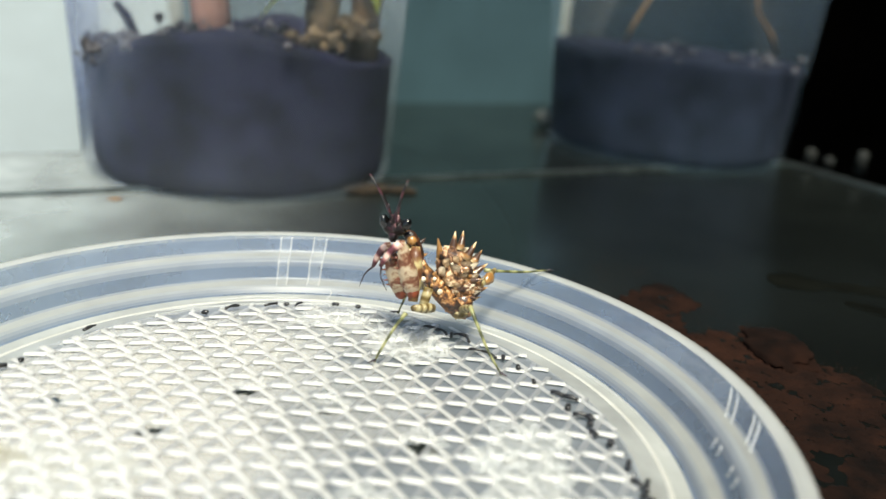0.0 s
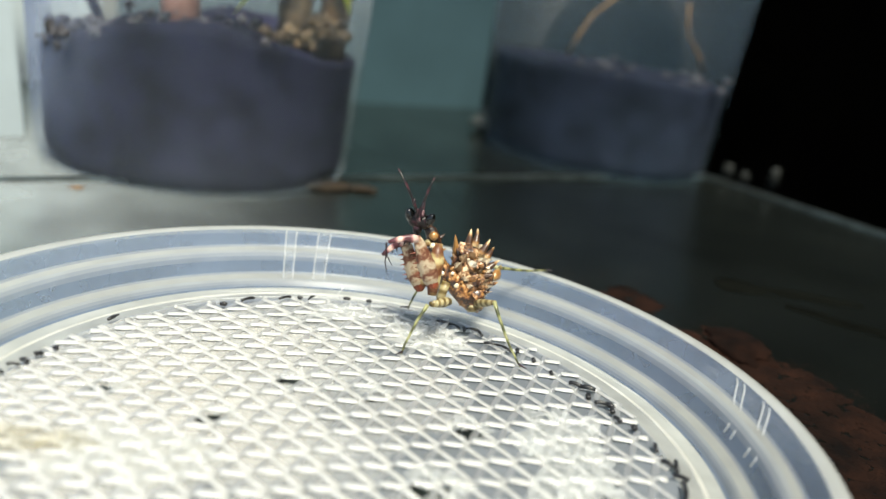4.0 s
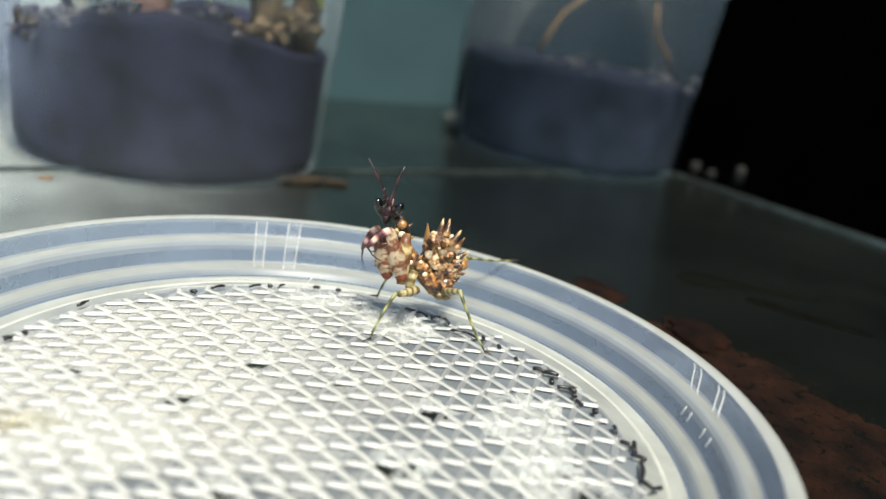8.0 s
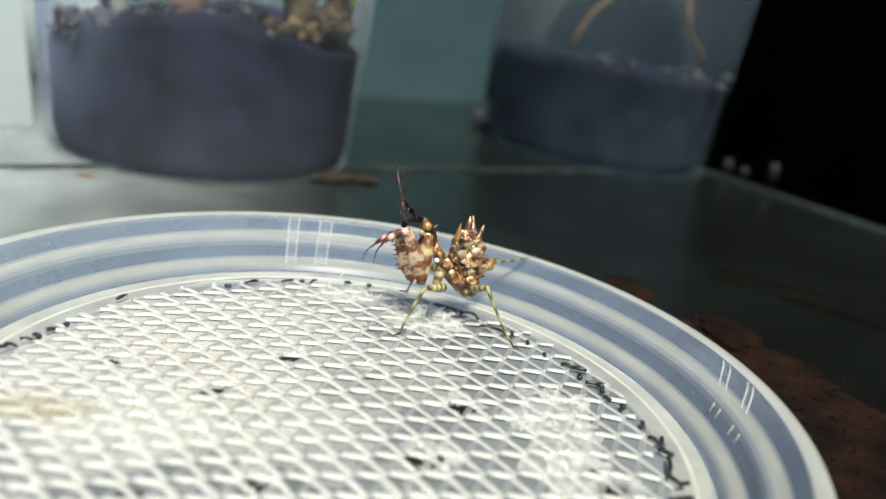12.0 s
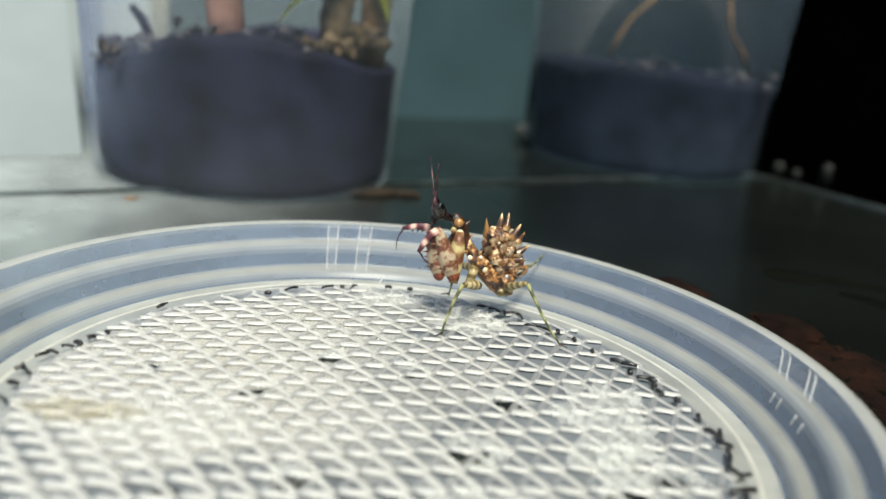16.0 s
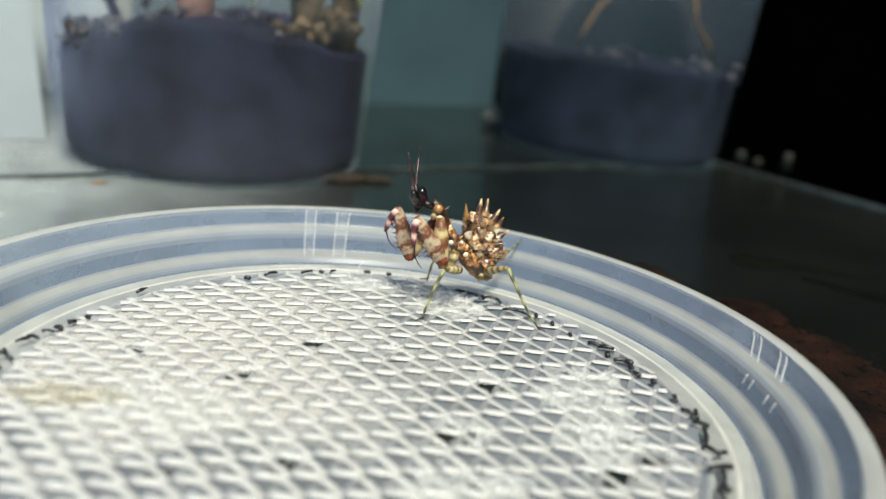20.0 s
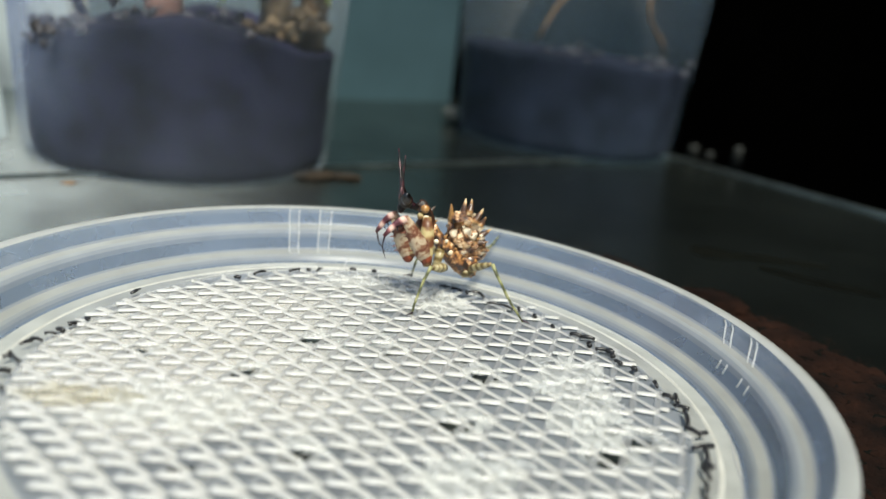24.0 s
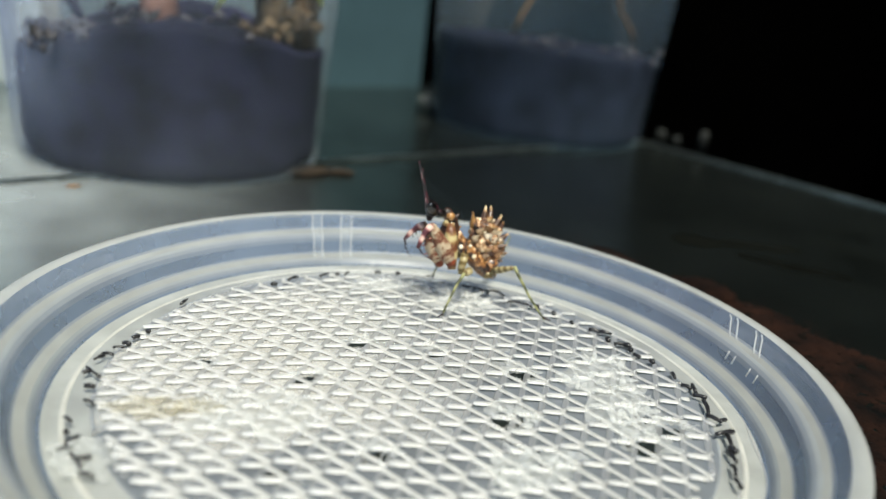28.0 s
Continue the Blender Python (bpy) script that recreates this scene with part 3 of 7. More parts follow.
for j in range(-24, 12):
    # crosswise strand: a broad flat bar in each cell, drawn thin at the knots
    rnd = random.Random(500 + j)
    cells = []
    for i in range(-30, 22):
        n, long = rnd.uniform(0.9, 1.1), rnd.uniform(-0.03, 0.03)
        for u, w in ((-0.49, 0.12), (-0.41, 0.15), (-0.38, 0.95), (-0.05, 1.08), (0.30, 1.05), (0.38 + long, 0.95), (0.41 + long, 0.15), (0.49, 0.12)):
            cells.append((i + u, j + 0.26 * u, w * n))
    ribbon(cells, 0.55, -0.04, M_STRAND, rnd)
for d in range(-34, 36):
    # slanting strand: from each knot down to the knot of the next row and column
    rnd = random.Random(900 + d)
    cells = []
    for j in range(-24, 12):
        i = j + d
        n = rnd.uniform(0.85, 1.1)
        for v, w in ((0.03, 0.7), (0.12, 0.95), (0.45, 1.0), (0.78, 0.95), (0.93, 0.75)):
            cells.append((i + 0.42 + 1.06 * v, j + 0.12 + 0.86 * v, w * n))
    # milkier towards the left: that side's brightness put into the strand material
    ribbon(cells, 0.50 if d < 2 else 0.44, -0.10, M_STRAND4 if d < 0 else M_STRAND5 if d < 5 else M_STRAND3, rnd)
for i in range(-30, 22):
    # lengthwise strand: a broad clear tape that runs straight from knot to knot
    rnd = random.Random(1300 + i)
    cells = []
    for j in range(-24, 12):
        for v, w in ((0.0, 0.8), (0.12, 1.0), (0.5, 1.05), (0.88, 1.0)):
            cells.append((i + 0.5, j + v, w))
    ribbon(cells, 0.46, -0.22, M_STRAND2, rnd, 0.16, "half clear tape")


# blackened strand ends round the netting: x, y, length in millimetres and heading in degrees
MARKS_LEFT = [(-43.1, 2.8, 3.4, -54), (-42.9, 6.9, 1.7, 45), (-42.0, 7.9, 1.7, -16), (-40.8, 9.9, 1.5, 1), (-39.9, 11.1, 1.2, -30), (-38.9, 13.2, 1.1, 39),
              (-37.4, 15.0, 0.6, -15), (-33.0, 26.4, 2.4, 66), (-43.9, 2.9, 1.1, 31), (-42.9, -1.2, 1.3, -17), (-42.4, -5.1, 1.7, -43), (-44.1, -9.0, 1.5, -48),
              (-43.8, -11.8, 0.9, -73), (-43.4, -15.2, 1.5, 17), (-41.8, -17.6, 3.0, -61), (-40.9, -17.2, 1.2, 11), (-40.3, -20.4, 1.8, -26), (-42.8, -13.5, 2.1, 53)]
MARKS_FAR = [(-18.3, 34.6, 0.9, -6), (-14.8, 37.6, 2.4, 38), (-9.0, 39.6, 2.3, 41), (-6.5, 39.9, 0.7, -13), (-4.6, 40.6, 1.9, 60), (1.4, 41.4, 1.0, -6), (5.2, 41.0, 0.7, -13)]
MARKS_RIGHT = [(17.1, 34.8, 2.9, -17), (19.2, 33.6, 2.1, -51), (20.6, 32.5, 1.3, -95), (22.0, 32.7, 2.2, -11), (23.2, 31.5, 2.0, -84), (24.3, 27.7, 2.3, -15),
               (26.3, 26.5, 2.6, -47), (28.2, 25.7, 0.9, -92), (30.2, 22.8, 0.9, -92), (32.1, 18.9, 0.8, -87), (35.0, 15.7, 1.9, -31), (36.7, 14.8, 2.1, -27),
               (35.9, 12.1, 0.8, -102), (37.3, 10.5, 1.9, -10), (38.5, 9.9, 1.1, -53), (38.2, 8.3, 0.7, -97), (38.3, 6.2, 1.4, -69), (40.0, 4.1, 0.9, -101)]
MARKS_NEAR = [(41.3, -0.5, 1.6, -104), (41.5, -4.1, 1.4, -52), (42.5, -4.5, 2.3, -108), (42.0, -7.1, 1.7, -41), (41.0, -10.3, 4.0, -112), (40.6, -13.2, 1.9, -60),
              (41.6, -13.8, 1.3, 20), (40.0, -16.8, 2.7, 8), (39.5, -18.7, 2.7, -111), (38.8, -20.8, 1.2, -81), (37.7, -22.3, 2.4, -100), (36.1, -25.2, 2.1, -116), (34.9, -27.8, 1.8, -101)]


def mark(x, y, length, heading, rnd):
    a = radians(heading)
    n = 5
    pts, rad = [], []
    bend = rnd.uniform(-0.25, 0.25) * length
    for i in range(n):
        u = i / (n - 1) - 0.5
        off = bend * (0.25 - u * u)
        pts.append(((x + u * length * math.cos(a) - off * math.sin(a)) * MM, (y + u * length * math.sin(a) + off * math.cos(a)) * MM,
                    (0.35 + 0.25 * math.cos(2.4 * u + rnd.uniform(-.3, .3))) * MM))
        rad.append((0.20 + 0.10 * (length < 1.4) + 0.09 * (x > 34) + rnd.uniform(-0.05, 0.08)) * MM)
    part("strand_end", tube(pts, rad, 6), M_BLACK, netting, "blackened curled strand end")


_r = random.Random(3)
for row in MARKS_LEFT + MARKS_FAR + MARKS_RIGHT + [(x, y, n * 1.15, h) for x, y, n, h in MARKS_NEAR]:
    mark(*row, _r)


# glue: crumpled clear patches pressed into the netting
def glue(x, y, rx, ry, turn, seed, mat=None, shreds=40, label="crumpled clear glue patch stuck on white netting", name="glue_patch", size=1.0):
    ob = empty(name, (x * MM, y * MM, 0))
    tagged(ob, label, "glue", "glue on the netting")
    rnd = random.Random(seed)
    bm = bmesh.new()
    rings, steps = 10, 40
    c, s = math.cos(radians(turn)), math.sin(radians(turn))
    rows = []
    for j in range(rings + 1):
        row = []
        for i in range(steps):
            a = 2 * math.pi * i / steps
            edge = 1 + 0.75 * noise.noise(Vector((math.cos(a) * 2.2, math.sin(a) * 2.2, seed)))
            u = j / rings
            px, py = rx * u * edge * math.cos(a), ry * u * edge * math.sin(a)
            px, py = px * c - py * s, px * s + py * c
            h = 0.10 * (1 - u ** 3) + (1 - u ** 2) * (0.32 * noise.noise(Vector((px * 0.8, py * 0.8, seed))) + 0.22 * noise.noise(Vector((px * 2.1, py * 2.1, seed + 5))))
            row.append(bm.verts.new((px * MM, py * MM, (0.10 + h) * MM)))
            if j == 0:
                break
        rows.append(row)
    for i in range(steps):
        bm.faces.new((rows[0][0], rows[1][i], rows[1][(i + 1) % steps]))
    for j in range(1, rings):
        for i in range(steps):
            bm.faces.new((rows[j][i], rows[j + 1][i], rows[j + 1][(i + 1) % steps], rows[j][(i + 1) % steps]))
    for f in bm.faces[:]:
        q = f.calc_center_median() / MM
        if in_hole(x + q.x, y + q.y):
            bm.faces.remove(f)
    part("film", bm, mat or M_GLUE, ob, smooth=True)
    bm = bmesh.new()
    for k in range(shreds):
        a, u = rnd.uniform(0, 6.283), math.sqrt(rnd.random())
        px, py = rx * u * math.cos(a), ry * u * math.sin(a)
        px, py = px * c - py * s, px * s + py * c
        t, L = rnd.uniform(0, 6.283), rnd.uniform(0.6, 1.8) * size
        p0 = Vector((px, py, 0.35)) * MM
        d = Vector((math.cos(t), math.sin(t), rnd.uniform(0.0, 0.45))) * L * MM
        w = Vector((-math.sin(t), math.cos(t), rnd.uniform(-.6, .6))) * rnd.uniform(0.12, 0.3) * size * MM
        q = Vector((0, 0, rnd.uniform(0.05, 0.25) * MM))
        v = [bm.verts.new(p) for p in (p0 - w, p0 + w, p0 + d * 0.5 + w + q, p0 + d * 0.5 - w + q, p0 + d + w * 0.3, p0 + d - w * 0.3)]
        bm.faces.new((v[0], v[1], v[2], v[3]))
        bm.faces.new((v[3], v[2], v[4], v[5]))
    tagged(part("torn_film", bm, mat or M_GLUE, ob, "glinting clear shreds", smooth=False), kind="stuff")
    return ob


glue(28.3, -4.0, 5.6, 12.0, -8, 1, shreds=110, size=1.7)
glue(-22.0, -7.5, 9.0, 6.0, -10, 2, shreds=110)
glue(9.5, -22.5, 6.5, 4.0, 20, 3, shreds=50, size=1.6)
glue(14.0, 28.5, 6.5, 5.0, -35, 4, shreds=90, size=1.5)
glue(2.0, 36.0, 6.0, 3.0, -8, 5, shreds=50)
glue(12.0, -11.0, 3.2, 2.2, 0, 6, shreds=16)
for k, (hx, hy, ha, hb) in enumerate(HOLES[:10]):
    glue(hx + 0.4, hy + 0.9, ha * 1.45, hb * 1.9, 8, 20 + k, shreds=5, label="smooth clear melted patch round a punched hole")
glue(-41.0, -16.5, 3.2, 4.0, 20, 7, shreds=30)
glue(-33.5, -5.8, 7.0, 2.6, -5, 8, M_STAIN, 30, "yellowed streak of dried glue on white netting", "glue_streak")

# broad thin sheets with ragged edges: added under half the netting to brighten it
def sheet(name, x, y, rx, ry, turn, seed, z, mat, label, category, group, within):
    bm = bmesh.new()
    c, s = math.cos(radians(turn)), math.sin(radians(turn))
    step = rx / 45
    vs = {}

    def vert(i, j):
        if (i, j) not in vs:
            px, py = i * step, j * step
            qx, qy = x + px * c - py * s, y + px * s + py * c
            d = math.hypot(qx, qy)
            if d > within:
                qx, qy = qx * within / d, qy * within / d
            vs[i, j] = bm.verts.new((qx * MM, qy * MM, (z + 0.03 * noise.noise(Vector((qx, qy, seed)))) * MM))
        return vs[i, j]
    for i in range(-62, 62):
        for j in range(-int(62 * ry / rx), int(62 * ry / rx)):
            px, py = (i + 0.5) * step, (j + 0.5) * step
            a = Vector((px / rx, py / ry, 0))
            edge = 1 + 0.45 * noise.noise(a * 1.3 + Vector((seed, 0, 0))) + 0.30 * noise.noise(a * 4 + Vector((seed, 3, 0))) + 0.22 * noise.noise(a * 13 + Vector((seed, 7, 0)))
            qx, qy = x + px * c - py * s, y + px * s + py * c
            if a.length > edge or math.hypot(qx, qy) > within + step or in_hole(qx, qy):
                continue
            bm.faces.new((vert(i, j), vert(i + 1, j), vert(i + 1, j + 1), vert(i, j + 1)))
    tagged(part(name, bm, mat), label, category, group)


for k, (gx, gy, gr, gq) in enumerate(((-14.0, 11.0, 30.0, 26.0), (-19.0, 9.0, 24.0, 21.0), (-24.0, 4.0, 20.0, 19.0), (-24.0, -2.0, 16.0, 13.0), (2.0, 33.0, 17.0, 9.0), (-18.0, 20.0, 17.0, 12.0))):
    sheet("brightening_sheet", gx, gy, gr, gq, 20 + 40 * k, 31 + 5 * k, -0.33 + 0.02 * k, M_FILM, "thin milky sheet added to brighten this part of the netting", "glue", "glue on the netting", 42.2)
# glare over the table's left, put in as a pale film that fades out
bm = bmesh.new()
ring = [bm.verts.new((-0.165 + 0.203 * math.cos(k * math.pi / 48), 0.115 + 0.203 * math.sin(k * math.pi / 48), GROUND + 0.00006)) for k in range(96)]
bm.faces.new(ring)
tagged(part("glare_film", bm, M_TABLE_GLARE), "pale film standing in for glare over the table top", "dust", kind="stuff")

# a wisp of torn film by the far edge
wisp = part("film_wisp", tube([(0.0005, 0.0408, 0.0003), (-0.0002, 0.0416, 0.0012), (0.0006, 0.0422, 0.0021), (0.0002, 0.0428, 0.0026)], [0.00012, 0.0001, 0.00008, 0.00004], 5), M_RIB)
tagged(wisp, "torn white wisp of film on the lid edge", "wisp")


# ---- tubs ----
def tub(name, at, r0, slope, height, label, mat):
    ob = empty(name, at)
    tagged(ob, label, "tub", "plant tubs")
    r1 = r0 + slope * height
    part("shell", lathe([(0.1, 0.4), (r0 - 4, 0.4), (r0 - 1.5, 1.2), (r0 - 0.2, 3.5), (r1, height), (r1 + 1.4, height + 0.4), (r1 + 1.6, height - 1.2)], 80), mat, ob, "clear plastic wall")
    part("foot_ring", lathe([(r0 - 5, 0.0), (r0 - 2.2, 0.0), (r0 - 1.6, 1.0), (r0 - 4.6, 1.0), (r0 - 5, 0.0)], 80), M_TUB2, ob, "clear moulded base ring")
    return ob


def soil(ob, r0, slope, h_of, seed, mat):
    """Packed soil against the wall, with an uneven crumbly top; h_of(x, y) gives its height in millimetres."""
    bm = bmesh.new()
    steps, up, inn = 96, 14, 14
    rows = []
    for j in range(up + inn + 1):
        row = []
        for i in range(steps):
            a = 2 * math.pi * i / steps
            ca, sa = math.cos(a), math.sin(a)
            if j <= up:
                u = j / up
                top = h_of(ca * r0, sa * r0)
                z = 1.2 + (top - 1.2) * u
                r = r0 - 1.6 + slope * z - 3.0 * max(0, 1 - z / 4.0)
                r += 0.5 * noise.noise(Vector((ca * 9, sa * 9, z * 0.35 + seed))) - 0.4
            else:
                u = (j - up) / inn
                r = (r0 - 2.0 + slope * 38) * (1 - u) + 0.01
                z = h_of(ca * r, sa * r) + 1.6 * noise.noise(Vector((ca * r * 0.3, sa * r * 0.3, seed))) + 1.0 * noise.noise(Vector((ca * r * 0.9, sa * r * 0.9, seed)))
            row.append(bm.verts.new((r * MM * ca, r * MM * sa, z * MM)))
        rows.append(row)
    for j in range(up + inn):
        for i in range(steps):
            bm.faces.new((rows[j][i], rows[j][(i + 1) % steps], rows[j + 1][(i + 1) % steps], rows[j + 1][i]))
    return part("soil", bm, mat, ob, "dark damp potting soil")


def crumbs(ob, name, spots, mat, seed, label):
    bm = bmesh.new()
    rnd = random.Random(seed)
    for x, y, z, spread, count, size in spots:
        for k in range(count):
            p = Vector((x + rnd.gauss(0, spread), y + rnd.gauss(0, spread), z + rnd.uniform(-spread, spread) * 0.6)) * MM
            r = size * rnd.uniform(0.5, 1.4) * MM
            ret = bmesh.ops.create_icosphere(bm, subdivisions=1, radius=r, matrix=Matrix.Translation(p))
            for v in ret["verts"]:
                v.co += Vector([rnd.uniform(-.35, .35) * r for _ in range(3)])
    tagged(part(name, bm, mat, ob, label, smooth=False), kind="stuff")


TUB_A = (-0.0435, 0.168, GROUND)
tub_a = tub("plant_tub", TUB_A, 46.0, 0.05, 72.0, "clear plastic tub of dark soil with young stems", M_TUB)
# glare over one side, put in as a pale fading layer on the wall
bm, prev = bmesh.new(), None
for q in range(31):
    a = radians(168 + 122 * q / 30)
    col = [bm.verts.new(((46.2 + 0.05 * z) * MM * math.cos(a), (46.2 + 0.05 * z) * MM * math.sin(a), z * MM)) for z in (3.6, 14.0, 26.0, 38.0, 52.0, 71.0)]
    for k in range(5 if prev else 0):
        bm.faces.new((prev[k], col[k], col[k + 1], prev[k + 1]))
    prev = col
part("haze_patch", bm, M_HAZE, tub_a, "pale layer standing in for glare over the tub's side")
soil(tub_a, 45.3, 0.05, lambda x, y: 41.5 + 3.5 * noise.noise(Vector((x * 0.05, y * 0.05, 1.0))) - 0.34 * max(0, -x - 14) - 0.17 * max(0, x - 16) + 3.0 * math.exp(-((x - 6) / 14) ** 2), 2, M_SOIL)
crumbs(tub_a, "crumbled_soil", [(-21, -34, 38.5, 3.5, 60, 1.2), (-28, -26, 37, 3.5, 60, 1.3), (-30, -30, 35, 3.0, 50, 1.1), (12, -34, 43, 5, 18, 1.1), (-32, -20, 35, 2.5, 60, 1.4), (-24, -32, 38, 3.5, 40, 1.7), (-8, -36, 44, 4, 16, 1.0), (-34, -12, 34, 2.0, 40, 1.3)], M_MOSS, 11, "pale grey crumbs and root bits")
part("stem", tube([(-0.0025, -0.024, 0.036), (-0.003, -0.0245, 0.048), (-0.0045, -0.025, 0.062), (-0.006, -0.026, 0.085)], [0.0058, 0.0052, 0.0048, 0.0045], 12), M_STEM, tub_a, "pinkish brown stem")
part("stem", tube([(0.0275, -0.026, 0.036), (0.027, -0.026, 0.05), (0.030, -0.026, 0.066), (0.031, -0.024, 0.09)], [0.0045, 0.0046, 0.0040, 0.0036], 12), M_ROOT, tub_a, "knobbly brown stem")
crumbs(tub_a, "root_clump", [(28, -27, 43, 3.5, 40, 1.7), (35, -18, 46, 3.5, 40, 1.8), (22, -31, 42, 3.0, 20, 1.4)], M_ROOT, 13, "matted brown roots and moss")
part("stem", tube([(0.037, -0.014, 0.036), (0.038, -0.013, 0.055), (0.038, -0.012, 0.09)], [0.005, 0.0046, 0.004], 10), M_TWIG, tub_a, "orange brown stem")
part("twig", tube([(-0.022, -0.028, 0.040), (-0.0245, -0.028, 0.0455), (-0.0275, -0.027, 0.0485)], [0.0012, 0.0014, 0.0010], 7), M_SOIL, tub_a, "dark root stub")


def leaf(ob, base, tip, width, droop, mat, label):
    bm = bmesh.new()
    b, t = Vector(base), Vector(tip)
    side = (t - b).cross(Vector((0, 0, 1))).normalized()
    n, prev = 9, None
    for i in range(n):
        u = i / (n - 1)
        p = b.lerp(t, u) + Vector((0, 0, droop * (4 * u * (1 - u))))
        w = width * (math.sin(math.pi * min(1, u * 0.92 + 0.06)) ** 0.8)
        row = [bm.verts.new(p - side * w + Vector((0, 0, w * 0.3))), bm.verts.new(p), bm.verts.new(p + side * w + Vector((0, 0, w * 0.3)))]
        if prev:
            bm.faces.new((prev[0], prev[1], row[1], row[0]))
            bm.faces.new((prev[1], prev[2], row[2], row[1]))
        prev = row
    bmesh.ops.solidify(bm, geom=bm.faces[:], thickness=0.0003)
    return part("leaf", bm, mat, ob, label)


leaf(tub_a, (0.029, -0.030, 0.057), (0.012, -0.034, 0.047), 0.0045, 0.004, M_LEAF, "yellow green leaf")
leaf(tub_a, (0.030, -0.030, 0.060), (0.020, -0.036, 0.062), 0.0040, 0.003, M_LEAF, "yellow green leaf")
leaf(tub_a, (0.036, -0.016, 0.058), (0.042, -0.020, 0.050), 0.0030, 0.003, M_LEAF, "yellow green leaf")

TUB_B = (0.1133, 0.2576, GROUND)
tub_b = tub("plant_tub", TUB_B, 49.4, 0.06, 78.0, "clear plastic tub half full of dark soil", M_TUB2)
soil(tub_b, 49.4, 0.06, lambda x, y: 39.9 - 0.03 * x + 1.5 * noise.noise(Vector((x * 0.06, y * 0.06, 4.0))), 6, M_SOIL2)
crumbs(tub_b, "crumbled_soil", [(-10, -40, 42, 6, 22, 1.2), (20, -36, 41, 6, 22, 1.2)], M_MOSS, 12, "dark soil crumbs")
for pts in ([(-0.029, -0.033, 0.044), (-0.026, -0.033, 0.052), (-0.022, -0.033, 0.060), (-0.012, -0.034, 0.070)],
            [(0.032, -0.023, 0.043), (0.029, -0.023, 0.050), (0.022, -0.023, 0.058), (0.019, -0.024, 0.070)]):
    part("twig", tube(pts, [0.0008, 0.0008, 0.0007, 0.0006], 7), M_TWIG, tub_b, "thin orange brown twig")

# bits of bark lying by the tub's foot; the orange one paints amber light
for (x, y, L, turn, mt, lab) in ((-0.066, 0.121, 0.004, 20, M_AMBER_GLINT, "dim orange bit for amber light through the tub edge"), (-0.003, 0.147, 0.017, 25, M_ROOT2, "dark brown bark chip by the tub"), (0.007, 0.150, 0.012, -10, M_ROOT2, "dark brown bark chip by the tub")):
    bb = bmesh.new()
    bmesh.ops.create_icosphere(bb, subdivisions=2, radius=1.0)
    for v in bb.verts:
        v.co *= 1 + 0.35 * noise.noise(v.co * 1.7 + Vector((x * 900, 0, 0)))
        v.co = Vector((v.co.x * L * 0.5, v.co.y * L * 0.25, v.co.z * L * 0.07))
    bark = part("tub_foot_bit", bb, mt)
    bark.location = (x, y, GROUND + L * 0.062)
    bark.rotation_euler = (0, 0, radians(turn))
    tagged(bark, lab, "bark", "bark chips by the tub")

# small things on the sill
lump = bmesh.new()
bmesh.ops.create_icosphere(lump, subdivisions=3, radius=0.0048)
for v in lump.verts:
    v.co *= 1 + 0.35 * noise.noise(v.co * 260)
    v.co.z *= 0.8
lump_ob = part("wax_lump", lump, M_LUMP)
lump_ob.location = (0.067, 0.290, GROUND + 0.0036)
tagged(lump_ob, "pale rounded lump on the sill", "lump")
for (x, y, h, r) in ((0.1835, 0.2255, 0.009, 0.0022), (0.170, 0.240, 0.006, 0.0025), (0.176, 0.236, 0.004, 0.0022)):
    peg = part("peg", lathe([(0.01, 0.0), (r * 1000, 0.0), (r * 1000 * 0.9, h * 800), (r * 700, h * 1000), (0.01, h * 1000)], 14), M_PEG)
    peg.location = (x, y, GROUND + 0.0008)
    tagged(peg, "short grey peg at the table edge", "peg", "pegs at the table edge")

# red-brown earth spilled on the table beside the lid
rnd = random.Random(8)
bm = bmesh.new()
n = 0
while n < 15000:
    x, y = rnd.uniform(55, 135), rnd.uniform(-60, 98)
    d = math.hypot(x, y)
    if d < 61:
        continue
    edge = 70 + 0.45 * (95 - y) + 9 * noise.noise(Vector((x * 0.05, y * 0.05, 2)))
    dens = (0.9 if y < 50 else 0.4) / (1 + math.exp((x - edge) / 3)) * (0.60 + 1.0 * noise.noise(Vector((x * 0.06, y * 0.06, 9))))
    if rnd.random() > dens:
        continue
    r = rnd.choice((0.07, 0.10, 0.14, 0.2)) * MM
    c = Vector((x * MM, y * MM, GROUND + r * 0.4))
    vs = [bm.verts.new(c + Vector(o) * r * rnd.uniform(0.6, 1.4)) for o in ((1, 0, 0), (0, 1, 0), (-1, 0, 0), (0, -1, 0), (0, 0, 1), (0, 0, -0.4))]
    for a, b in ((0, 1), (1, 2), (2, 3), (3, 0)):
        bm.faces.new((vs[a], vs[b], vs[4]))
        bm.faces.new((vs[b], vs[a], vs[5]))
    n += 1
n = 0
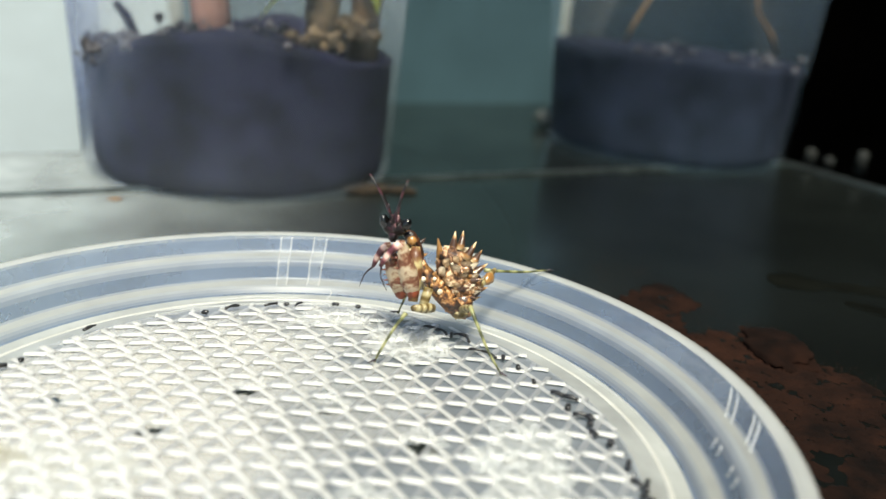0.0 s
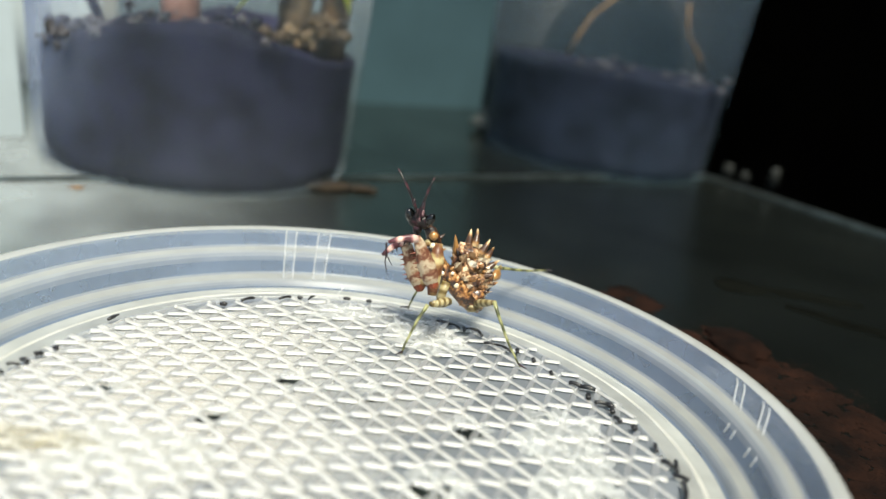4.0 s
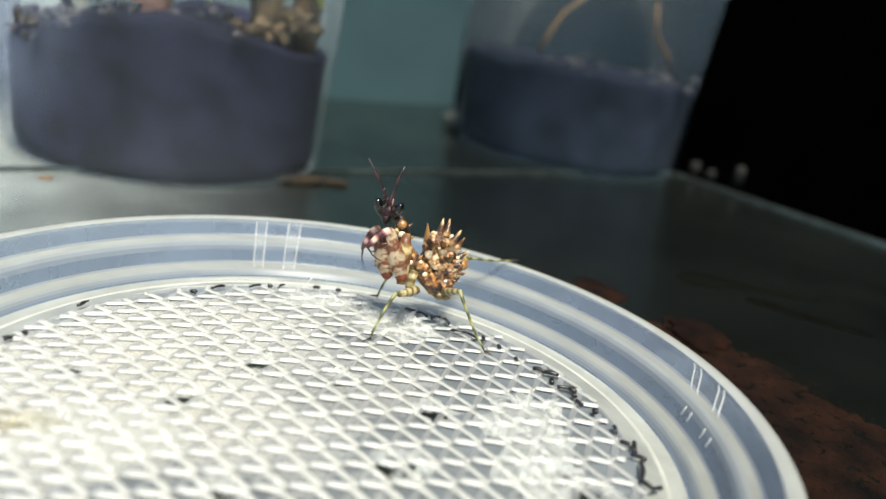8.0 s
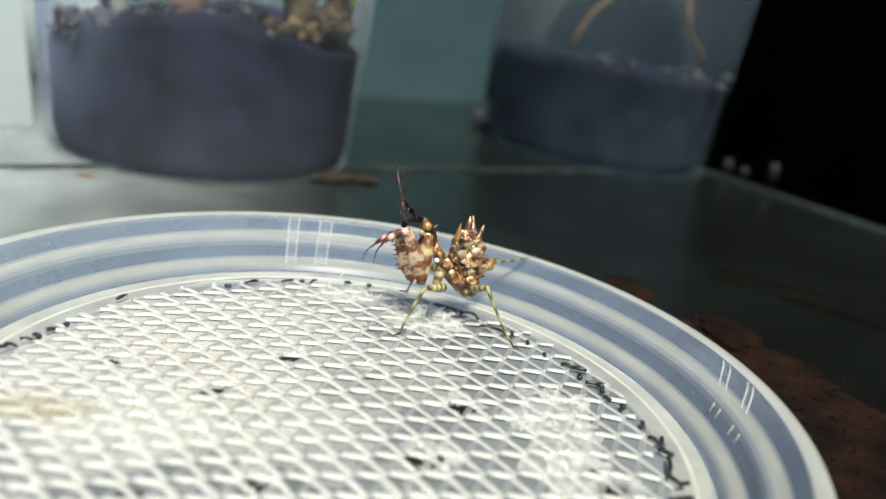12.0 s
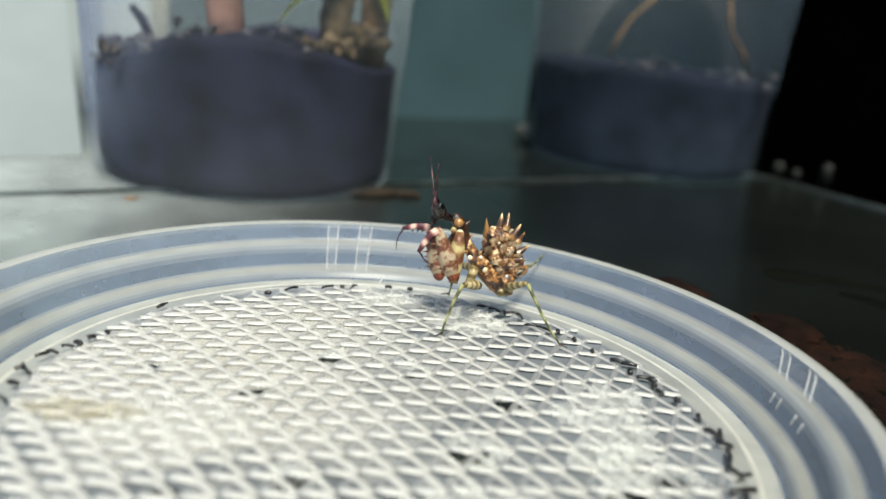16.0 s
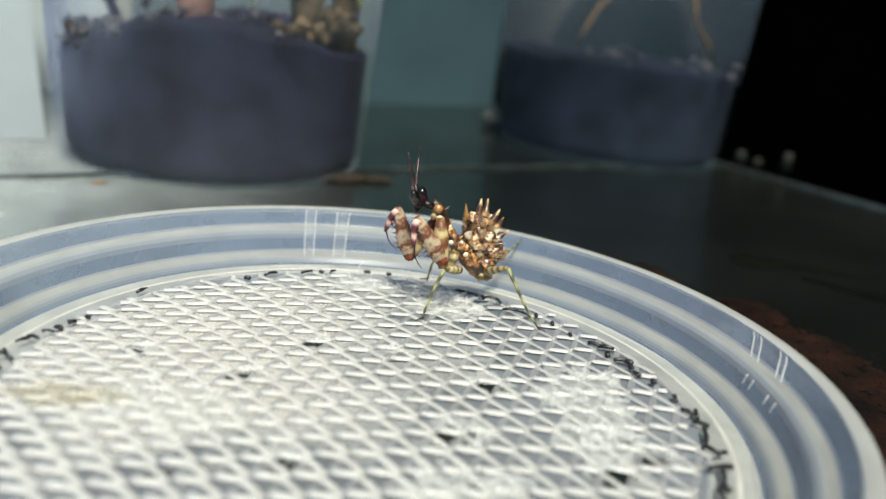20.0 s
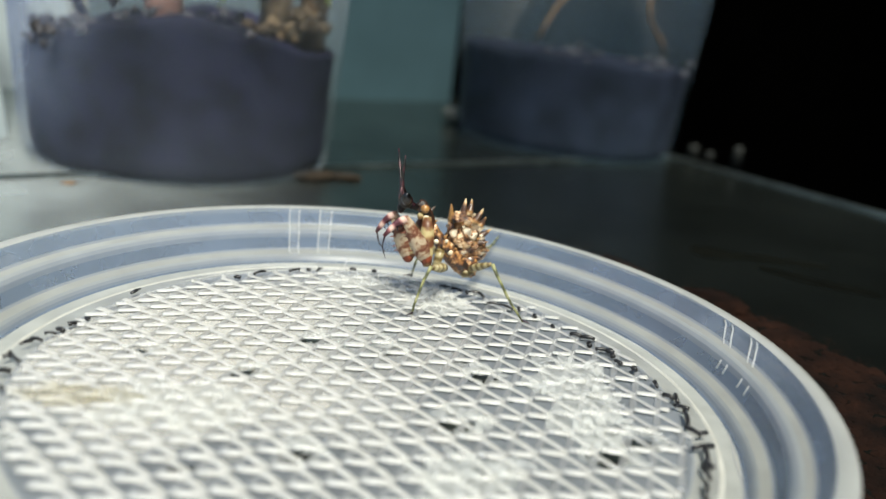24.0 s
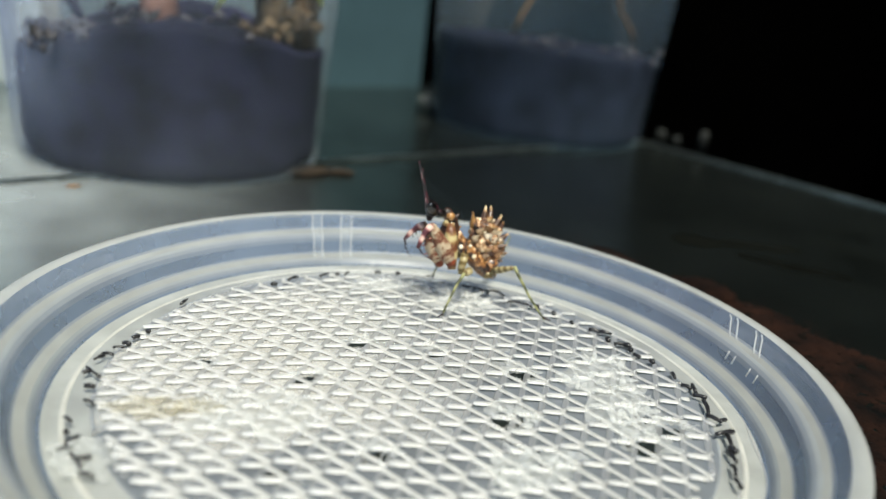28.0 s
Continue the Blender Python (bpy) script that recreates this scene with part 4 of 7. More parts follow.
while n < 5200:
    # ragged flat clumps under the loose grains
    x, y = rnd.uniform(55, 135), rnd.uniform(-60, 96)
    d = math.hypot(x, y)
    edge = 68 + 0.45 * (95 - y) + 9 * noise.noise(Vector((x * 0.05, y * 0.05, 2)))
    if d < 62 or x > edge or noise.noise(Vector((x * 0.06, y * 0.06, 9))) < (-0.6 if y < 50 else -0.05):
        continue
    R = rnd.uniform(0.4, 1.7)
    z = GROUND + rnd.uniform(0.00012, 0.0004)
    mid = bm.verts.new((x * MM, y * MM, z))
    ring = []
    for i in range(9):
        a = 2 * math.pi * i / 9
        q = R * (1 + rnd.uniform(-0.45, 0.35))
        ring.append(bm.verts.new(((x + q * math.cos(a)) * MM, (y + q * math.sin(a)) * MM, GROUND + 0.00003)))
    for i in range(9):
        bm.faces.new((mid, ring[i], ring[(i + 1) % 9]))
    n += 1
earth = part("spilled_earth", bm, M_EARTH, smooth=False)
tagged(earth, "red-brown earth crumbs scattered on the table", "earth", kind="stuff")



bm = bmesh.new()
bmesh.ops.create_icosphere(bm, subdivisions=4, radius=1.0)
for v in bm.verts:
    k = 1 + 0.35 * noise.noise(v.co * 1.6) + 0.18 * noise.noise(v.co * 5)
    v.co = Vector((v.co.x * 0.0062 * k, v.co.y * 0.0085 * k, max(v.co.z, -0.1) * 0.0016 * k))
heap = part("soil_clod", bm, M_HEAP)
heap.location = (0.0835, 0.054, GROUND + 0.0001)
tagged(heap, "small dark clod of wet soil beside the lid", "soil")


def smear(x0, y0, x1, y1, w):
    bm = bmesh.new()
    a, b = Vector((x0, y0, 0)), Vector((x1, y1, 0))
    d = (b - a).normalized()
    s = Vector((-d.y, d.x, 0))
    prev = None
    for i in range(13):
        u = i / 12
        p = a.lerp(b, u) + s * 1.2 * noise.noise(Vector((u * 3, x0, 0)))
        ww = w * (math.sin(math.pi * (0.04 + 0.92 * u)) ** 0.5) * (1 + 0.4 * noise.noise(Vector((u * 6, y0, 1))))
        lo = GROUND + 0.0001
        row = [bm.verts.new(((p - s * ww).x * MM, (p - s * ww).y * MM, lo)), bm.verts.new((p.x * MM, p.y * MM, GROUND + 0.0004)), bm.verts.new(((p + s * ww).x * MM, (p + s * ww).y * MM, lo))]
        if prev:
            bm.faces.new((prev[0], prev[1], row[1], row[0]))
            bm.faces.new((prev[1], prev[2], row[2], row[1]))
        prev = row
    ob = part("smear", bm, M_SMEAR)
    tagged(ob, "dark dried smear on the table top", "smear", "smears on the table")


smear(97, 96, 108, 91, 5.5)
smear(103, 94, 133, 87, 3.0)
smear(109, 82, 132, 64.5, 2.8)

# ---- the mantis ----
ROOT = Vector((21.0, 31.0, 0.0))
mantis = empty("mantis", ROOT * MM)
tagged(mantis, "spiny brown and cream flower mantis nymph standing on netting", "mantis")
M = {}


def blob(center, half, segs=20, rings=14, lump=0.0, freq=1.0, seed=0.0, turn=0.0, bm=None, shape=None):
    """An uneven egg in millimetres; turn leans it about y; shape(u) scales it along its long axis, u from -1 to 1."""
    bm = bm or bmesh.new()
    rot = Matrix.Rotation(radians(turn), 3, "Y")
    rows = []
    for j in range(rings + 1):
        th = math.pi * j / rings
        row = []
        for i in range(segs):
            ph = 2 * math.pi * i / segs
            d = Vector((math.sin(th) * math.cos(ph), math.sin(th) * math.sin(ph), math.cos(th)))
            k = 1 + lump * noise.noise(d * freq * 2.2 + Vector((seed, 0, 0))) + 0.5 * lump * noise.noise(d * freq * 5 + Vector((0, seed, 0)))
            f = shape(d.z) if shape else 1.0
            p = rot @ Vector((d.x * half[0] * k * f, d.y * half[1] * k * f, d.z * half[2] * (1 + 0.3 * (k - 1))))
            row.append(bm.verts.new((p + Vector(center)) * MM))
            if j in (0, rings):
                break
        rows.append(row)
    for i in range(segs):
        bm.faces.new((rows[0][0], rows[1][i], rows[1][(i + 1) % segs]))
        bm.faces.new((rows[-1][0], rows[-2][(i + 1) % segs], rows[-2][i]))
    for j in range(1, rings - 1):
        for i in range(segs):
            bm.faces.new((rows[j][i], rows[j + 1][i], rows[j + 1][(i + 1) % segs], rows[j][(i + 1) % segs]))
    return bm


def thorn(parent, at, way, length, r, mat=None, name="spine", hook=0.15, label=""):
    """A slightly hooked thorn, with its foot at the part's own origin; millimetres."""
    way = Vector(way).normalized()
    bm = tube([(0, 0, -0.15 * length * MM), (0, 0, 0.2 * length * MM), (hook * 0.4 * length * MM, 0, 0.6 * length * MM), (hook * length * MM, 0, length * MM)],
              [r * 1.15 * MM, r * 0.9 * MM, r * 0.5 * MM, 0.03 * MM], 7)
    ob = part(name, bm, mat or M_SPINE, parent, label)
    q = way.to_track_quat("Z", "Y")
    ob.rotation_mode = "QUATERNION"
    ob.rotation_quaternion = q
    ob.location = Vector(at) * MM
    return ob


# abdomen: origin at its base, curled up over the back
ABD_TURN = -22.0


def abd_shape(u):
    return 1.0 + 0.07 * math.sin(u * 11) + (0.10 if u < 0 else -0.04)


AC, AH = Vector((-1.1, 1.4, 5.7)), Vector((2.65, 2.1, 5.0))
abd = part("abdomen", blob(AC, AH, 64, 48, 0.34, 2.3, 3.0, ABD_TURN, shape=abd_shape), M_ABD, mantis, "mottled brown and cream spiny abdomen")
M["abdomen"] = abd
rotA = Matrix.Rotation(radians(ABD_TURN), 3, "Y")
part("stalk", tube([(0.0003, 0.0, -0.0004), (0.0, 0.0003, 0.0012), (-0.0003, 0.0006, 0.0030)], [0.0010, 0.0015, 0.0019], 14), M_THX, abd, "golden brown base of the abdomen")
# the tall thorns along the back, by their tips from the middle
for (dx, dy, dz), (wx, wy, wz), L, r, mt in (((-3.0, 0.0, 5.7), (-0.15, 0.0, 1.0), 2.6, 0.75, M_GOLD), ((-0.5, 0.2, 6.5), (0.12, 0.0, 1.0), 2.5, 0.55, M_SPINE), ((0.9, 0.9, 6.4), (0.3, 0.3, 1.0), 2.3, 0.5, M_SPINE),
                                             ((2.5, 0.0, 5.0), (0.5, 0.0, 0.85), 2.4, 0.55, M_SPINE), ((4.2, 0.0, 1.7), (0.8, 0.0, 0.55), 2.3, 0.55, M_SPINE), ((4.3, 0.0, -2.0), (0.95, -0.1, 0.3), 2.0, 0.5, M_SPINE),
                                             ((3.1, -2.0, 0.2), (0.8, -0.6, 0.3), 1.8, 0.5, M_SPINE), ((3.6, 1.2, 3.4), (0.7, 0.4, 0.7), 2.0, 0.5, M_SPINE), ((2.4, -2.3, -2.6), (0.6, -0.8, 0.1), 1.5, 0.45, M_SPINE)):
    w = Vector((wx, wy, wz)).normalized()
    thorn(abd, AC + Vector((dx, dy, dz)) - w * (L - 0.2), w, L + 0.3, r * (0.8 if mt is M_GOLD else 1.35), mt, label="dark-tipped thorn")
_r = random.Random(21)


def scale_mesh(length, width, curl, seed):
    """A pointed, hollow-backed scale: it rises along z, bulges along x and is broad along y."""
    bm = bmesh.new()
    n, m = 8, 7
    rows = []
    for a in range(n):
        u = a / (n - 1)
        half = width * (0.8 + 0.5 * u) * (1 - u) ** 1.05 + 0.02
        row = []
        for b in range(m):
            v = 2 * b / (m - 1) - 1
            x = curl * length * u * u + 0.55 * half * (1 - abs(v)) + 0.10 * noise.noise(Vector((u * 4, v * 2, seed)))
            row.append(bm.verts.new((x * MM, half * v * MM, (length * u - 0.25 + 0.06 * noise.noise(Vector((v * 3, u * 3, seed + 4)))) * MM)))
        rows.append(row)
    for a in range(n - 1):
        for b in range(m - 1):
            bm.faces.new((rows[a][b], rows[a][b + 1], rows[a + 1][b + 1], rows[a + 1][b]))
    bmesh.ops.solidify(bm, geom=bm.faces[:], thickness=0.00014)
    return bm


SCALES = []
for k, (L, w, c, mt) in enumerate(((1.8, 1.05, 0.22, M_PETAL), (1.6, 1.2, 0.18, M_PETAL), (2.1, 0.9, 0.28, M_PETAL2), (1.5, 1.0, 0.22, M_PETAL2), (1.7, 1.25, 0.16, M_PETAL))):
    me = bpy.data.meshes.new("scale")
    bm = scale_mesh(L, w, c, k * 3.1)
    bm.to_mesh(me)
    bm.free()
    for p in me.polygons:
        p.use_smooth = True
    me.materials.append(mt)
    SCALES.append(me)
for row in range(7):
    # overlapping pointed scales in staggered rings
    u = -0.90 + 0.255 * row
    rr = math.sqrt(1 - u * u)
    count = 4 if rr < 0.62 else 6
    for k in range(count):
        th = 2 * math.pi * (k + 0.5 * (row % 2)) / count + _r.uniform(-0.2, 0.2)
        d = Vector((AH.x * rr * math.cos(th), AH.y * rr * math.sin(th), AH.z * u)) * 0.95
        p = rotA @ d + AC
        out = (rotA @ Vector((math.cos(th) * rr / AH.x, math.sin(th) * rr / AH.y, u / AH.z))).normalized()
        way = (out * _r.uniform(0.15, 0.5) + Vector((0.55, _r.uniform(-0.35, 0.35), 0.6))).normalized()
        side = way.cross(out).normalized()
        ob = new("scale", _r.choice(SCALES))
        ob.parent = abd
        ob.matrix_basis = Matrix.Translation(p * MM) @ Matrix((side.cross(way), side, way)).transposed().to_4x4()
for k in range(20):
    u, th = _r.uniform(-0.9, 0.9), k * 2.39996
    rr = math.sqrt(1 - u * u)
    p = rotA @ (Vector((AH.x * rr * math.cos(th), AH.y * rr * math.sin(th), AH.z * u)) * 1.05) + AC
    out = rotA @ Vector((math.cos(th) * rr / AH.x, math.sin(th) * rr / AH.y, u / AH.z))
    thorn(abd, p, out.normalized() + Vector((0.2, 0, 0.3)), _r.uniform(0.4, 0.7), _r.uniform(0.2, 0.34), _r.choice((M_SPOT, M_GOLD, M_BOSS, M_ABD)), "boss")

# thorax: origin midway between its two white spots
bm = tube([((x - 14.8) * MM, 0, (z - 10.0) * MM) for x, z in ((12.9, 13.4), (13.5, 12.0), (14.3, 10.8), (15.4, 9.5), (16.8, 8.1), (18.2, 6.8), (19.6, 5.8), (20.6, 5.4))],
          [0.55 * MM, 0.85 * MM, 1.15 * MM, 1.35 * MM, 1.45 * MM, 1.5 * MM, 1.45 * MM, 1.0 * MM], 18)
bmesh.ops.subdivide_edges(bm, edges=bm.edges[:], cuts=1)
for v in bm.verts:
    v.co += v.co.normalized() * 0.00022 * noise.noise(v.co * 1400)
    v.co.y *= 1.15
M["thorax"] = part("thorax", bm, M_THX, mantis, "golden brown mottled thorax")
for x, z, r in ((13.5, 10.9, 0.42), (16.1, 9.1, 0.46), (14.9, 10.0, 0.28), (15.2, 11.1, 0.30), (17.6, 7.6, 0.3), (18.4, 8.0, 0.26), (16.9, 9.8, 0.25)):
    part("spot", blob(((x - 14.8), -1.45, (z - 10.0)), (r, r * 0.6, r), 12, 8), M_SPOT if r > 0.29 else M_GOLD, M["thorax"], "raised white spot" if r > 0.29 else "")
for x, z, wx, wz in ((13.9, 12.3, -0.4, 0.7), (15.0, 11.4, 0.5, 0.8), (12.9, 11.6, -0.9, 0.2), (17.5, 6.2, -0.3, -0.9), (19.0, 5.2, -0.2, -1)):
    thorn(M["thorax"], ((x - 14.8), -0.5, (z - 10.0)), (wx, -0.3, wz), 0.8, 0.35, M_GOLD, "boss")
part("coxa", tube([(-0.3 * MM, -1.2 * MM, -0.5 * MM), (-0.7 * MM, -1.7 * MM, -1.8 * MM), (-0.9 * MM, -1.8 * MM, -3.0 * MM), (-0.9 * MM, -1.8 * MM, -4.0 * MM)], [0.7 * MM, 0.75 * MM, 0.72 * MM, 0.5 * MM], 12), M_LEGF, M["thorax"], "golden brown leg base")
# belly lobes hang below its hind end
part("belly_lobe", blob((4.6, -0.7, -4.3), (1.3, 1.2, 1.0), 14, 10, 0.25, 1.5, 5), M_LEGF, M["thorax"], "cream banded belly lobe")
part("belly_lobe", blob((3.2, -0.8, -3.4), (0.9, 1.0, 0.9), 14, 10, 0.25, 1.5, 8), M_THX, M["thorax"])

# prothorax: origin at the golden knob
bm = tube([(x * MM, 0, z * MM) for x, z in ((-0.9, 0.9), (-0.3, 0.5), (0.3, -0.3), (0.9, -1.6), (1.5, -3.2), (1.9, -4.4))], [0.6 * MM, 0.95 * MM, 1.15 * MM, 1.05 * MM, 0.85 * MM, 0.7 * MM], 16)
bmesh.ops.subdivide_edges(bm, edges=bm.edges[:], cuts=1)
for v in bm.verts:
    v.co += v.co.normalized() * 0.0003 * noise.noise(v.co * 1100)
M["prothorax"] = part("prothorax", bm, M_PRO, mantis, "dark brown prothorax")
part("knob", blob((0.1, -1.15, 0.1), (0.75, 0.6, 0.72), 16, 10), M_GOLD, M["prothorax"], "golden rounded knob")
part("knob", blob((0.4, -1.05, -1.5), (0.6, 0.55, 0.55), 14, 10), M_SPOT, M["prothorax"], "pale rounded knob")
part("knob", blob((-0.5, -0.9, -1.2), (0.55, 0.5, 0.6), 14, 10), M_COXA, M["prothorax"], "pinkish knob")
thorn(M["prothorax"], (1.3, 0.2, -0.5), (0.8, 0, 0.8), 1.2, 0.4, M_PRO)
thorn(M["prothorax"], (1.9, 0.0, -2.4), (0.9, 0, 0.5), 0.9, 0.35, M_GOLD)

# head: faces along -x of its own space
bm = blob((0, 0, 0.05), (1.05, 1.65, 1.15), 18, 12, 0.1, 1.5, 2)
bm = blob((-0.45, 0, -0.95), (0.6, 0.65, 0.95), 14, 10, 0.1, 1.5, 3, 20, bm)
head = part("head", bm, M_HEAD, mantis, "glossy black triangular head")
M["head"] = head
for sgn in (-1, 1):
    e = blob((0, 0, 0), (0.82, 0.78, 1.30), 20, 14)
    eye = part("eye", e, M_EYE, head, "bulging glossy black eye")
    eye.location = Vector((-0.2, 1.5 * sgn, 0.62)) * MM
    eye.rotation_euler = (radians(-24 * sgn), radians(-12), 0)
    pts = [(-0.55, 0.38, 1.0), (-0.75, 0.55, 2.1), (-0.85, 0.95, 3.7), (-0.95, 1.75, 5.6), (-1.0, 2.8, 7.6)]
    ant = part("antenna", tube([(x * MM, (y * sgn + 0.26 * max(0.0, z - 1.2)) * MM, z * MM) for x, y, z in pts], [0.26 * MM, 0.24 * MM, 0.22 * MM, 0.19 * MM, 0.10 * MM], 7), M_ANT, head, "dark pink banded antenna")
    part("antenna_bead", blob((-0.82, 0.74 * sgn + 0.5, 3.1), (0.27, 0.27, 0.55), 10, 8), M_TARSUS, head)
    part("brow", blob((-0.75, 0.45 * sgn, 1.35), (0.32, 0.26, 0.95), 12, 8, 0.2, 2, 4, -12), M_CREST, head, "pink ridge beside the antenna")
part("crest", tube([(-0.35 * MM, 0, 0.6 * MM), (-0.6 * MM, 0, 1.6 * MM), (-0.8 * MM, 0, 3.1 * MM)], [0.85 * MM, 0.5 * MM, 0.05 * MM], 10), M_HEAD, head, "black pointed crest")
part("face_plate", blob((-0.95, 0, 0.30), (0.26, 0.45, 0.90), 12, 8, 0.2, 2, 6), M_CREST, head, "pink striped face plate")
part("mouthparts", blob((-0.75, 0, -1.55), (0.4, 0.45, 0.5), 12, 8, 0.2, 2, 7), M_COXA, head, "brown mouthparts")


part("neck", tube([(0.3 * MM, 0, -0.3 * MM), (1.2 * MM, 0, -0.8 * MM), (2.2 * MM, 0, -1.1 * MM)], [0.75 * MM, 0.62 * MM, 0.5 * MM], 12), M_HEAD, head, "dark slender neck")
for v in head.data.vertices:
    v.co *= 1.12


# limbs: each segment runs up its own z from the joint
def limb(name, L, radii, mat, flat=1.0, sides=12, bend=0.0, label="", key=None, plain=None):
    n = len(radii)
    bm = tube([(bend * math.sin(math.pi * i / (n - 1)) * MM, 0, L * i / (n - 1) * MM) for i in range(n)], [r * MM for r in radii], sides)
    for v in bm.verts:
        v.co.y *= flat
        v.co += Vector((noise.noise(v.co * 900 + Vector((L, 0, 0))), noise.noise(v.co * 900 + Vector((0, L, 5))), 0)) * 0.00010
    ob = part(name, bm, mat, mantis, label)
    M[key or plain] = ob
    return ob


for side in ("near", "far"):
    c = limb("coxa", 8.1, [0.6, 1.05, 1.2, 1.12, 0.95, 0.7], M_COXA, 0.8, label="banded foreleg coxa", key=side + "_fore_coxa")
    f = limb("femur", 8.7, [0.55, 1.05, 1.30, 1.42, 1.36, 1.42, 1.22, 1.18, 1.0, 0.92, 0.7, 0.5], M_FEMUR, 0.72, 20, label="broad cream and brown banded foreleg femur", key=side + "_fore_femur")
    part("elbow", blob((0, 0, 0.7), (1.02, 0.82, 1.35), 14, 10, 0.15, 2, 2), M_ELBOW, f, "red-brown elbow")
    for k, z in enumerate((2.0, 2.9, 3.7, 4.6, 5.4, 6.3)):
        thorn(f, (-1.22 + 0.07 * k, 0.1 * (-1) ** k, z), (-1, 0.2 * (-1) ** k, 0.3), 0.75 + 0.25 * (k % 2), 0.2, M_ELBOW)
    t = limb("tibia", 4.5, [0.62, 0.66, 0.56, 0.46, 0.40, 0.26], M_TIBIA, 0.9, 10, 0.35, "curved purple-pink banded tibia", side + "_fore_tibia")
    for k, z in enumerate((1.2, 2.0, 2.8)):
        thorn(t, (-0.25, 0, z), (-1, 0, 0.5), 0.6, 0.14, M_TARSUS)
    limb("tarsus", 3.9, [0.18, 0.15, 0.11, 0.12, 0.09, 0.07, 0.04], M_TARSUS, 1.0, 7, 0.4, "thin black foreleg tarsus", side + "_fore_tarsus")

for key, Lf, Lt in (("near_mid", 4.6, 8.4), ("near_hind", 4.9, 10.7), ("far_mid", 5.2, 7.1), ("far_hind", 8.0, 12.6)):
    thick = 0.75 if "mid" in key else 0.62
    f = limb("leg_femur", Lf, [thick * 0.8, thick * 1.1, thick, thick * 0.8, thick * 0.62], M_LEGF, 0.9, 12, label="cream banded leg femur", key=key + "_femur")
    if key == "near_mid":
        for k in range(3):
            part("lobe", blob((0.15, -0.35, 1.4 + 1.15 * k), (0.62, 0.5, 0.5), 12, 8), M_LEGF, f, "cream lobe")
    if key == "far_hind":
        part("lobe", blob((0.2, -0.2, 5.6), (0.9, 0.6, 1.3), 14, 10, 0.25, 1.5, 4), M_GOLD, f, "orange translucent lobe")
    limb("leg_tibia", Lt, [0.33, 0.27, 0.24, 0.22, 0.20, 0.17, 0.13], M_LEGT, 1.0, 9, 0.25, "green-brown banded shin", key + "_tibia")
for key, at, heading in (("near_mid", (9.6, 22.1, 0.35), 215), ("near_hind", (27.4, 20.8, 0.35), -40), ("far_mid", (11.9, 40.0, 0.35), 170)):
    a = radians(heading)
    p = Vector(at) - ROOT
    bm = tube([(0, 0, 0.0002), (0.0006 * math.cos(a), 0.0006 * math.sin(a), 0.0001), (0.0014 * math.cos(a), 0.0014 * math.sin(a), 0.0)], [0.00018, 0.00016, 0.00007], 7)
    ob = part("foot", bm, M_TARSUS, mantis, "dark clawed foot")
    ob.location = p * MM
limb("foot", 1.3, [0.2, 0.16, 0.06], M_TARSUS, 1.0, 7, label="dark clawed foot", key="far_hind_tarsus")


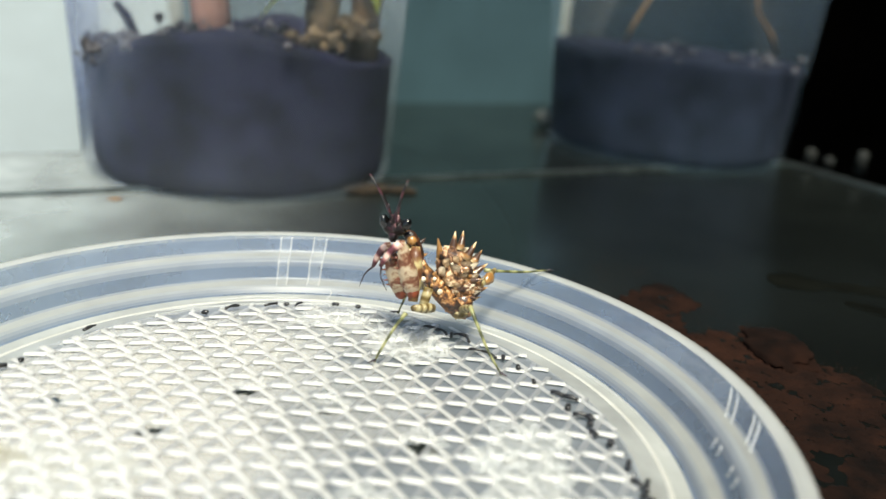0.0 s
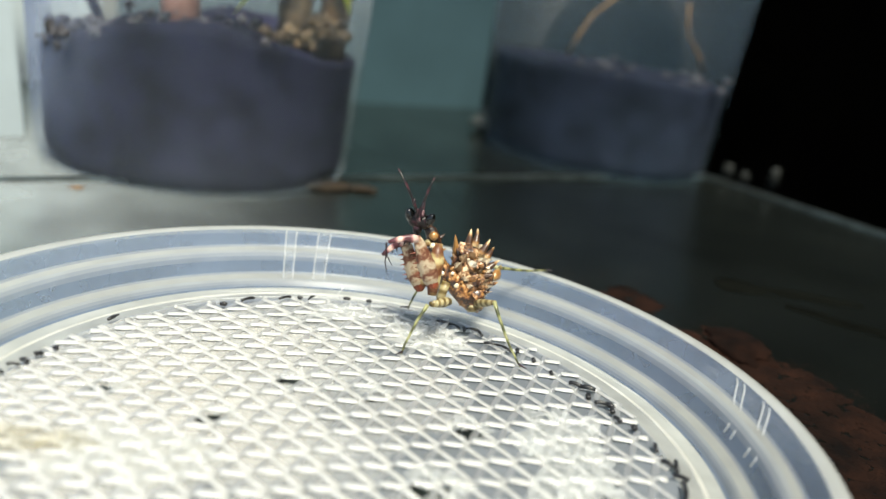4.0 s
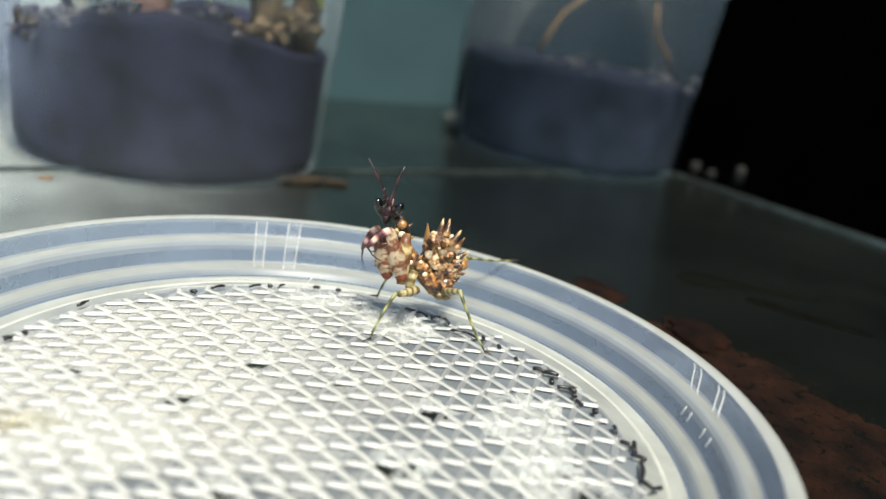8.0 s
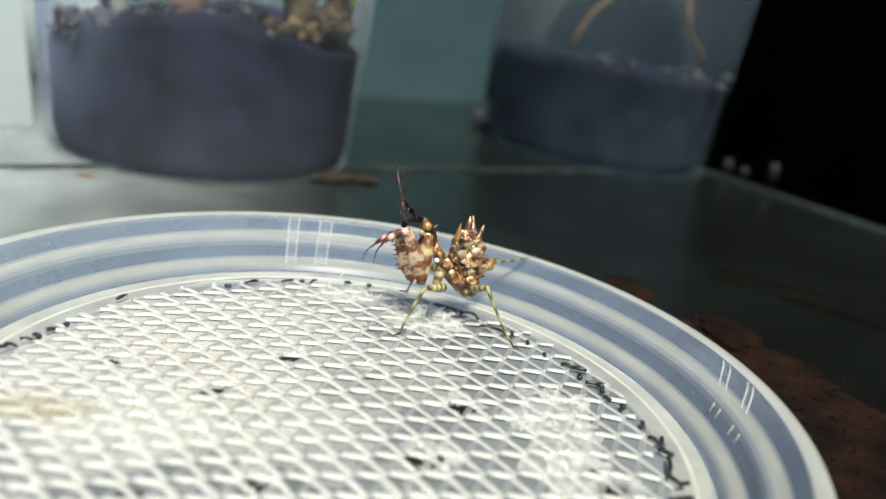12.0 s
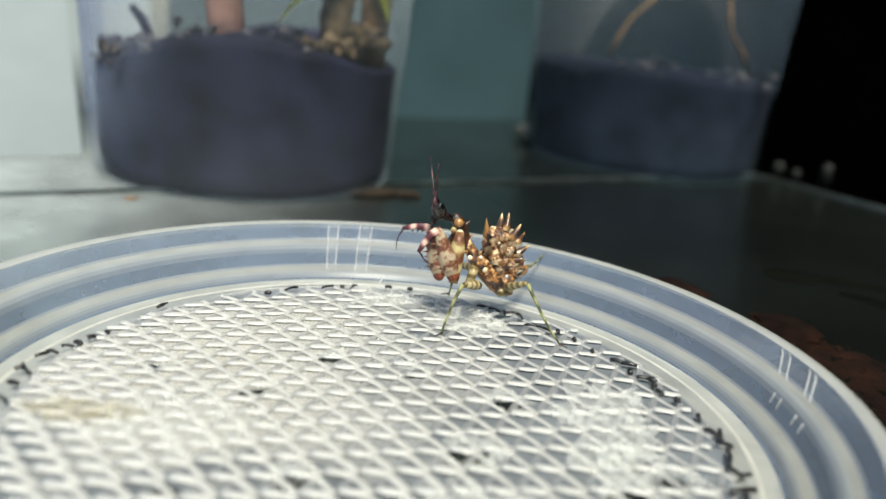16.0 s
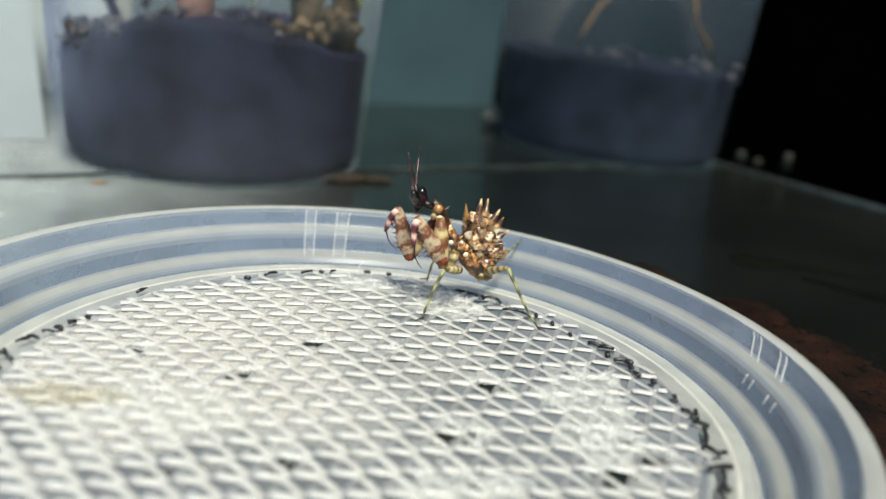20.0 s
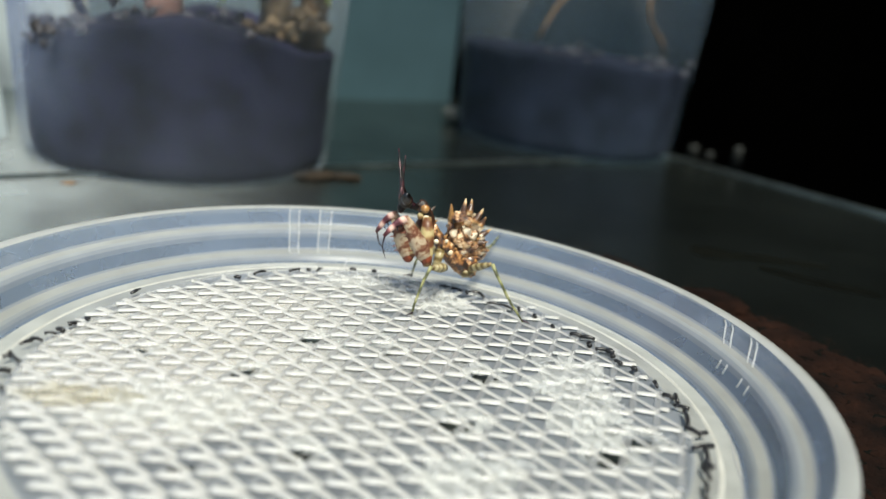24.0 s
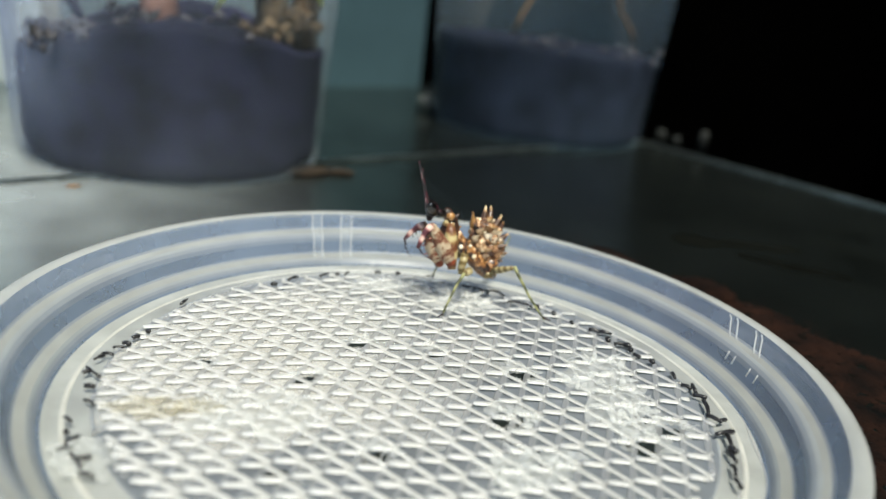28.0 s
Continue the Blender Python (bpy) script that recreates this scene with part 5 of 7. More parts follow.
def motions():
    walk(M['thorax'], [
        (0, pose(-0.00414, 0.00000, 0.00964, 0.0, 0.6, 0.0)),
        (1, pose(-0.00447, 0.00000, 0.00937, 0.0, 1.7, 0.0)),
        (2, pose(-0.00444, 0.00000, 0.00963, 0.0, 0.8, 0.0)),
        (5, pose(-0.00476, 0.00000, 0.01001, 0.0, 1.2, 0.0)),
        (6, pose(-0.00470, 0.00000, 0.00990, 0.0, 1.5, 0.0)),
        (7, pose(-0.00479, 0.00000, 0.00990, 0.0, 0.8, 0.0)),
        (8, pose(-0.00459, 0.00000, 0.00994, 0.0, -0.0, 0.0)),
        (9, pose(-0.00484, 0.00000, 0.00999, 0.0, 1.0, 0.0)),
        (10, pose(-0.00492, 0.00000, 0.01037, 0.0, -1.0, 0.0)),
        (11, pose(-0.00469, 0.00000, 0.00954, 0.0, -1.4, 0.0)),
        (14, pose(-0.00621, 0.00000, 0.00954, 0.0, 0.6, 0.0)),
        (15, pose(-0.00629, 0.00000, 0.00955, 0.0, 1.8, 0.0)),
        (16, pose(-0.00620, 0.00000, 0.00954, 0.0, 0.8, 0.0)),
        (17, pose(-0.00619, 0.00000, 0.00964, 0.0, 0.0, 0.0)),
        (18, pose(-0.00607, 0.00000, 0.00962, 0.0, 0.1, 0.0)),
        (19, pose(-0.00608, 0.00000, 0.00964, 0.0, 0.5, 0.0)),
        (20, pose(-0.00605, 0.00000, 0.00964, 0.0, 0.6, 0.0)),
        (21, pose(-0.00592, 0.00000, 0.00968, 0.0, -0.0, 0.0)),
        (23.5, pose(-0.00606, 0.00000, 0.00944, 0.0, 0.8, 0.0)),
        (24, pose(-0.00610, 0.00000, 0.00939, 0.0, 0.2, 0.0)),
        (25, pose(-0.00616, 0.00000, 0.00923, 0.0, 1.6, 0.0)),
        (26, pose(-0.00612, 0.00000, 0.00925, 0.0, 1.1, 0.0)),
        (27, pose(-0.00611, 0.00000, 0.00952, 0.0, 0.1, 0.0)),
        (28, pose(-0.00615, 0.00000, 0.00928, 0.0, -0.4, 0.0))])
    walk(M['prothorax'], [
        (0, pose(-0.00760, 0.00000, 0.01621, 0.0, 3.1, 0.0)),
        (1, pose(-0.00814, 0.00000, 0.01588, 0.0, 0.7, 0.0)),
        (2, pose(-0.00805, 0.00000, 0.01637, 0.0, 2.9, 0.0)),
        (5, pose(-0.00823, 0.00000, 0.01666, 0.0, 3.7, 0.0)),
        (6, pose(-0.00826, 0.00000, 0.01653, 0.0, 2.4, 0.0)),
        (7, pose(-0.00832, 0.00000, 0.01667, 0.0, 2.9, 0.0)),
        (8, pose(-0.00813, 0.00000, 0.01673, 0.0, 3.5, 0.0)),
        (9, pose(-0.00837, 0.00000, 0.01681, 0.0, 3.6, 0.0)),
        (10, pose(-0.00863, 0.00000, 0.01690, 0.0, 1.7, 0.0)),
        (11, pose(-0.00840, 0.00000, 0.01573, 0.0, 0.2, 0.0)),
        (14, pose(-0.00986, 0.00000, 0.01584, 0.0, 0.5, 0.0)),
        (15, pose(-0.00995, 0.00000, 0.01586, 0.0, -0.1, 0.0)),
        (16, pose(-0.00988, 0.00000, 0.01581, 0.0, -0.3, 0.0)),
        (17, pose(-0.00981, 0.00000, 0.01578, 0.0, 0.0, 0.0)),
        (18, pose(-0.00974, 0.00000, 0.01579, 0.0, 0.1, 0.0)),
        (19, pose(-0.01015, 0.00000, 0.01569, 0.0, -4.5, 0.0)),
        (20, pose(-0.01002, 0.00000, 0.01573, 0.0, -3.4, 0.0)),
        (21, pose(-0.01009, 0.00000, 0.01579, 0.0, -4.8, 0.0)),
        (23.5, pose(-0.00988, 0.00000, 0.01552, 0.0, -2.1, 0.0)),
        (24, pose(-0.00993, 0.00000, 0.01553, 0.0, -1.4, 0.0)),
        (25, pose(-0.01036, 0.00000, 0.01540, 0.0, -5.3, 0.0)),
        (26, pose(-0.01007, 0.00000, 0.01543, 0.0, -3.3, 0.0)),
        (27, pose(-0.01013, 0.00000, 0.01573, 0.0, -3.1, 0.0)),
        (28, pose(-0.01004, 0.00000, 0.01552, 0.0, -1.7, 0.0))])
    walk(M['head'], [
        (0, pose(-0.01005, -0.00150, 0.01826, 4.0, 0.0, 82.0)),
        (1, pose(-0.01064, -0.00150, 0.01775, 4.0, -5.0, 80.0)),
        (2, pose(-0.01057, -0.00150, 0.01825, 4.0, 0.0, 82.0)),
        (5, pose(-0.01062, -0.00150, 0.01903, 4.0, -5.0, 68.0)),
        (6, pose(-0.01072, -0.00150, 0.01885, 4.0, 0.0, 80.0)),
        (7, pose(-0.01065, -0.00150, 0.01897, 4.0, 0.0, 85.0)),
        (8, pose(-0.01063, -0.00150, 0.01886, 4.0, 3.0, 85.0)),
        (9, pose(-0.01080, -0.00150, 0.01866, 4.0, -3.0, 74.0)),
        (10, pose(-0.01122, -0.00150, 0.01901, 4.0, 0.0, 52.0)),
        (11, pose(-0.01128, -0.00150, 0.01747, 0.0, -8.0, 18.0)),
        (14, pose(-0.01364, -0.00150, 0.01750, 0.0, -5.0, 5.0)),
        (15, pose(-0.01322, -0.00150, 0.01721, 0.0, 0.0, 10.0)),
        (16, pose(-0.01309, -0.00150, 0.01759, 0.0, 0.0, 10.0)),
        (17, pose(-0.01279, -0.00150, 0.01744, 0.0, -12.0, 0.0)),
        (18, pose(-0.01214, -0.00150, 0.01782, 0.0, 14.0, 8.0)),
        (19, pose(-0.01246, -0.00150, 0.01723, 0.0, 5.0, -5.0)),
        (20, pose(-0.01300, -0.00150, 0.01720, 0.0, -10.0, -25.0)),
        (20.5, pose(-0.01330, -0.00150, 0.01670, 0.0, -8.0, 0.0)),
        (21, pose(-0.01302, -0.00150, 0.01607, 0.0, -6.0, 0.0)),
        (23.5, pose(-0.01300, -0.00150, 0.01690, 0.0, 0.0, 4.0)),
        (24, pose(-0.01324, -0.00150, 0.01690, 0.0, 0.0, 4.0)),
        (25, pose(-0.01350, -0.00150, 0.01680, 0.0, -22.0, -14.0)),
        (26, pose(-0.01341, -0.00150, 0.01740, 0.0, -22.0, -14.0)),
        (27, pose(-0.01359, -0.00150, 0.01770, 0.0, -6.0, 4.0)),
        (28, pose(-0.01351, -0.00150, 0.01695, 0.0, -12.0, -6.0))])
    walk(M['abdomen'], [
        (0, pose(0.00106, 0.00000, 0.00474, 0.0, -2.8, 0.0)),
        (1, pose(0.00073, 0.00000, 0.00447, 0.0, -2.9, 0.0)),
        (2, pose(0.00076, 0.00000, 0.00473, 0.0, 0.2, 0.0)),
        (5, pose(0.00044, 0.00000, 0.00511, 0.0, -4.5, 0.0)),
        (6, pose(0.00050, 0.00000, 0.00500, 0.0, 0.5, 0.0)),
        (7, pose(0.00041, 0.00000, 0.00500, 0.0, 0.3, 0.0)),
        (8, pose(0.00061, 0.00000, 0.00504, 0.0, -0.4, 0.0)),
        (9, pose(0.00036, 0.00000, 0.00579, 5.0, 6.4, 38.3)),
        (10, pose(0.00028, 0.00000, 0.00687, 6.8, 3.6, 62.2)),
        (11, pose(0.00051, 0.00000, 0.00574, 2.6, 2.0, 52.0)),
        (14, pose(-0.00101, 0.00000, 0.00464, 0.0, 2.4, 0.0)),
        (15, pose(-0.00109, 0.00000, 0.00465, 0.0, 0.4, 0.0)),
        (16, pose(-0.00100, 0.00000, 0.00464, 0.0, -0.4, 0.0)),
        (17, pose(-0.00099, 0.00000, 0.00474, 0.0, 0.3, 0.0)),
        (18, pose(-0.00087, 0.00000, 0.00472, 0.0, -1.6, 0.0)),
        (19, pose(-0.00088, 0.00000, 0.00474, 0.0, -1.9, 0.0)),
        (20, pose(-0.00085, 0.00000, 0.00474, 0.0, -1.3, 0.0)),
        (21, pose(-0.00072, 0.00000, 0.00478, 0.0, -1.3, 0.0)),
        (23.5, pose(-0.00086, 0.00000, 0.00454, 0.0, -0.1, 0.0)),
        (24, pose(-0.00090, 0.00000, 0.00449, 0.0, -0.2, 0.0)),
        (25, pose(-0.00096, 0.00000, 0.00433, 0.0, -3.3, 0.0)),
        (26, pose(-0.00092, 0.00000, 0.00435, 0.0, -3.1, 0.0)),
        (27, pose(-0.00091, 0.00000, 0.00462, 0.0, 0.5, 0.0)),
        (28, pose(-0.00095, 0.00000, 0.00438, 0.0, -1.0, 0.0))])
    walk(M['near_fore_coxa'], [
        (0, pose(-0.00684, -0.00131, 0.01556, -162.3, 0.8, 180.0)),
        (1, pose(-0.00715, -0.00129, 0.01512, -162.0, -5.5, 180.0)),
        (2, pose(-0.00734, -0.00125, 0.01531, -161.2, 8.1, 180.0)),
        (5, pose(-0.00700, -0.00118, 0.01569, -160.1, -12.2, 180.0)),
        (6, pose(-0.00708, -0.00120, 0.01529, -160.6, -18.5, 180.0)),
        (7, pose(-0.00740, -0.00128, 0.01555, -161.7, -4.0, 180.0)),
        (8, pose(-0.00716, -0.00129, 0.01553, -161.9, -0.6, 180.0)),
        (9, pose(-0.00747, -0.00127, 0.01574, -161.6, -7.9, 180.0)),
        (10, pose(-0.00772, -0.00136, 0.01567, -162.9, -16.0, 180.0)),
        (11, pose(-0.00773, -0.00129, 0.01466, -161.9, -1.2, 180.0)),
        (14, pose(-0.00946, -0.00128, 0.01449, -161.8, -13.4, 180.0)),
        (15, pose(-0.00955, -0.00135, 0.01450, -162.8, -5.0, 180.0)),
        (16, pose(-0.00946, -0.00135, 0.01454, -162.9, -4.1, 180.0)),
        (17, pose(-0.00918, -0.00141, 0.01418, -163.7, -31.7, 180.0)),
        (18, pose(-0.00921, -0.00135, 0.01442, -162.8, -4.8, 180.0)),
        (19, pose(-0.00967, -0.00128, 0.01426, -161.8, 4.7, 180.0)),
        (20, pose(-0.00948, -0.00128, 0.01452, -161.8, 7.1, 180.0)),
        (21, pose(-0.00931, -0.00130, 0.01453, -162.1, 7.7, 180.0)),
        (23.5, pose(-0.00934, -0.00133, 0.01423, -162.4, -2.7, 180.0)),
        (24, pose(-0.00933, -0.00133, 0.01434, -162.5, 2.6, 180.0)),
        (25, pose(-0.00997, -0.00132, 0.01420, -162.3, 3.2, 180.0)),
        (26, pose(-0.00965, -0.00131, 0.01443, -162.2, -2.0, 180.0)),
        (27, pose(-0.00994, -0.00131, 0.01463, -162.3, 1.1, 180.0)),
        (28, pose(-0.00988, -0.00130, 0.01448, -162.0, 3.8, 180.0))])
    walk(M['near_fore_femur'], [
        (0, pose(-0.00675, -0.00350, 0.00873, 3.5, -15.3, -0.0)),
        (1, pose(-0.00780, -0.00350, 0.00838, 3.2, -14.5, -0.0)),
        (2, pose(-0.00641, -0.00350, 0.00874, 3.4, -24.8, -0.0)),
        (5, pose(-0.00836, -0.00350, 0.00940, 3.1, -23.0, -0.0)),
        (6, pose(-0.00915, -0.00350, 0.00912, 3.3, -21.9, -0.0)),
        (7, pose(-0.00786, -0.00350, 0.00884, 3.7, -25.1, -0.0)),
        (8, pose(-0.00723, -0.00350, 0.00877, 3.3, -20.5, -0.0)),
        (9, pose(-0.00839, -0.00350, 0.00911, 3.2, -20.1, -0.0)),
        (10, pose(-0.00964, -0.00350, 0.00895, 3.4, -18.7, -0.0)),
        (11, pose(-0.00787, -0.00350, 0.00790, 3.1, -25.0, -0.0)),
        (14, pose(-0.01103, -0.00350, 0.00793, 3.5, -16.9, -0.0)),
        (15, pose(-0.01016, -0.00350, 0.00758, 3.8, -24.9, -0.0)),
        (16, pose(-0.00996, -0.00350, 0.00759, 3.2, -22.6, -0.0)),
        (17, pose(-0.01295, -0.00350, 0.00808, 3.3, -9.1, -0.0)),
        (18, pose(-0.00979, -0.00350, 0.00749, 4.8, -40.2, -0.0)),
        (19, pose(-0.00912, -0.00350, 0.00755, 3.8, -38.8, -0.0)),
        (20, pose(-0.00865, -0.00350, 0.00783, 3.4, -33.7, -0.0)),
        (21, pose(-0.00840, -0.00350, 0.00779, 3.8, -33.3, -0.0)),
        (23.5, pose(-0.00967, -0.00350, 0.00736, 3.2, -24.8, -0.0)),
        (24, pose(-0.00902, -0.00350, 0.00746, 3.6, -30.6, -0.0)),
        (25, pose(-0.00958, -0.00350, 0.00736, 3.2, -24.6, -0.0)),
        (26, pose(-0.00989, -0.00350, 0.00760, 3.4, -27.6, -0.0)),
        (27, pose(-0.00982, -0.00350, 0.00780, 3.5, -31.4, -0.0)),
        (28, pose(-0.00944, -0.00350, 0.00772, 3.7, -32.5, -0.0))])
    walk(M['near_fore_tibia'], [
        (0, pose(-0.00894, -0.00401, 0.01672, -172.3, -38.1, -179.8)),
        (1, pose(-0.00987, -0.00396, 0.01640, -173.3, -37.6, 179.3)),
        (2, pose(-0.00989, -0.00399, 0.01626, -172.0, -56.6, 179.6)),
        (5, pose(-0.01160, -0.00395, 0.01703, -158.2, -81.7, 166.6)),
        (6, pose(-0.01224, -0.00398, 0.01681, -170.3, -29.1, 179.5)),
        (7, pose(-0.01137, -0.00404, 0.01634, -174.5, -53.2, -178.5)),
        (8, pose(-0.01013, -0.00398, 0.01653, -170.9, -47.5, 179.1)),
        (9, pose(-0.01124, -0.00396, 0.01689, -169.9, -70.3, 176.9)),
        (10, pose(-0.01230, -0.00399, 0.01680, -167.0, -82.0, 176.2)),
        (11, pose(-0.01137, -0.00395, 0.01541, -171.7, -52.2, 178.2)),
        (14, pose(-0.01344, -0.00401, 0.01586, 172.7, -89.0, -166.7)),
        (15, pose(-0.01365, -0.00405, 0.01509, 171.5, -85.4, -163.7)),
        (16, pose(-0.01314, -0.00396, 0.01524, -168.4, -37.7, 178.0)),
        (17, pose(-0.01426, -0.00398, 0.01626, -157.4, -87.1, 164.4)),
        (18, pose(-0.01513, -0.00419, 0.01381, -173.5, -12.4, -174.2)),
        (19, pose(-0.01431, -0.00405, 0.01400, -172.4, -6.9, -178.7)),
        (20, pose(-0.01325, -0.00399, 0.01472, -171.7, -2.9, 179.8)),
        (21, pose(-0.01295, -0.00405, 0.01471, -173.8, 4.1, -179.4)),
        (23.5, pose(-0.01315, -0.00396, 0.01488, -168.9, -77.7, 175.8)),
        (24, pose(-0.01324, -0.00402, 0.01459, -173.5, -48.3, -179.0)),
        (25, pose(-0.01303, -0.00396, 0.01489, -172.4, -18.4, 179.3)),
        (26, pose(-0.01373, -0.00399, 0.01494, -171.8, -29.4, 179.8)),
        (27, pose(-0.01414, -0.00401, 0.01487, -172.6, -24.8, -179.6)),
        (28, pose(-0.01389, -0.00404, 0.01471, -171.7, -30.0, -178.6))])
    walk(M['near_fore_tarsus'], [
        (0, pose(-0.01157, -0.00459, 0.01337, 178.7, 14.0, 179.9)),
        (1, pose(-0.01249, -0.00443, 0.01302, -179.2, 16.5, 179.9)),
        (2, pose(-0.01344, -0.00456, 0.01392, 179.1, 29.3, 179.9)),
        (5, pose(-0.01581, -0.00459, 0.01645, 178.7, 16.6, 179.9)),
        (6, pose(-0.01431, -0.00469, 0.01311, 177.2, 32.3, 179.7)),
        (7, pose(-0.01479, -0.00454, 0.01378, 179.5, 23.9, 180.0)),
        (8, pose(-0.01327, -0.00461, 0.01366, 177.9, 53.2, 179.7)),
        (9, pose(-0.01526, -0.00450, 0.01547, 180.0, 16.7, -180.0)),
        (10, pose(-0.01650, -0.00468, 0.01621, 177.1, 23.6, 179.6)),
        (11, pose(-0.01475, -0.00446, 0.01280, -179.5, -4.9, 180.0)),
        (14, pose(-0.01771, -0.00446, 0.01578, -179.5, -24.0, 180.0)),
        (15, pose(-0.01789, -0.00463, 0.01475, 178.5, 1.0, 179.9)),
        (16, pose(-0.01575, -0.00474, 0.01191, 175.7, 49.6, 179.1)),
        (17, pose(-0.01852, -0.00450, 0.01606, 180.0, -17.7, 180.0)),
        (18, pose(-0.01600, -0.00477, 0.00964, 176.1, 34.3, 179.5)),
        (19, pose(-0.01481, -0.00463, 0.00977, 178.3, 36.2, 179.9)),
        (20, pose(-0.01346, -0.00461, 0.01047, 178.4, 23.2, 179.9)),
        (21, pose(-0.01264, -0.00451, 0.01045, 179.9, 27.0, 180.0)),
        (23.5, pose(-0.01732, -0.00449, 0.01398, -179.8, 3.9, 180.0)),
        (24, pose(-0.01642, -0.00456, 0.01175, 178.9, 6.4, 179.9)),
        (25, pose(-0.01438, -0.00452, 0.01085, 179.8, 38.5, 180.0)),
        (26, pose(-0.01582, -0.00460, 0.01123, 178.8, 41.7, 179.9)),
        (27, pose(-0.01592, -0.00457, 0.01100, 179.1, 43.8, 179.9)),
        (28, pose(-0.01601, -0.00471, 0.01102, 177.3, 51.0, 179.6))])
    walk(M['far_fore_coxa'], [
        (0, pose(-0.00694, 0.00153, 0.01448, 176.7, -11.7, 180.0)),
        (1, pose(-0.00730, 0.00152, 0.01412, 176.7, -14.0, 180.0)),
        (2, pose(-0.00725, 0.00151, 0.01446, 176.4, -6.7, 180.0)),
        (5, pose(-0.00722, 0.00151, 0.01464, 176.5, -12.1, 180.0)),
        (6, pose(-0.00736, 0.00150, 0.01441, 176.4, -12.9, 180.0)),
        (7, pose(-0.00748, 0.00151, 0.01472, 176.5, -14.0, 180.0)),
        (8, pose(-0.00720, 0.00151, 0.01473, 176.5, -11.7, 180.0)),
        (9, pose(-0.00763, 0.00152, 0.01475, 176.6, -12.0, 180.0)),
        (10, pose(-0.00795, 0.00152, 0.01488, 176.6, -15.7, 180.0)),
        (11, pose(-0.00777, 0.00152, 0.01374, 176.6, -4.9, 180.0)),
        (14, pose(-0.00973, 0.00152, 0.01354, 176.6, -21.5, 180.0)),
        (15, pose(-0.00968, 0.00152, 0.01363, 176.6, -13.3, 180.0)),
        (16, pose(-0.00960, 0.00152, 0.01369, 176.7, -15.0, 180.0)),
        (17, pose(-0.00954, 0.00152, 0.01373, 176.6, -46.2, 180.0)),
        (18, pose(-0.00959, 0.00152, 0.01367, 176.7, -51.9, 180.0)),
        (19, pose(-0.00981, 0.00152, 0.01344, 176.5, -50.7, 180.0)),
        (20, pose(-0.00953, 0.00152, 0.01362, 176.6, -28.1, 180.0)),
        (21, pose(-0.00940, 0.00152, 0.01367, 176.6, -34.4, 180.0)),
        (23.5, pose(-0.00940, 0.00152, 0.01340, 176.6, -6.2, 180.0)),
        (24, pose(-0.00935, 0.00151, 0.01364, 176.5, -13.2, 180.0)),
        (25, pose(-0.00992, 0.00147, 0.01408, 175.8, -1.8, 180.0)),
        (26, pose(-0.00965, 0.00149, 0.01401, 176.1, -9.1, 180.0)),
        (27, pose(-0.00995, 0.00151, 0.01394, 176.4, -10.9, 180.0)),
        (28, pose(-0.00984, 0.00151, 0.01362, 176.5, -1.2, 180.0))])
    walk(M['far_fore_femur'], [
        (0, pose(-0.00861, 0.00200, 0.00637, 0.0, -17.7, -0.0)),
        (1, pose(-0.00928, 0.00200, 0.00619, 0.0, -26.4, -0.0)),
        (2, pose(-0.00817, 0.00200, 0.00662, 0.0, -24.2, -0.0)),
        (5, pose(-0.00889, 0.00200, 0.00687, 0.0, -23.6, -0.0)),
        (6, pose(-0.00912, 0.00200, 0.00676, 0.0, -32.2, -0.0)),
        (7, pose(-0.00939, 0.00200, 0.00702, 0.0, -26.8, -0.0)),
        (8, pose(-0.00881, 0.00200, 0.00696, 0.0, -18.6, -0.0)),
        (9, pose(-0.00930, 0.00200, 0.00684, 0.0, -22.6, -0.0)),
        (10, pose(-0.01014, 0.00200, 0.00706, 0.0, -16.8, -0.0)),
        (11, pose(-0.00846, 0.00200, 0.00571, 0.0, -27.4, -0.0)),
        (14, pose(-0.01271, 0.00200, 0.00601, 0.0, -11.8, -0.0)),
        (15, pose(-0.01155, 0.00200, 0.00570, 0.0, -43.2, -0.0)),
        (16, pose(-0.01172, 0.00200, 0.00580, 0.0, -14.9, -0.0)),
        (17, pose(-0.01535, 0.00200, 0.00816, 0.0, 2.5, 0.0)),
        (18, pose(-0.01605, 0.00200, 0.00861, 0.0, 11.2, 0.0)),
        (19, pose(-0.01602, 0.00200, 0.00836, -0.0, 2.7, 0.0)),
        (20, pose(-0.01332, 0.00200, 0.00652, 0.0, -18.2, 0.0)),
        (21, pose(-0.01397, 0.00200, 0.00700, 0.0, -11.5, 0.0)),
        (23.5, pose(-0.01027, 0.00200, 0.00539, 0.0, -21.0, 0.0)),
        (24, pose(-0.01116, 0.00200, 0.00591, 0.0, -22.3, 0.0)),
        (25, pose(-0.01016, 0.00200, 0.00677, 0.0, -23.7, 0.0)),
        (26, pose(-0.01085, 0.00200, 0.00650, 0.0, -26.6, 0.0)),
        (27, pose(-0.01145, 0.00200, 0.00620, 0.0, -15.9, 0.0)),
        (28, pose(-0.01001, 0.00200, 0.00562, 0.0, -27.1, 0.0))])
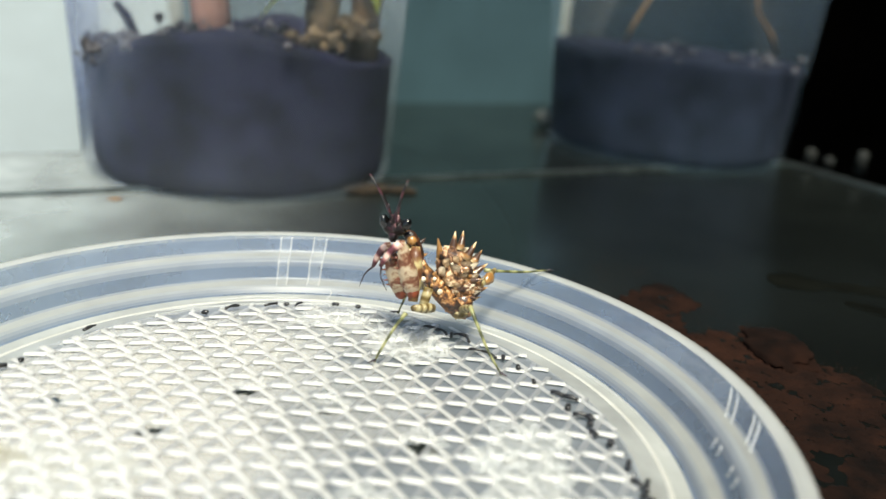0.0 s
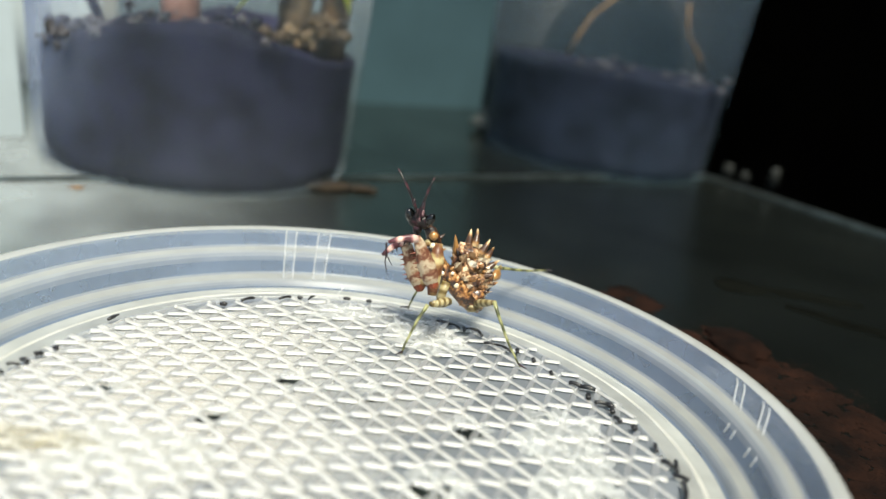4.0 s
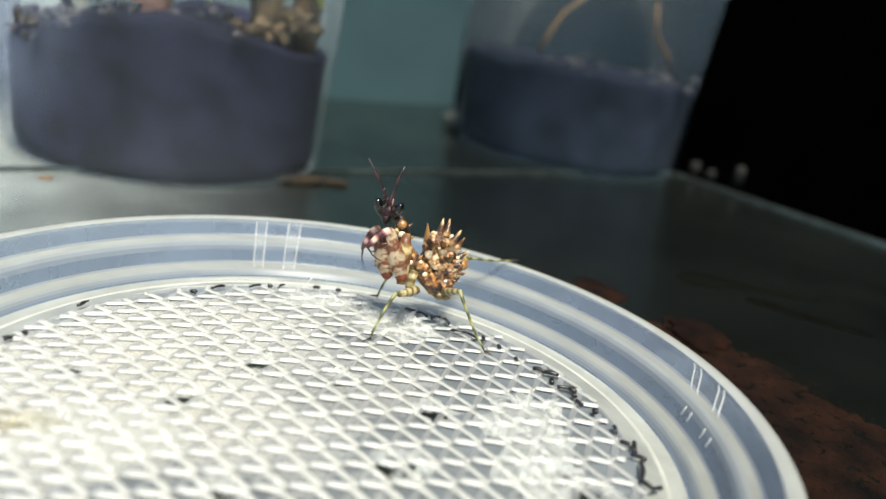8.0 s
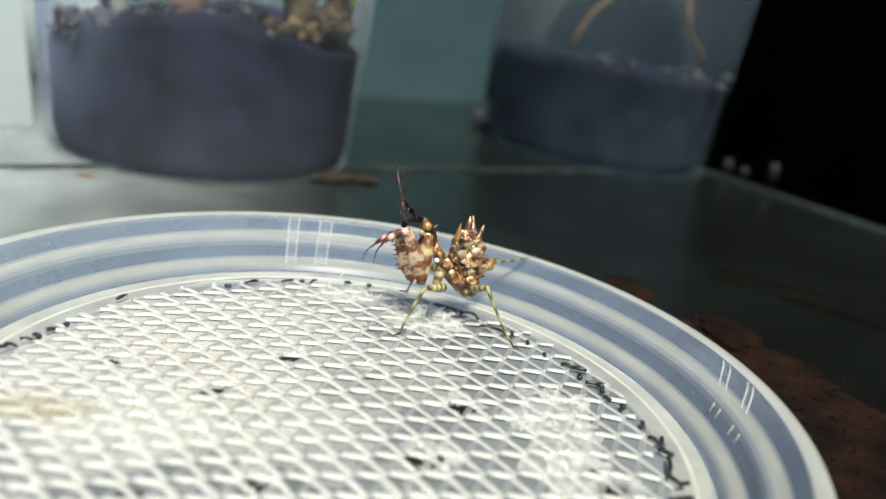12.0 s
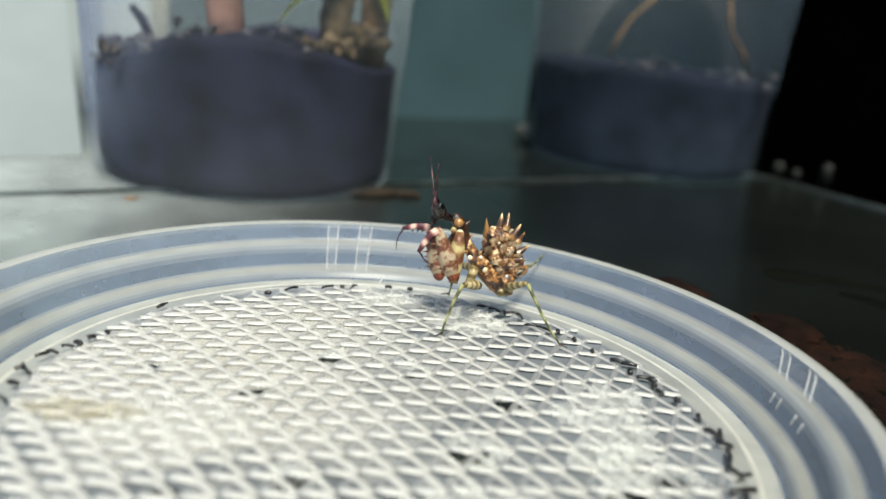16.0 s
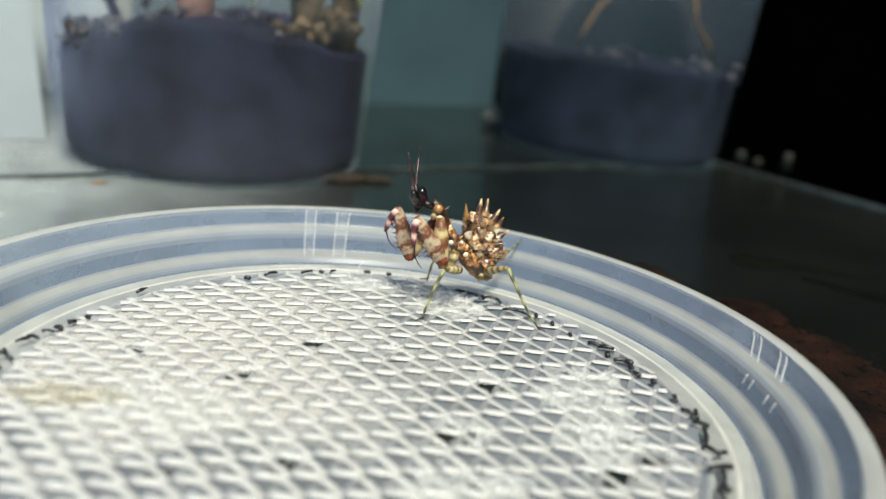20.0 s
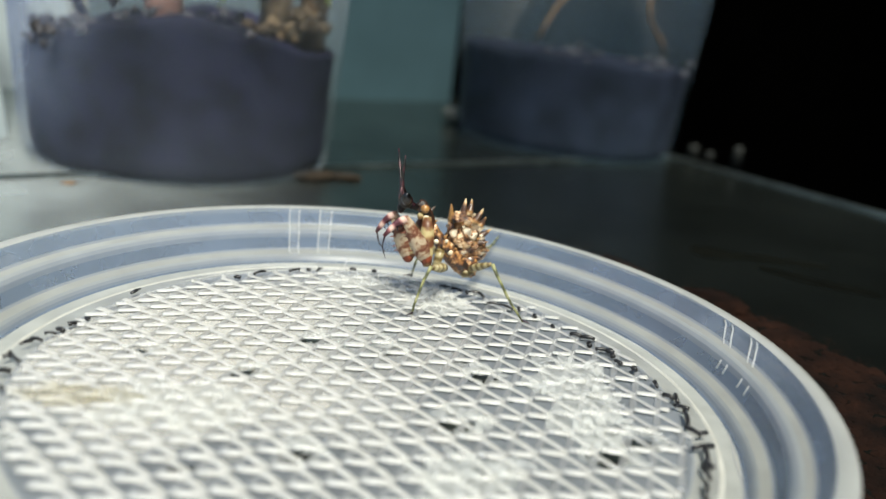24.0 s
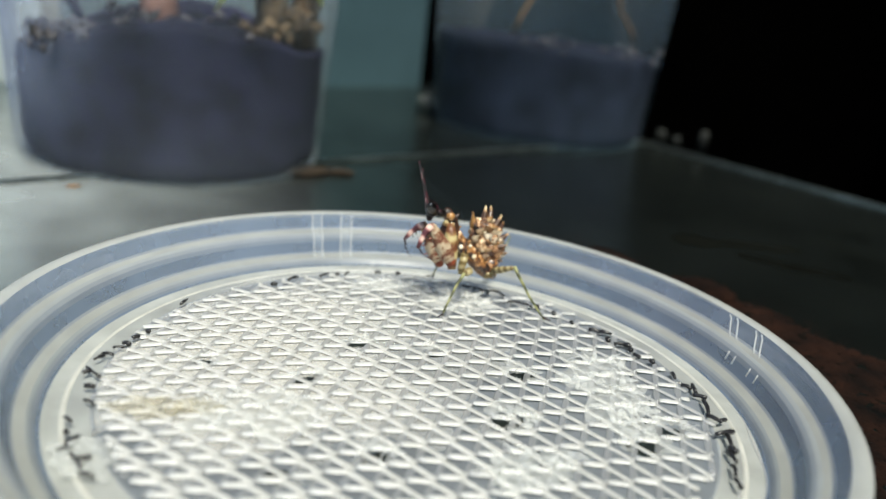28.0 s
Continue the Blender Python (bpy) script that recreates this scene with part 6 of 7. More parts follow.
    walk(M['far_fore_tibia'], [
        (0, pose(-0.01113, 0.00200, 0.01428, 168.5, -27.9, -179.0)),
        (1, pose(-0.01297, 0.00200, 0.01362, 174.1, -33.9, -179.8)),
        (2, pose(-0.01157, 0.00200, 0.01419, 170.6, -22.9, -179.1)),
        (5, pose(-0.01221, 0.00200, 0.01448, 164.8, -68.5, -172.3)),
        (6, pose(-0.01354, 0.00200, 0.01378, 145.1, -77.8, -153.3)),
        (7, pose(-0.01313, 0.00200, 0.01443, 165.6, -43.3, -175.4)),
        (8, pose(-0.01146, 0.00200, 0.01483, 169.8, -24.5, -178.9)),
        (9, pose(-0.01249, 0.00200, 0.01450, 170.1, -44.8, -177.6)),
        (10, pose(-0.01254, 0.00200, 0.01501, 130.5, -82.5, -139.6)),
        (11, pose(-0.01228, 0.00200, 0.01308, 171.7, -52.4, -177.4)),
        (14, pose(-0.01441, 0.00200, 0.01413, 169.8, -70.7, -177.1)),
        (15, pose(-0.01723, 0.00200, 0.01175, 174.7, -39.5, 171.6)),
        (16, pose(-0.01385, 0.00200, 0.01382, 148.6, -82.8, -155.4)),
        (17, pose(-0.01499, 0.00200, 0.01645, -27.2, -85.9, 19.4)),
        (18, pose(-0.01444, 0.00200, 0.01675, -13.5, -73.6, 4.0)),
        (19, pose(-0.01563, 0.00200, 0.01665, 169.3, -29.5, 179.8)),
        (20, pose(-0.01591, 0.00200, 0.01440, 169.2, -22.5, 178.7)),
        (21, pose(-0.01562, 0.00200, 0.01513, 167.8, -30.8, -178.1)),
        (23.5, pose(-0.01324, 0.00200, 0.01314, 170.3, -55.1, -175.8)),
        (24, pose(-0.01431, 0.00200, 0.01359, 170.0, -36.4, -179.4)),
        (25, pose(-0.01350, 0.00200, 0.01437, 174.0, 2.9, 179.1)),
        (26, pose(-0.01457, 0.00200, 0.01392, 172.1, -13.1, 178.4)),
        (27, pose(-0.01372, 0.00200, 0.01418, 166.7, -55.7, -174.7)),
        (28, pose(-0.01379, 0.00200, 0.01301, 170.2, -44.5, -176.3))])
    walk(M['far_fore_tarsus'], [
        (0, pose(-0.01312, 0.00283, 0.01055, -171.9, -31.4, 179.8)),
        (1, pose(-0.01536, 0.00243, 0.01008, 179.2, -35.0, 180.0)),
        (2, pose(-0.01323, 0.00268, 0.01028, -177.8, 22.0, -179.8)),
        (5, pose(-0.01619, 0.00260, 0.01295, -178.7, 4.1, -179.9)),
        (6, pose(-0.01773, 0.00265, 0.01304, -177.5, 7.0, -179.7)),
        (7, pose(-0.01607, 0.00284, 0.01140, -175.2, 34.1, -179.2)),
        (8, pose(-0.01323, 0.00273, 0.01098, -176.7, 14.2, -179.7)),
        (9, pose(-0.01550, 0.00262, 0.01150, -178.2, -2.6, -179.9)),
        (10, pose(-0.01677, 0.00270, 0.01464, -177.8, 16.7, -179.8)),
        (11, pose(-0.01568, 0.00247, 0.01048, 179.7, -26.6, -180.0)),
        (14, pose(-0.01843, 0.00256, 0.01273, -179.2, -35.3, -180.0)),
        (15, pose(-0.01987, 0.00279, 0.00844, -176.0, 24.3, -179.3)),
        (16, pose(-0.01810, 0.00252, 0.01336, -179.8, -14.2, -180.0)),
        (17, pose(-0.01924, 0.00259, 0.01673, -179.2, -7.7, -180.0)),
        (18, pose(-0.01851, 0.00272, 0.01793, -177.7, -5.1, -179.7)),
        (19, pose(-0.01771, 0.00281, 0.01297, -173.7, -8.9, -179.6)),
        (20, pose(-0.01751, 0.00284, 0.01050, -173.4, 33.8, -178.8)),
        (21, pose(-0.01781, 0.00283, 0.01152, -174.7, 27.7, -179.2)),
        (23.5, pose(-0.01677, 0.00246, 0.01071, 179.6, -14.7, 180.0)),
        (24, pose(-0.01683, 0.00272, 0.01018, -177.6, 26.4, -179.8)),
        (25, pose(-0.01327, 0.00245, 0.01010, 179.4, 36.1, -180.0)),
        (26, pose(-0.01552, 0.00262, 0.00977, -178.0, 4.7, -179.9)),
        (27, pose(-0.01726, 0.00266, 0.01182, -178.0, 22.5, -179.8)),
        (28, pose(-0.01680, 0.00254, 0.00999, -179.6, 22.8, -180.0))])
    walk(M['near_mid_femur'], [
        (0, pose(-0.00361, -0.00219, 0.00630, 45.1, -69.0, -0.0)),
        (1, pose(-0.00416, -0.00230, 0.00605, 37.3, -78.6, -0.0)),
        (2, pose(-0.00397, -0.00222, 0.00626, 43.0, -81.6, -0.0)),
        (5, pose(-0.00429, -0.00222, 0.00665, 42.7, -80.4, -0.0)),
        (6, pose(-0.00429, -0.00225, 0.00651, 40.7, -87.8, -0.0)),
        (7, pose(-0.00433, -0.00222, 0.00651, 42.8, -86.6, -0.0)),
        (8, pose(-0.00413, -0.00222, 0.00655, 42.6, -86.7, -0.0)),
        (9, pose(-0.00439, -0.00223, 0.00662, 42.3, -83.9, -0.0)),
        (10, pose(-0.00448, -0.00223, 0.00695, 221.9, -85.8, 180.0)),
        (11, pose(-0.00418, -0.00220, 0.00618, 44.4, -76.8, 0.0)),
        (14, pose(-0.00562, -0.00213, 0.00618, 49.3, -69.5, 0.0)),
        (15, pose(-0.00568, -0.00211, 0.00618, 50.6, -70.9, 0.0)),
        (16, pose(-0.00561, -0.00214, 0.00619, 48.8, -67.6, 0.0)),
        (17, pose(-0.00558, -0.00212, 0.00628, 49.8, -67.4, 0.0)),
        (18, pose(-0.00547, -0.00212, 0.00625, 49.9, -70.6, 0.0)),
        (19, pose(-0.00548, -0.00213, 0.00628, 49.5, -66.8, 0.0)),
        (20, pose(-0.00545, -0.00213, 0.00629, 49.3, -66.4, 0.0)),
        (21, pose(-0.00536, -0.00216, 0.00633, 47.2, -69.6, 0.0)),
        (23.5, pose(-0.00548, -0.00214, 0.00608, 48.4, -71.1, 0.0)),
        (24, pose(-0.00552, -0.00214, 0.00603, 48.3, -69.6, 0.0)),
        (25, pose(-0.00555, -0.00212, 0.00587, 50.1, -67.0, 0.0)),
        (26, pose(-0.00548, -0.00209, 0.00588, 52.2, -61.2, 0.0)),
        (27, pose(-0.00544, -0.00205, 0.00613, 55.5, -70.2, 0.0)),
        (28, pose(-0.00546, -0.00202, 0.00588, 58.4, -62.6, 0.0))])
    walk(M['near_mid_tibia'], [
        (0, pose(-0.00754, -0.00626, 0.00702, -160.9, -30.7, 180.0)),
        (1, pose(-0.00875, -0.00581, 0.00743, -157.7, -21.5, 180.0)),
        (2, pose(-0.00787, -0.00591, 0.00706, -158.4, -28.5, 180.0)),
        (5, pose(-0.00833, -0.00600, 0.00733, -159.1, -24.6, 180.0)),
        (6, pose(-0.00839, -0.00574, 0.00724, -157.2, -24.5, 180.0)),
        (7, pose(-0.00820, -0.00580, 0.00718, -157.6, -26.0, 180.0)),
        (8, pose(-0.00805, -0.00585, 0.00713, -157.9, -27.1, 180.0)),
        (9, pose(-0.00840, -0.00589, 0.00732, -158.3, -24.2, 180.0)),
        (10, pose(-0.00840, -0.00572, 0.00724, -157.0, -24.5, 180.0)),
        (11, pose(-0.00793, -0.00597, 0.00713, -158.9, -27.9, 180.0)),
        (14, pose(-0.00869, -0.00595, 0.00747, -158.7, -21.8, 180.0)),
        (15, pose(-0.00861, -0.00592, 0.00742, -158.5, -22.5, 180.0)),
        (16, pose(-0.00873, -0.00599, 0.00750, -159.0, -21.5, 180.0)),
        (17, pose(-0.00863, -0.00603, 0.00748, -159.3, -22.2, 180.0)),
        (18, pose(-0.00852, -0.00597, 0.00741, -158.9, -23.1, 180.0)),
        (19, pose(-0.00858, -0.00605, 0.00746, -159.4, -22.6, 180.0)),
        (20, pose(-0.00856, -0.00606, 0.00746, -159.5, -22.7, 180.0)),
        (21, pose(-0.00872, -0.00603, 0.00751, -159.3, -21.5, 180.0)),
        (23.5, pose(-0.00863, -0.00590, 0.00742, -158.4, -22.4, 180.0)),
        (24, pose(-0.00865, -0.00591, 0.00743, -158.4, -22.1, 180.0)),
        (25, pose(-0.00845, -0.00591, 0.00735, -158.4, -23.8, 180.0)),
        (26, pose(-0.00817, -0.00603, 0.00727, -159.3, -25.9, 180.0)),
        (27, pose(-0.00795, -0.00596, 0.00713, -158.8, -27.8, 180.0)),
        (28, pose(-0.00765, -0.00601, 0.00698, -159.2, -30.2, 180.0))])
    walk(M['near_hind_femur'], [
        (0, pose(0.00066, -0.00179, 0.00623, 59.7, 24.7, 0.0)),
        (1, pose(0.00036, -0.00186, 0.00600, 55.6, 38.9, 0.0)),
        (2, pose(0.00038, -0.00185, 0.00625, 56.4, 40.3, 0.0)),
        (5, pose(0.00007, -0.00185, 0.00664, 56.0, 46.3, 0.0)),
        (6, pose(0.00011, -0.00183, 0.00651, 57.4, 45.1, 0.0)),
        (7, pose(0.00004, -0.00187, 0.00653, 55.4, 50.5, 0.0)),
        (8, pose(0.00022, -0.00181, 0.00654, 58.6, 42.0, 0.0)),
        (9, pose(-0.00001, -0.00186, 0.00662, 55.7, 50.8, 0.0)),
        (10, pose(-0.00014, -0.00176, 0.00696, 61.3, 56.8, 0.0)),
        (11, pose(0.00014, -0.00185, 0.00616, 56.2, 39.3, 0.0)),
        (14, pose(-0.00133, -0.00193, 0.00621, 52.0, 50.0, 0.0)),
        (15, pose(-0.00139, -0.00196, 0.00623, 50.8, 48.8, 0.0)),
        (16, pose(-0.00129, -0.00197, 0.00623, 50.4, 49.6, 0.0)),
        (17, pose(-0.00129, -0.00195, 0.00632, 51.3, 49.8, 0.0)),
        (18, pose(-0.00117, -0.00197, 0.00631, 50.4, 48.6, 0.0)),
        (19, pose(-0.00118, -0.00196, 0.00632, 50.8, 50.0, 0.0)),
        (20, pose(-0.00114, -0.00197, 0.00633, 50.4, 49.4, 0.0)),
        (21, pose(-0.00102, -0.00196, 0.00637, 50.7, 49.1, 0.0)),
        (23.5, pose(-0.00114, -0.00200, 0.00616, 49.1, 47.6, 0.0)),
        (24, pose(-0.00118, -0.00199, 0.00610, 49.4, 47.9, 0.0)),
        (25, pose(-0.00124, -0.00200, 0.00594, 49.2, 48.9, 0.0)),
        (26, pose(-0.00117, -0.00201, 0.00596, 48.4, 51.9, 0.0)),
        (27, pose(-0.00118, -0.00199, 0.00622, 49.3, 50.8, 0.0)),
        (28, pose(-0.00122, -0.00200, 0.00599, 49.0, 51.1, 0.0))])
    walk(M['near_hind_tibia'], [
        (0, pose(0.00163, -0.00595, 0.00857, -155.4, 30.7, 180.0)),
        (1, pose(0.00191, -0.00577, 0.00863, -154.4, 29.1, 180.0)),
        (2, pose(0.00198, -0.00582, 0.00869, -154.7, 28.5, 180.0)),
        (5, pose(0.00199, -0.00591, 0.00875, -155.2, 28.3, 180.0)),
        (6, pose(0.00186, -0.00586, 0.00865, -154.9, 29.3, 180.0)),
        (7, pose(0.00205, -0.00580, 0.00872, -154.5, 28.1, 180.0)),
        (8, pose(0.00181, -0.00589, 0.00864, -155.1, 29.5, 180.0)),
        (9, pose(0.00201, -0.00583, 0.00872, -154.7, 28.3, 180.0)),
        (10, pose(0.00164, -0.00585, 0.00851, -154.8, 30.8, 180.0)),
        (11, pose(0.00174, -0.00586, 0.00858, -154.9, 30.1, 180.0)),
        (14, pose(0.00109, -0.00600, 0.00825, -155.7, 34.4, 180.0)),
        (15, pose(0.00115, -0.00605, 0.00832, -156.0, 33.9, 180.0)),
        (16, pose(0.00126, -0.00601, 0.00837, -155.8, 33.2, 180.0)),
        (17, pose(0.00123, -0.00603, 0.00836, -155.9, 33.4, 180.0)),
        (18, pose(0.00138, -0.00603, 0.00846, -155.9, 32.3, 180.0)),
        (19, pose(0.00135, -0.00601, 0.00842, -155.8, 32.6, 180.0)),
        (20, pose(0.00141, -0.00602, 0.00847, -155.8, 32.1, 180.0)),
        (21, pose(0.00149, -0.00601, 0.00851, -155.8, 31.6, 180.0)),
        (23.5, pose(0.00144, -0.00601, 0.00848, -155.8, 31.9, 180.0)),
        (24, pose(0.00136, -0.00599, 0.00842, -155.7, 32.5, 180.0)),
        (25, pose(0.00129, -0.00593, 0.00834, -155.3, 33.1, 180.0)),
        (26, pose(0.00145, -0.00586, 0.00840, -154.9, 32.1, 180.0)),
        (27, pose(0.00145, -0.00596, 0.00846, -155.5, 31.9, 180.0)),
        (28, pose(0.00136, -0.00589, 0.00837, -155.1, 32.7, 180.0))])
    walk(M['far_mid_femur'], [
        (0, pose(-0.00370, 0.00203, 0.00787, 127.4, -67.8, 180.0)),
        (1, pose(-0.00400, 0.00200, 0.00762, 126.1, -68.7, 180.0)),
        (2, pose(-0.00398, 0.00201, 0.00787, 126.5, -67.1, 180.0)),
        (5, pose(-0.00429, 0.00200, 0.00825, 126.1, -63.9, 180.0)),
        (6, pose(-0.00423, 0.00200, 0.00814, 126.1, -64.8, 180.0)),
        (7, pose(-0.00432, 0.00199, 0.00814, 125.8, -64.5, 180.0)),
        (8, pose(-0.00412, 0.00201, 0.00817, 126.5, -64.9, 180.0)),
        (9, pose(-0.00437, 0.00199, 0.00823, 125.8, -63.8, 180.0)),
        (10, pose(-0.00445, 0.00200, 0.00860, 126.2, -61.3, 180.0)),
        (11, pose(-0.00421, 0.00199, 0.00778, 125.7, -67.1, 180.0)),
        (14, pose(-0.00567, 0.00190, 0.00782, 121.0, -62.2, 180.0)),
        (15, pose(-0.00574, 0.00189, 0.00782, 120.7, -61.8, 180.0)),
        (16, pose(-0.00565, 0.00190, 0.00782, 121.0, -62.2, 180.0)),
        (17, pose(-0.00564, 0.00190, 0.00791, 121.2, -61.6, 180.0)),
        (18, pose(-0.00553, 0.00191, 0.00789, 121.5, -62.1, 180.0)),
        (19, pose(-0.00554, 0.00191, 0.00790, 121.5, -62.0, 180.0)),
        (20, pose(-0.00551, 0.00191, 0.00791, 121.7, -62.1, 180.0)),
        (21, pose(-0.00539, 0.00192, 0.00795, 122.1, -62.3, 180.0)),
        (23.5, pose(-0.00552, 0.00190, 0.00772, 121.3, -63.4, 180.0)),
        (24, pose(-0.00556, 0.00190, 0.00766, 121.1, -63.7, 180.0)),
        (25, pose(-0.00561, 0.00189, 0.00751, 120.6, -64.6, 180.0)),
        (26, pose(-0.00557, 0.00189, 0.00752, 120.8, -64.7, 180.0)),
        (27, pose(-0.00556, 0.00190, 0.00779, 121.3, -62.7, 180.0)),
        (28, pose(-0.00560, 0.00189, 0.00756, 120.7, -64.3, 180.0))])
    walk(M['far_mid_tibia'], [
        (0, pose(-0.00690, 0.00654, 0.00648, 159.7, -19.3, 180.0)),
        (1, pose(-0.00703, 0.00647, 0.00650, 159.1, -18.2, 180.0)),
        (2, pose(-0.00706, 0.00652, 0.00653, 159.5, -17.9, 180.0)),
        (5, pose(-0.00729, 0.00657, 0.00662, 160.0, -15.8, 180.0)),
        (6, pose(-0.00724, 0.00655, 0.00660, 159.8, -16.2, 180.0)),
        (7, pose(-0.00729, 0.00655, 0.00661, 159.8, -15.8, 180.0)),
        (8, pose(-0.00718, 0.00657, 0.00659, 160.0, -16.7, 180.0)),
        (9, pose(-0.00733, 0.00656, 0.00663, 159.9, -15.4, 180.0)),
        (10, pose(-0.00742, 0.00663, 0.00668, 160.5, -14.5, 180.0)),
        (11, pose(-0.00718, 0.00649, 0.00656, 159.3, -16.8, 180.0)),
        (14, pose(-0.00808, 0.00642, 0.00673, 158.7, -8.9, 180.0)),
        (15, pose(-0.00812, 0.00642, 0.00674, 158.7, -8.5, 180.0)),
        (16, pose(-0.00806, 0.00642, 0.00673, 158.7, -9.0, 180.0)),
        (17, pose(-0.00807, 0.00644, 0.00674, 158.9, -9.0, 180.0)),
        (18, pose(-0.00800, 0.00644, 0.00673, 158.8, -9.6, 180.0)),
        (19, pose(-0.00800, 0.00644, 0.00673, 158.9, -9.5, 180.0)),
        (20, pose(-0.00798, 0.00644, 0.00673, 158.9, -9.7, 180.0)),
        (21, pose(-0.00791, 0.00646, 0.00672, 159.0, -10.3, 180.0)),
        (23.5, pose(-0.00798, 0.00640, 0.00671, 158.5, -9.8, 180.0)),
        (24, pose(-0.00799, 0.00639, 0.00671, 158.4, -9.6, 180.0)),
        (25, pose(-0.00802, 0.00635, 0.00670, 158.1, -9.4, 180.0)),
        (26, pose(-0.00799, 0.00636, 0.00670, 158.2, -9.7, 180.0)),
        (27, pose(-0.00801, 0.00642, 0.00672, 158.7, -9.5, 180.0)),
        (28, pose(-0.00801, 0.00636, 0.00670, 158.2, -9.5, 180.0))])
    walk(M['far_hind_femur'], [
        (0, pose(0.00161, 0.00193, 0.00681, -50.4, 59.6, 0.0)),
        (1, pose(0.00130, 0.00196, 0.00655, -49.7, 59.4, 0.0)),
        (2, pose(0.00132, 0.00195, 0.00681, -50.0, 60.1, 0.0)),
        (5, pose(0.00101, 0.00196, 0.00720, -49.8, 61.8, 0.0)),
        (6, pose(0.00107, 0.00196, 0.00708, -49.8, 61.4, 0.0)),
        (7, pose(0.00098, 0.00196, 0.00708, -49.7, 61.5, 0.0)),
        (8, pose(0.00118, 0.00195, 0.00712, -50.0, 61.3, 0.0)),
        (9, pose(0.00093, 0.00196, 0.00717, -49.7, 61.9, 0.0)),
        (10, pose(0.00084, 0.00195, 0.00756, -49.8, 63.1, 0.0)),
        (11, pose(0.00109, 0.00197, 0.00672, -49.5, 60.3, 0.0)),
        (14, pose(-0.00033, 0.00213, 0.00674, 123.4, 86.7, 180.0)),
        (15, pose(-0.00040, 0.00213, 0.00674, 123.5, 86.7, 180.0)),
        (16, pose(-0.00031, 0.00213, 0.00674, 123.3, 86.7, 180.0)),
        (17, pose(-0.00030, 0.00213, 0.00684, 123.3, 86.4, 180.0)),
        (18, pose(-0.00020, 0.00212, 0.00681, 123.1, 86.4, 180.0)),
        (19, pose(-0.00020, 0.00212, 0.00683, 123.2, 86.4, 180.0)),
        (20, pose(-0.00017, 0.00212, 0.00684, 123.1, 86.3, 180.0)),
        (21, pose(-0.00005, 0.00211, 0.00688, 122.9, 86.1, 180.0)),
        (23.5, pose(-0.00019, 0.00212, 0.00664, 123.1, 87.1, 180.0)),
        (24, pose(-0.00022, 0.00212, 0.00658, 123.2, 87.3, 180.0)),
        (25, pose(-0.00028, 0.00212, 0.00643, 123.3, 87.9, 180.0)),
        (26, pose(-0.00024, 0.00212, 0.00644, 123.2, 87.8, 180.0)),
        (27, pose(-0.00023, 0.00212, 0.00671, 123.2, 86.8, 180.0)),
        (28, pose(-0.00027, 0.00212, 0.00648, 123.2, 87.7, 180.0))])
    walk(M['far_hind_tibia'], [
        (0, pose(0.00429, 0.00707, 0.00957, 150.9, 82.3, 180.0)),
        (1, pose(0.00420, 0.00717, 0.00933, 151.4, 83.6, 180.0)),
        (2, pose(0.00423, 0.00718, 0.00954, 151.4, 82.5, 180.0)),
        (5, pose(0.00420, 0.00730, 0.00981, 152.1, 81.1, 180.0)),
        (6, pose(0.00420, 0.00727, 0.00973, 151.9, 81.6, 180.0)),
        (7, pose(0.00418, 0.00730, 0.00972, 152.1, 81.6, 180.0)),
        (8, pose(0.00423, 0.00724, 0.00977, 151.8, 81.3, 180.0)),
        (9, pose(0.00418, 0.00732, 0.00979, 152.2, 81.3, 180.0)),
        (10, pose(0.00421, 0.00737, 0.01008, 152.4, 79.8, 180.0)),
        (11, pose(0.00417, 0.00725, 0.00944, 151.8, 83.0, 180.0)),
        (14, pose(0.00242, 0.00571, 0.00643, 298.4, 88.4, 0.0)),
        (15, pose(0.00236, 0.00574, 0.00643, 298.7, 88.4, 0.0)),
        (16, pose(0.00243, 0.00571, 0.00643, 298.3, 88.4, 0.0)),
        (17, pose(0.00244, 0.00570, 0.00653, 298.2, 89.3, 0.0)),
        (18, pose(0.00252, 0.00565, 0.00651, 297.8, 89.1, 0.0)),
        (19, pose(0.00252, 0.00566, 0.00652, 297.8, 89.2, 0.0)),
        (20, pose(0.00255, 0.00564, 0.00653, 297.7, 89.3, 0.0)),
        (21, pose(0.00265, 0.00559, 0.00657, 297.2, 89.7, 0.0)),
        (23.5, pose(0.00253, 0.00565, 0.00633, 297.8, 87.4, 0.0)),
        (24, pose(0.00250, 0.00567, 0.00627, 297.9, 86.8, 0.0)),
        (25, pose(0.00246, 0.00570, 0.00612, 298.2, 85.3, 0.0)),
        (26, pose(0.00249, 0.00568, 0.00613, 298.1, 85.5, 0.0)),
        (27, pose(0.00250, 0.00567, 0.00640, 297.9, 88.1, 0.0)),
        (28, pose(0.00247, 0.00569, 0.00617, 298.2, 85.8, 0.0))])
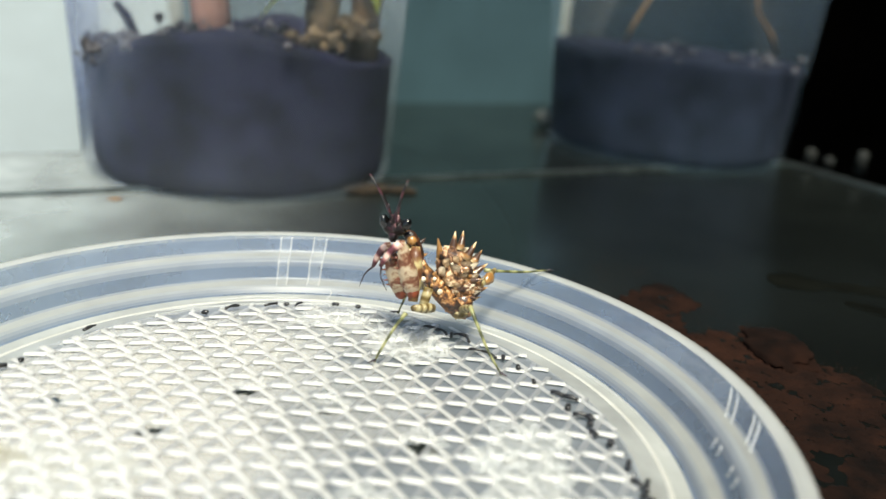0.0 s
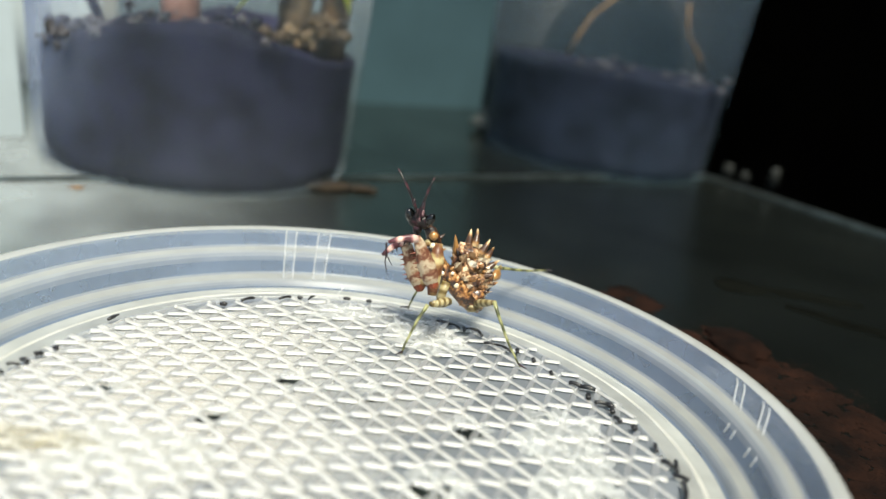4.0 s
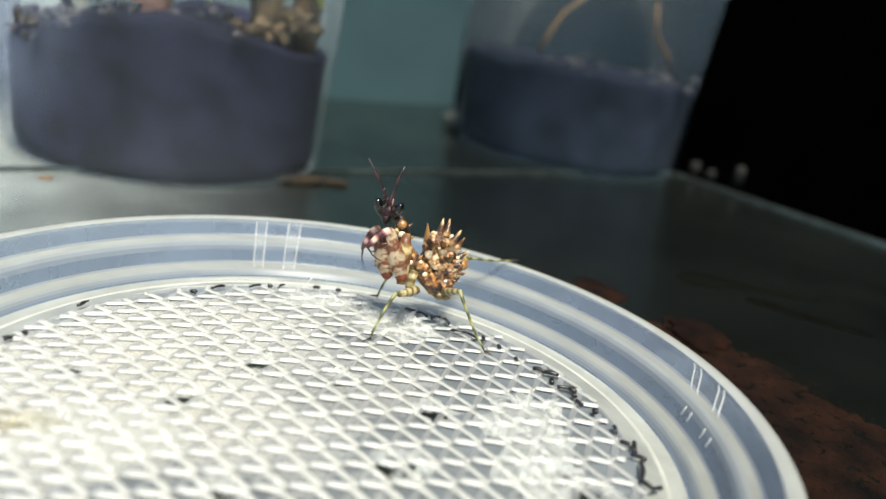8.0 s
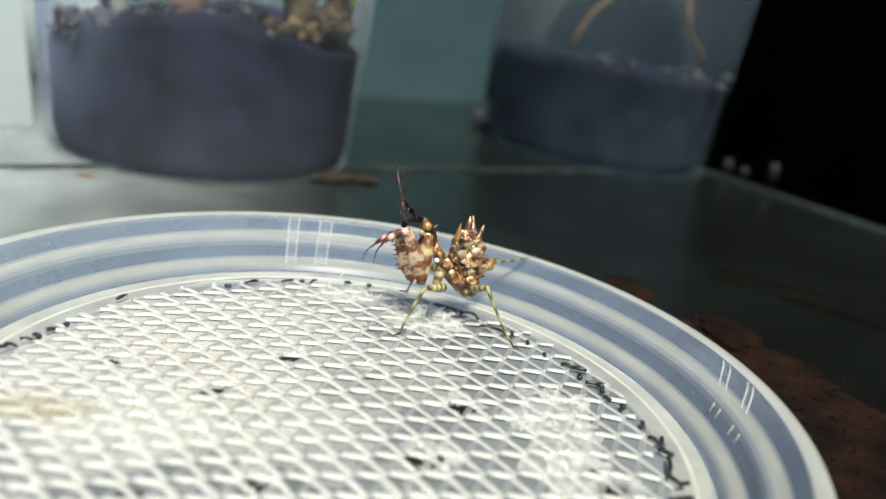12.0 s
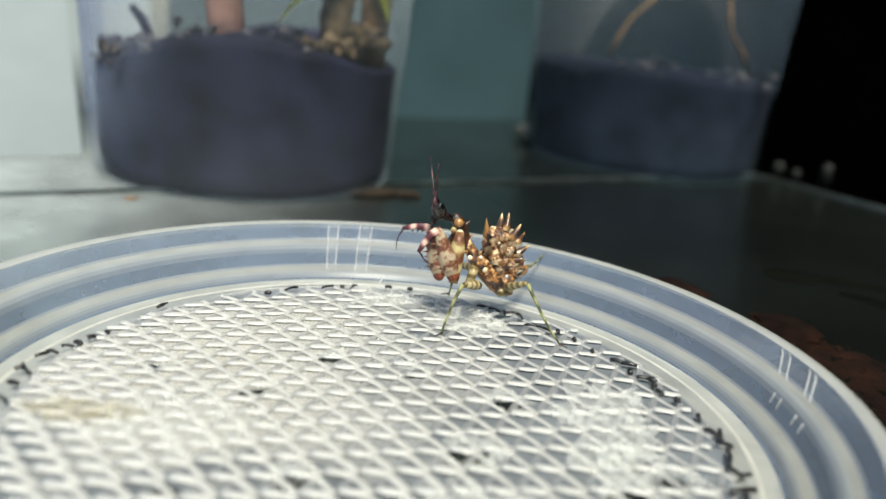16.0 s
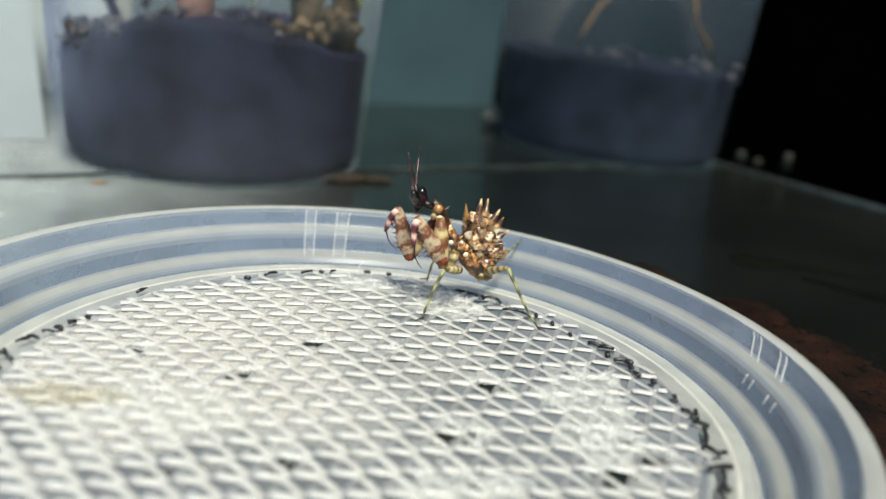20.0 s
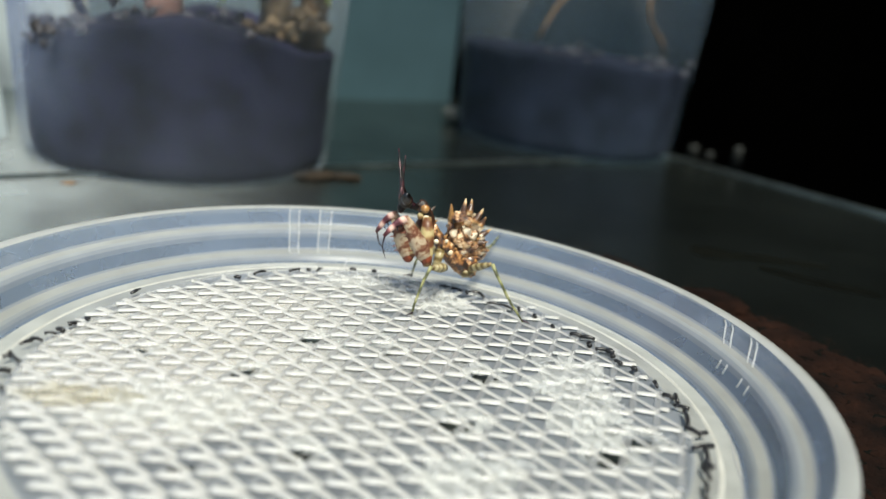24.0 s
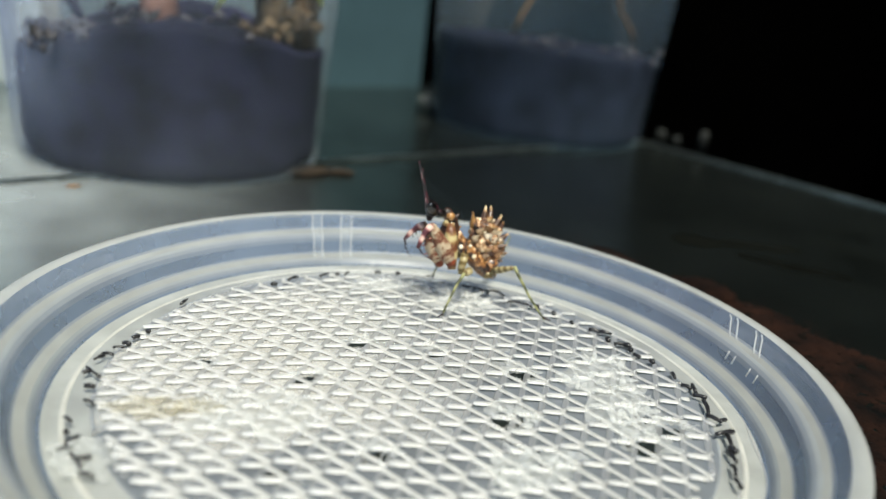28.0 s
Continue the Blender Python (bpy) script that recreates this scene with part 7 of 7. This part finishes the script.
    walk(M['far_hind_tarsus'], [
        (0, pose(0.01520, 0.01320, 0.00810, 159.0, 85.6, 180.0)),
        (1, pose(0.01520, 0.01320, 0.00810, 159.0, 85.6, 180.0)),
        (2, pose(0.01520, 0.01320, 0.00810, 159.0, 85.6, 180.0)),
        (5, pose(0.01520, 0.01320, 0.00810, 159.0, 85.6, 180.0)),
        (6, pose(0.01520, 0.01320, 0.00810, 159.0, 85.6, 180.0)),
        (7, pose(0.01520, 0.01320, 0.00810, 159.0, 85.6, 180.0)),
        (8, pose(0.01520, 0.01320, 0.00810, 159.0, 85.6, 180.0)),
        (9, pose(0.01520, 0.01320, 0.00810, 159.0, 85.6, 180.0)),
        (10, pose(0.01520, 0.01320, 0.00810, 159.0, 85.6, 180.0)),
        (11, pose(0.01520, 0.01320, 0.00810, 159.0, 85.6, 180.0)),
        (14, pose(0.00840, 0.01680, 0.00660, -13.3, 45.0, 0.0)),
        (15, pose(0.00840, 0.01680, 0.00660, -13.3, 45.0, 0.0)),
        (16, pose(0.00840, 0.01680, 0.00660, -13.3, 45.0, 0.0)),
        (17, pose(0.00840, 0.01680, 0.00660, -13.3, 45.0, 0.0)),
        (18, pose(0.00840, 0.01680, 0.00660, -13.3, 45.0, 0.0)),
        (19, pose(0.00840, 0.01680, 0.00660, -13.3, 45.0, 0.0)),
        (20, pose(0.00840, 0.01680, 0.00660, -13.3, 45.0, 0.0)),
        (21, pose(0.00840, 0.01680, 0.00660, -13.3, 45.0, 0.0)),
        (23.5, pose(0.00840, 0.01680, 0.00660, -13.3, 45.0, 0.0)),
        (24, pose(0.00840, 0.01680, 0.00660, -13.3, 45.0, 0.0)),
        (25, pose(0.00840, 0.01680, 0.00660, -13.3, 45.0, 0.0)),
        (26, pose(0.00840, 0.01680, 0.00660, -13.3, 45.0, 0.0)),
        (27, pose(0.00840, 0.01680, 0.00660, -13.3, 45.0, 0.0)),
        (28, pose(0.00840, 0.01680, 0.00660, -13.3, 45.0, 0.0))])



motions()
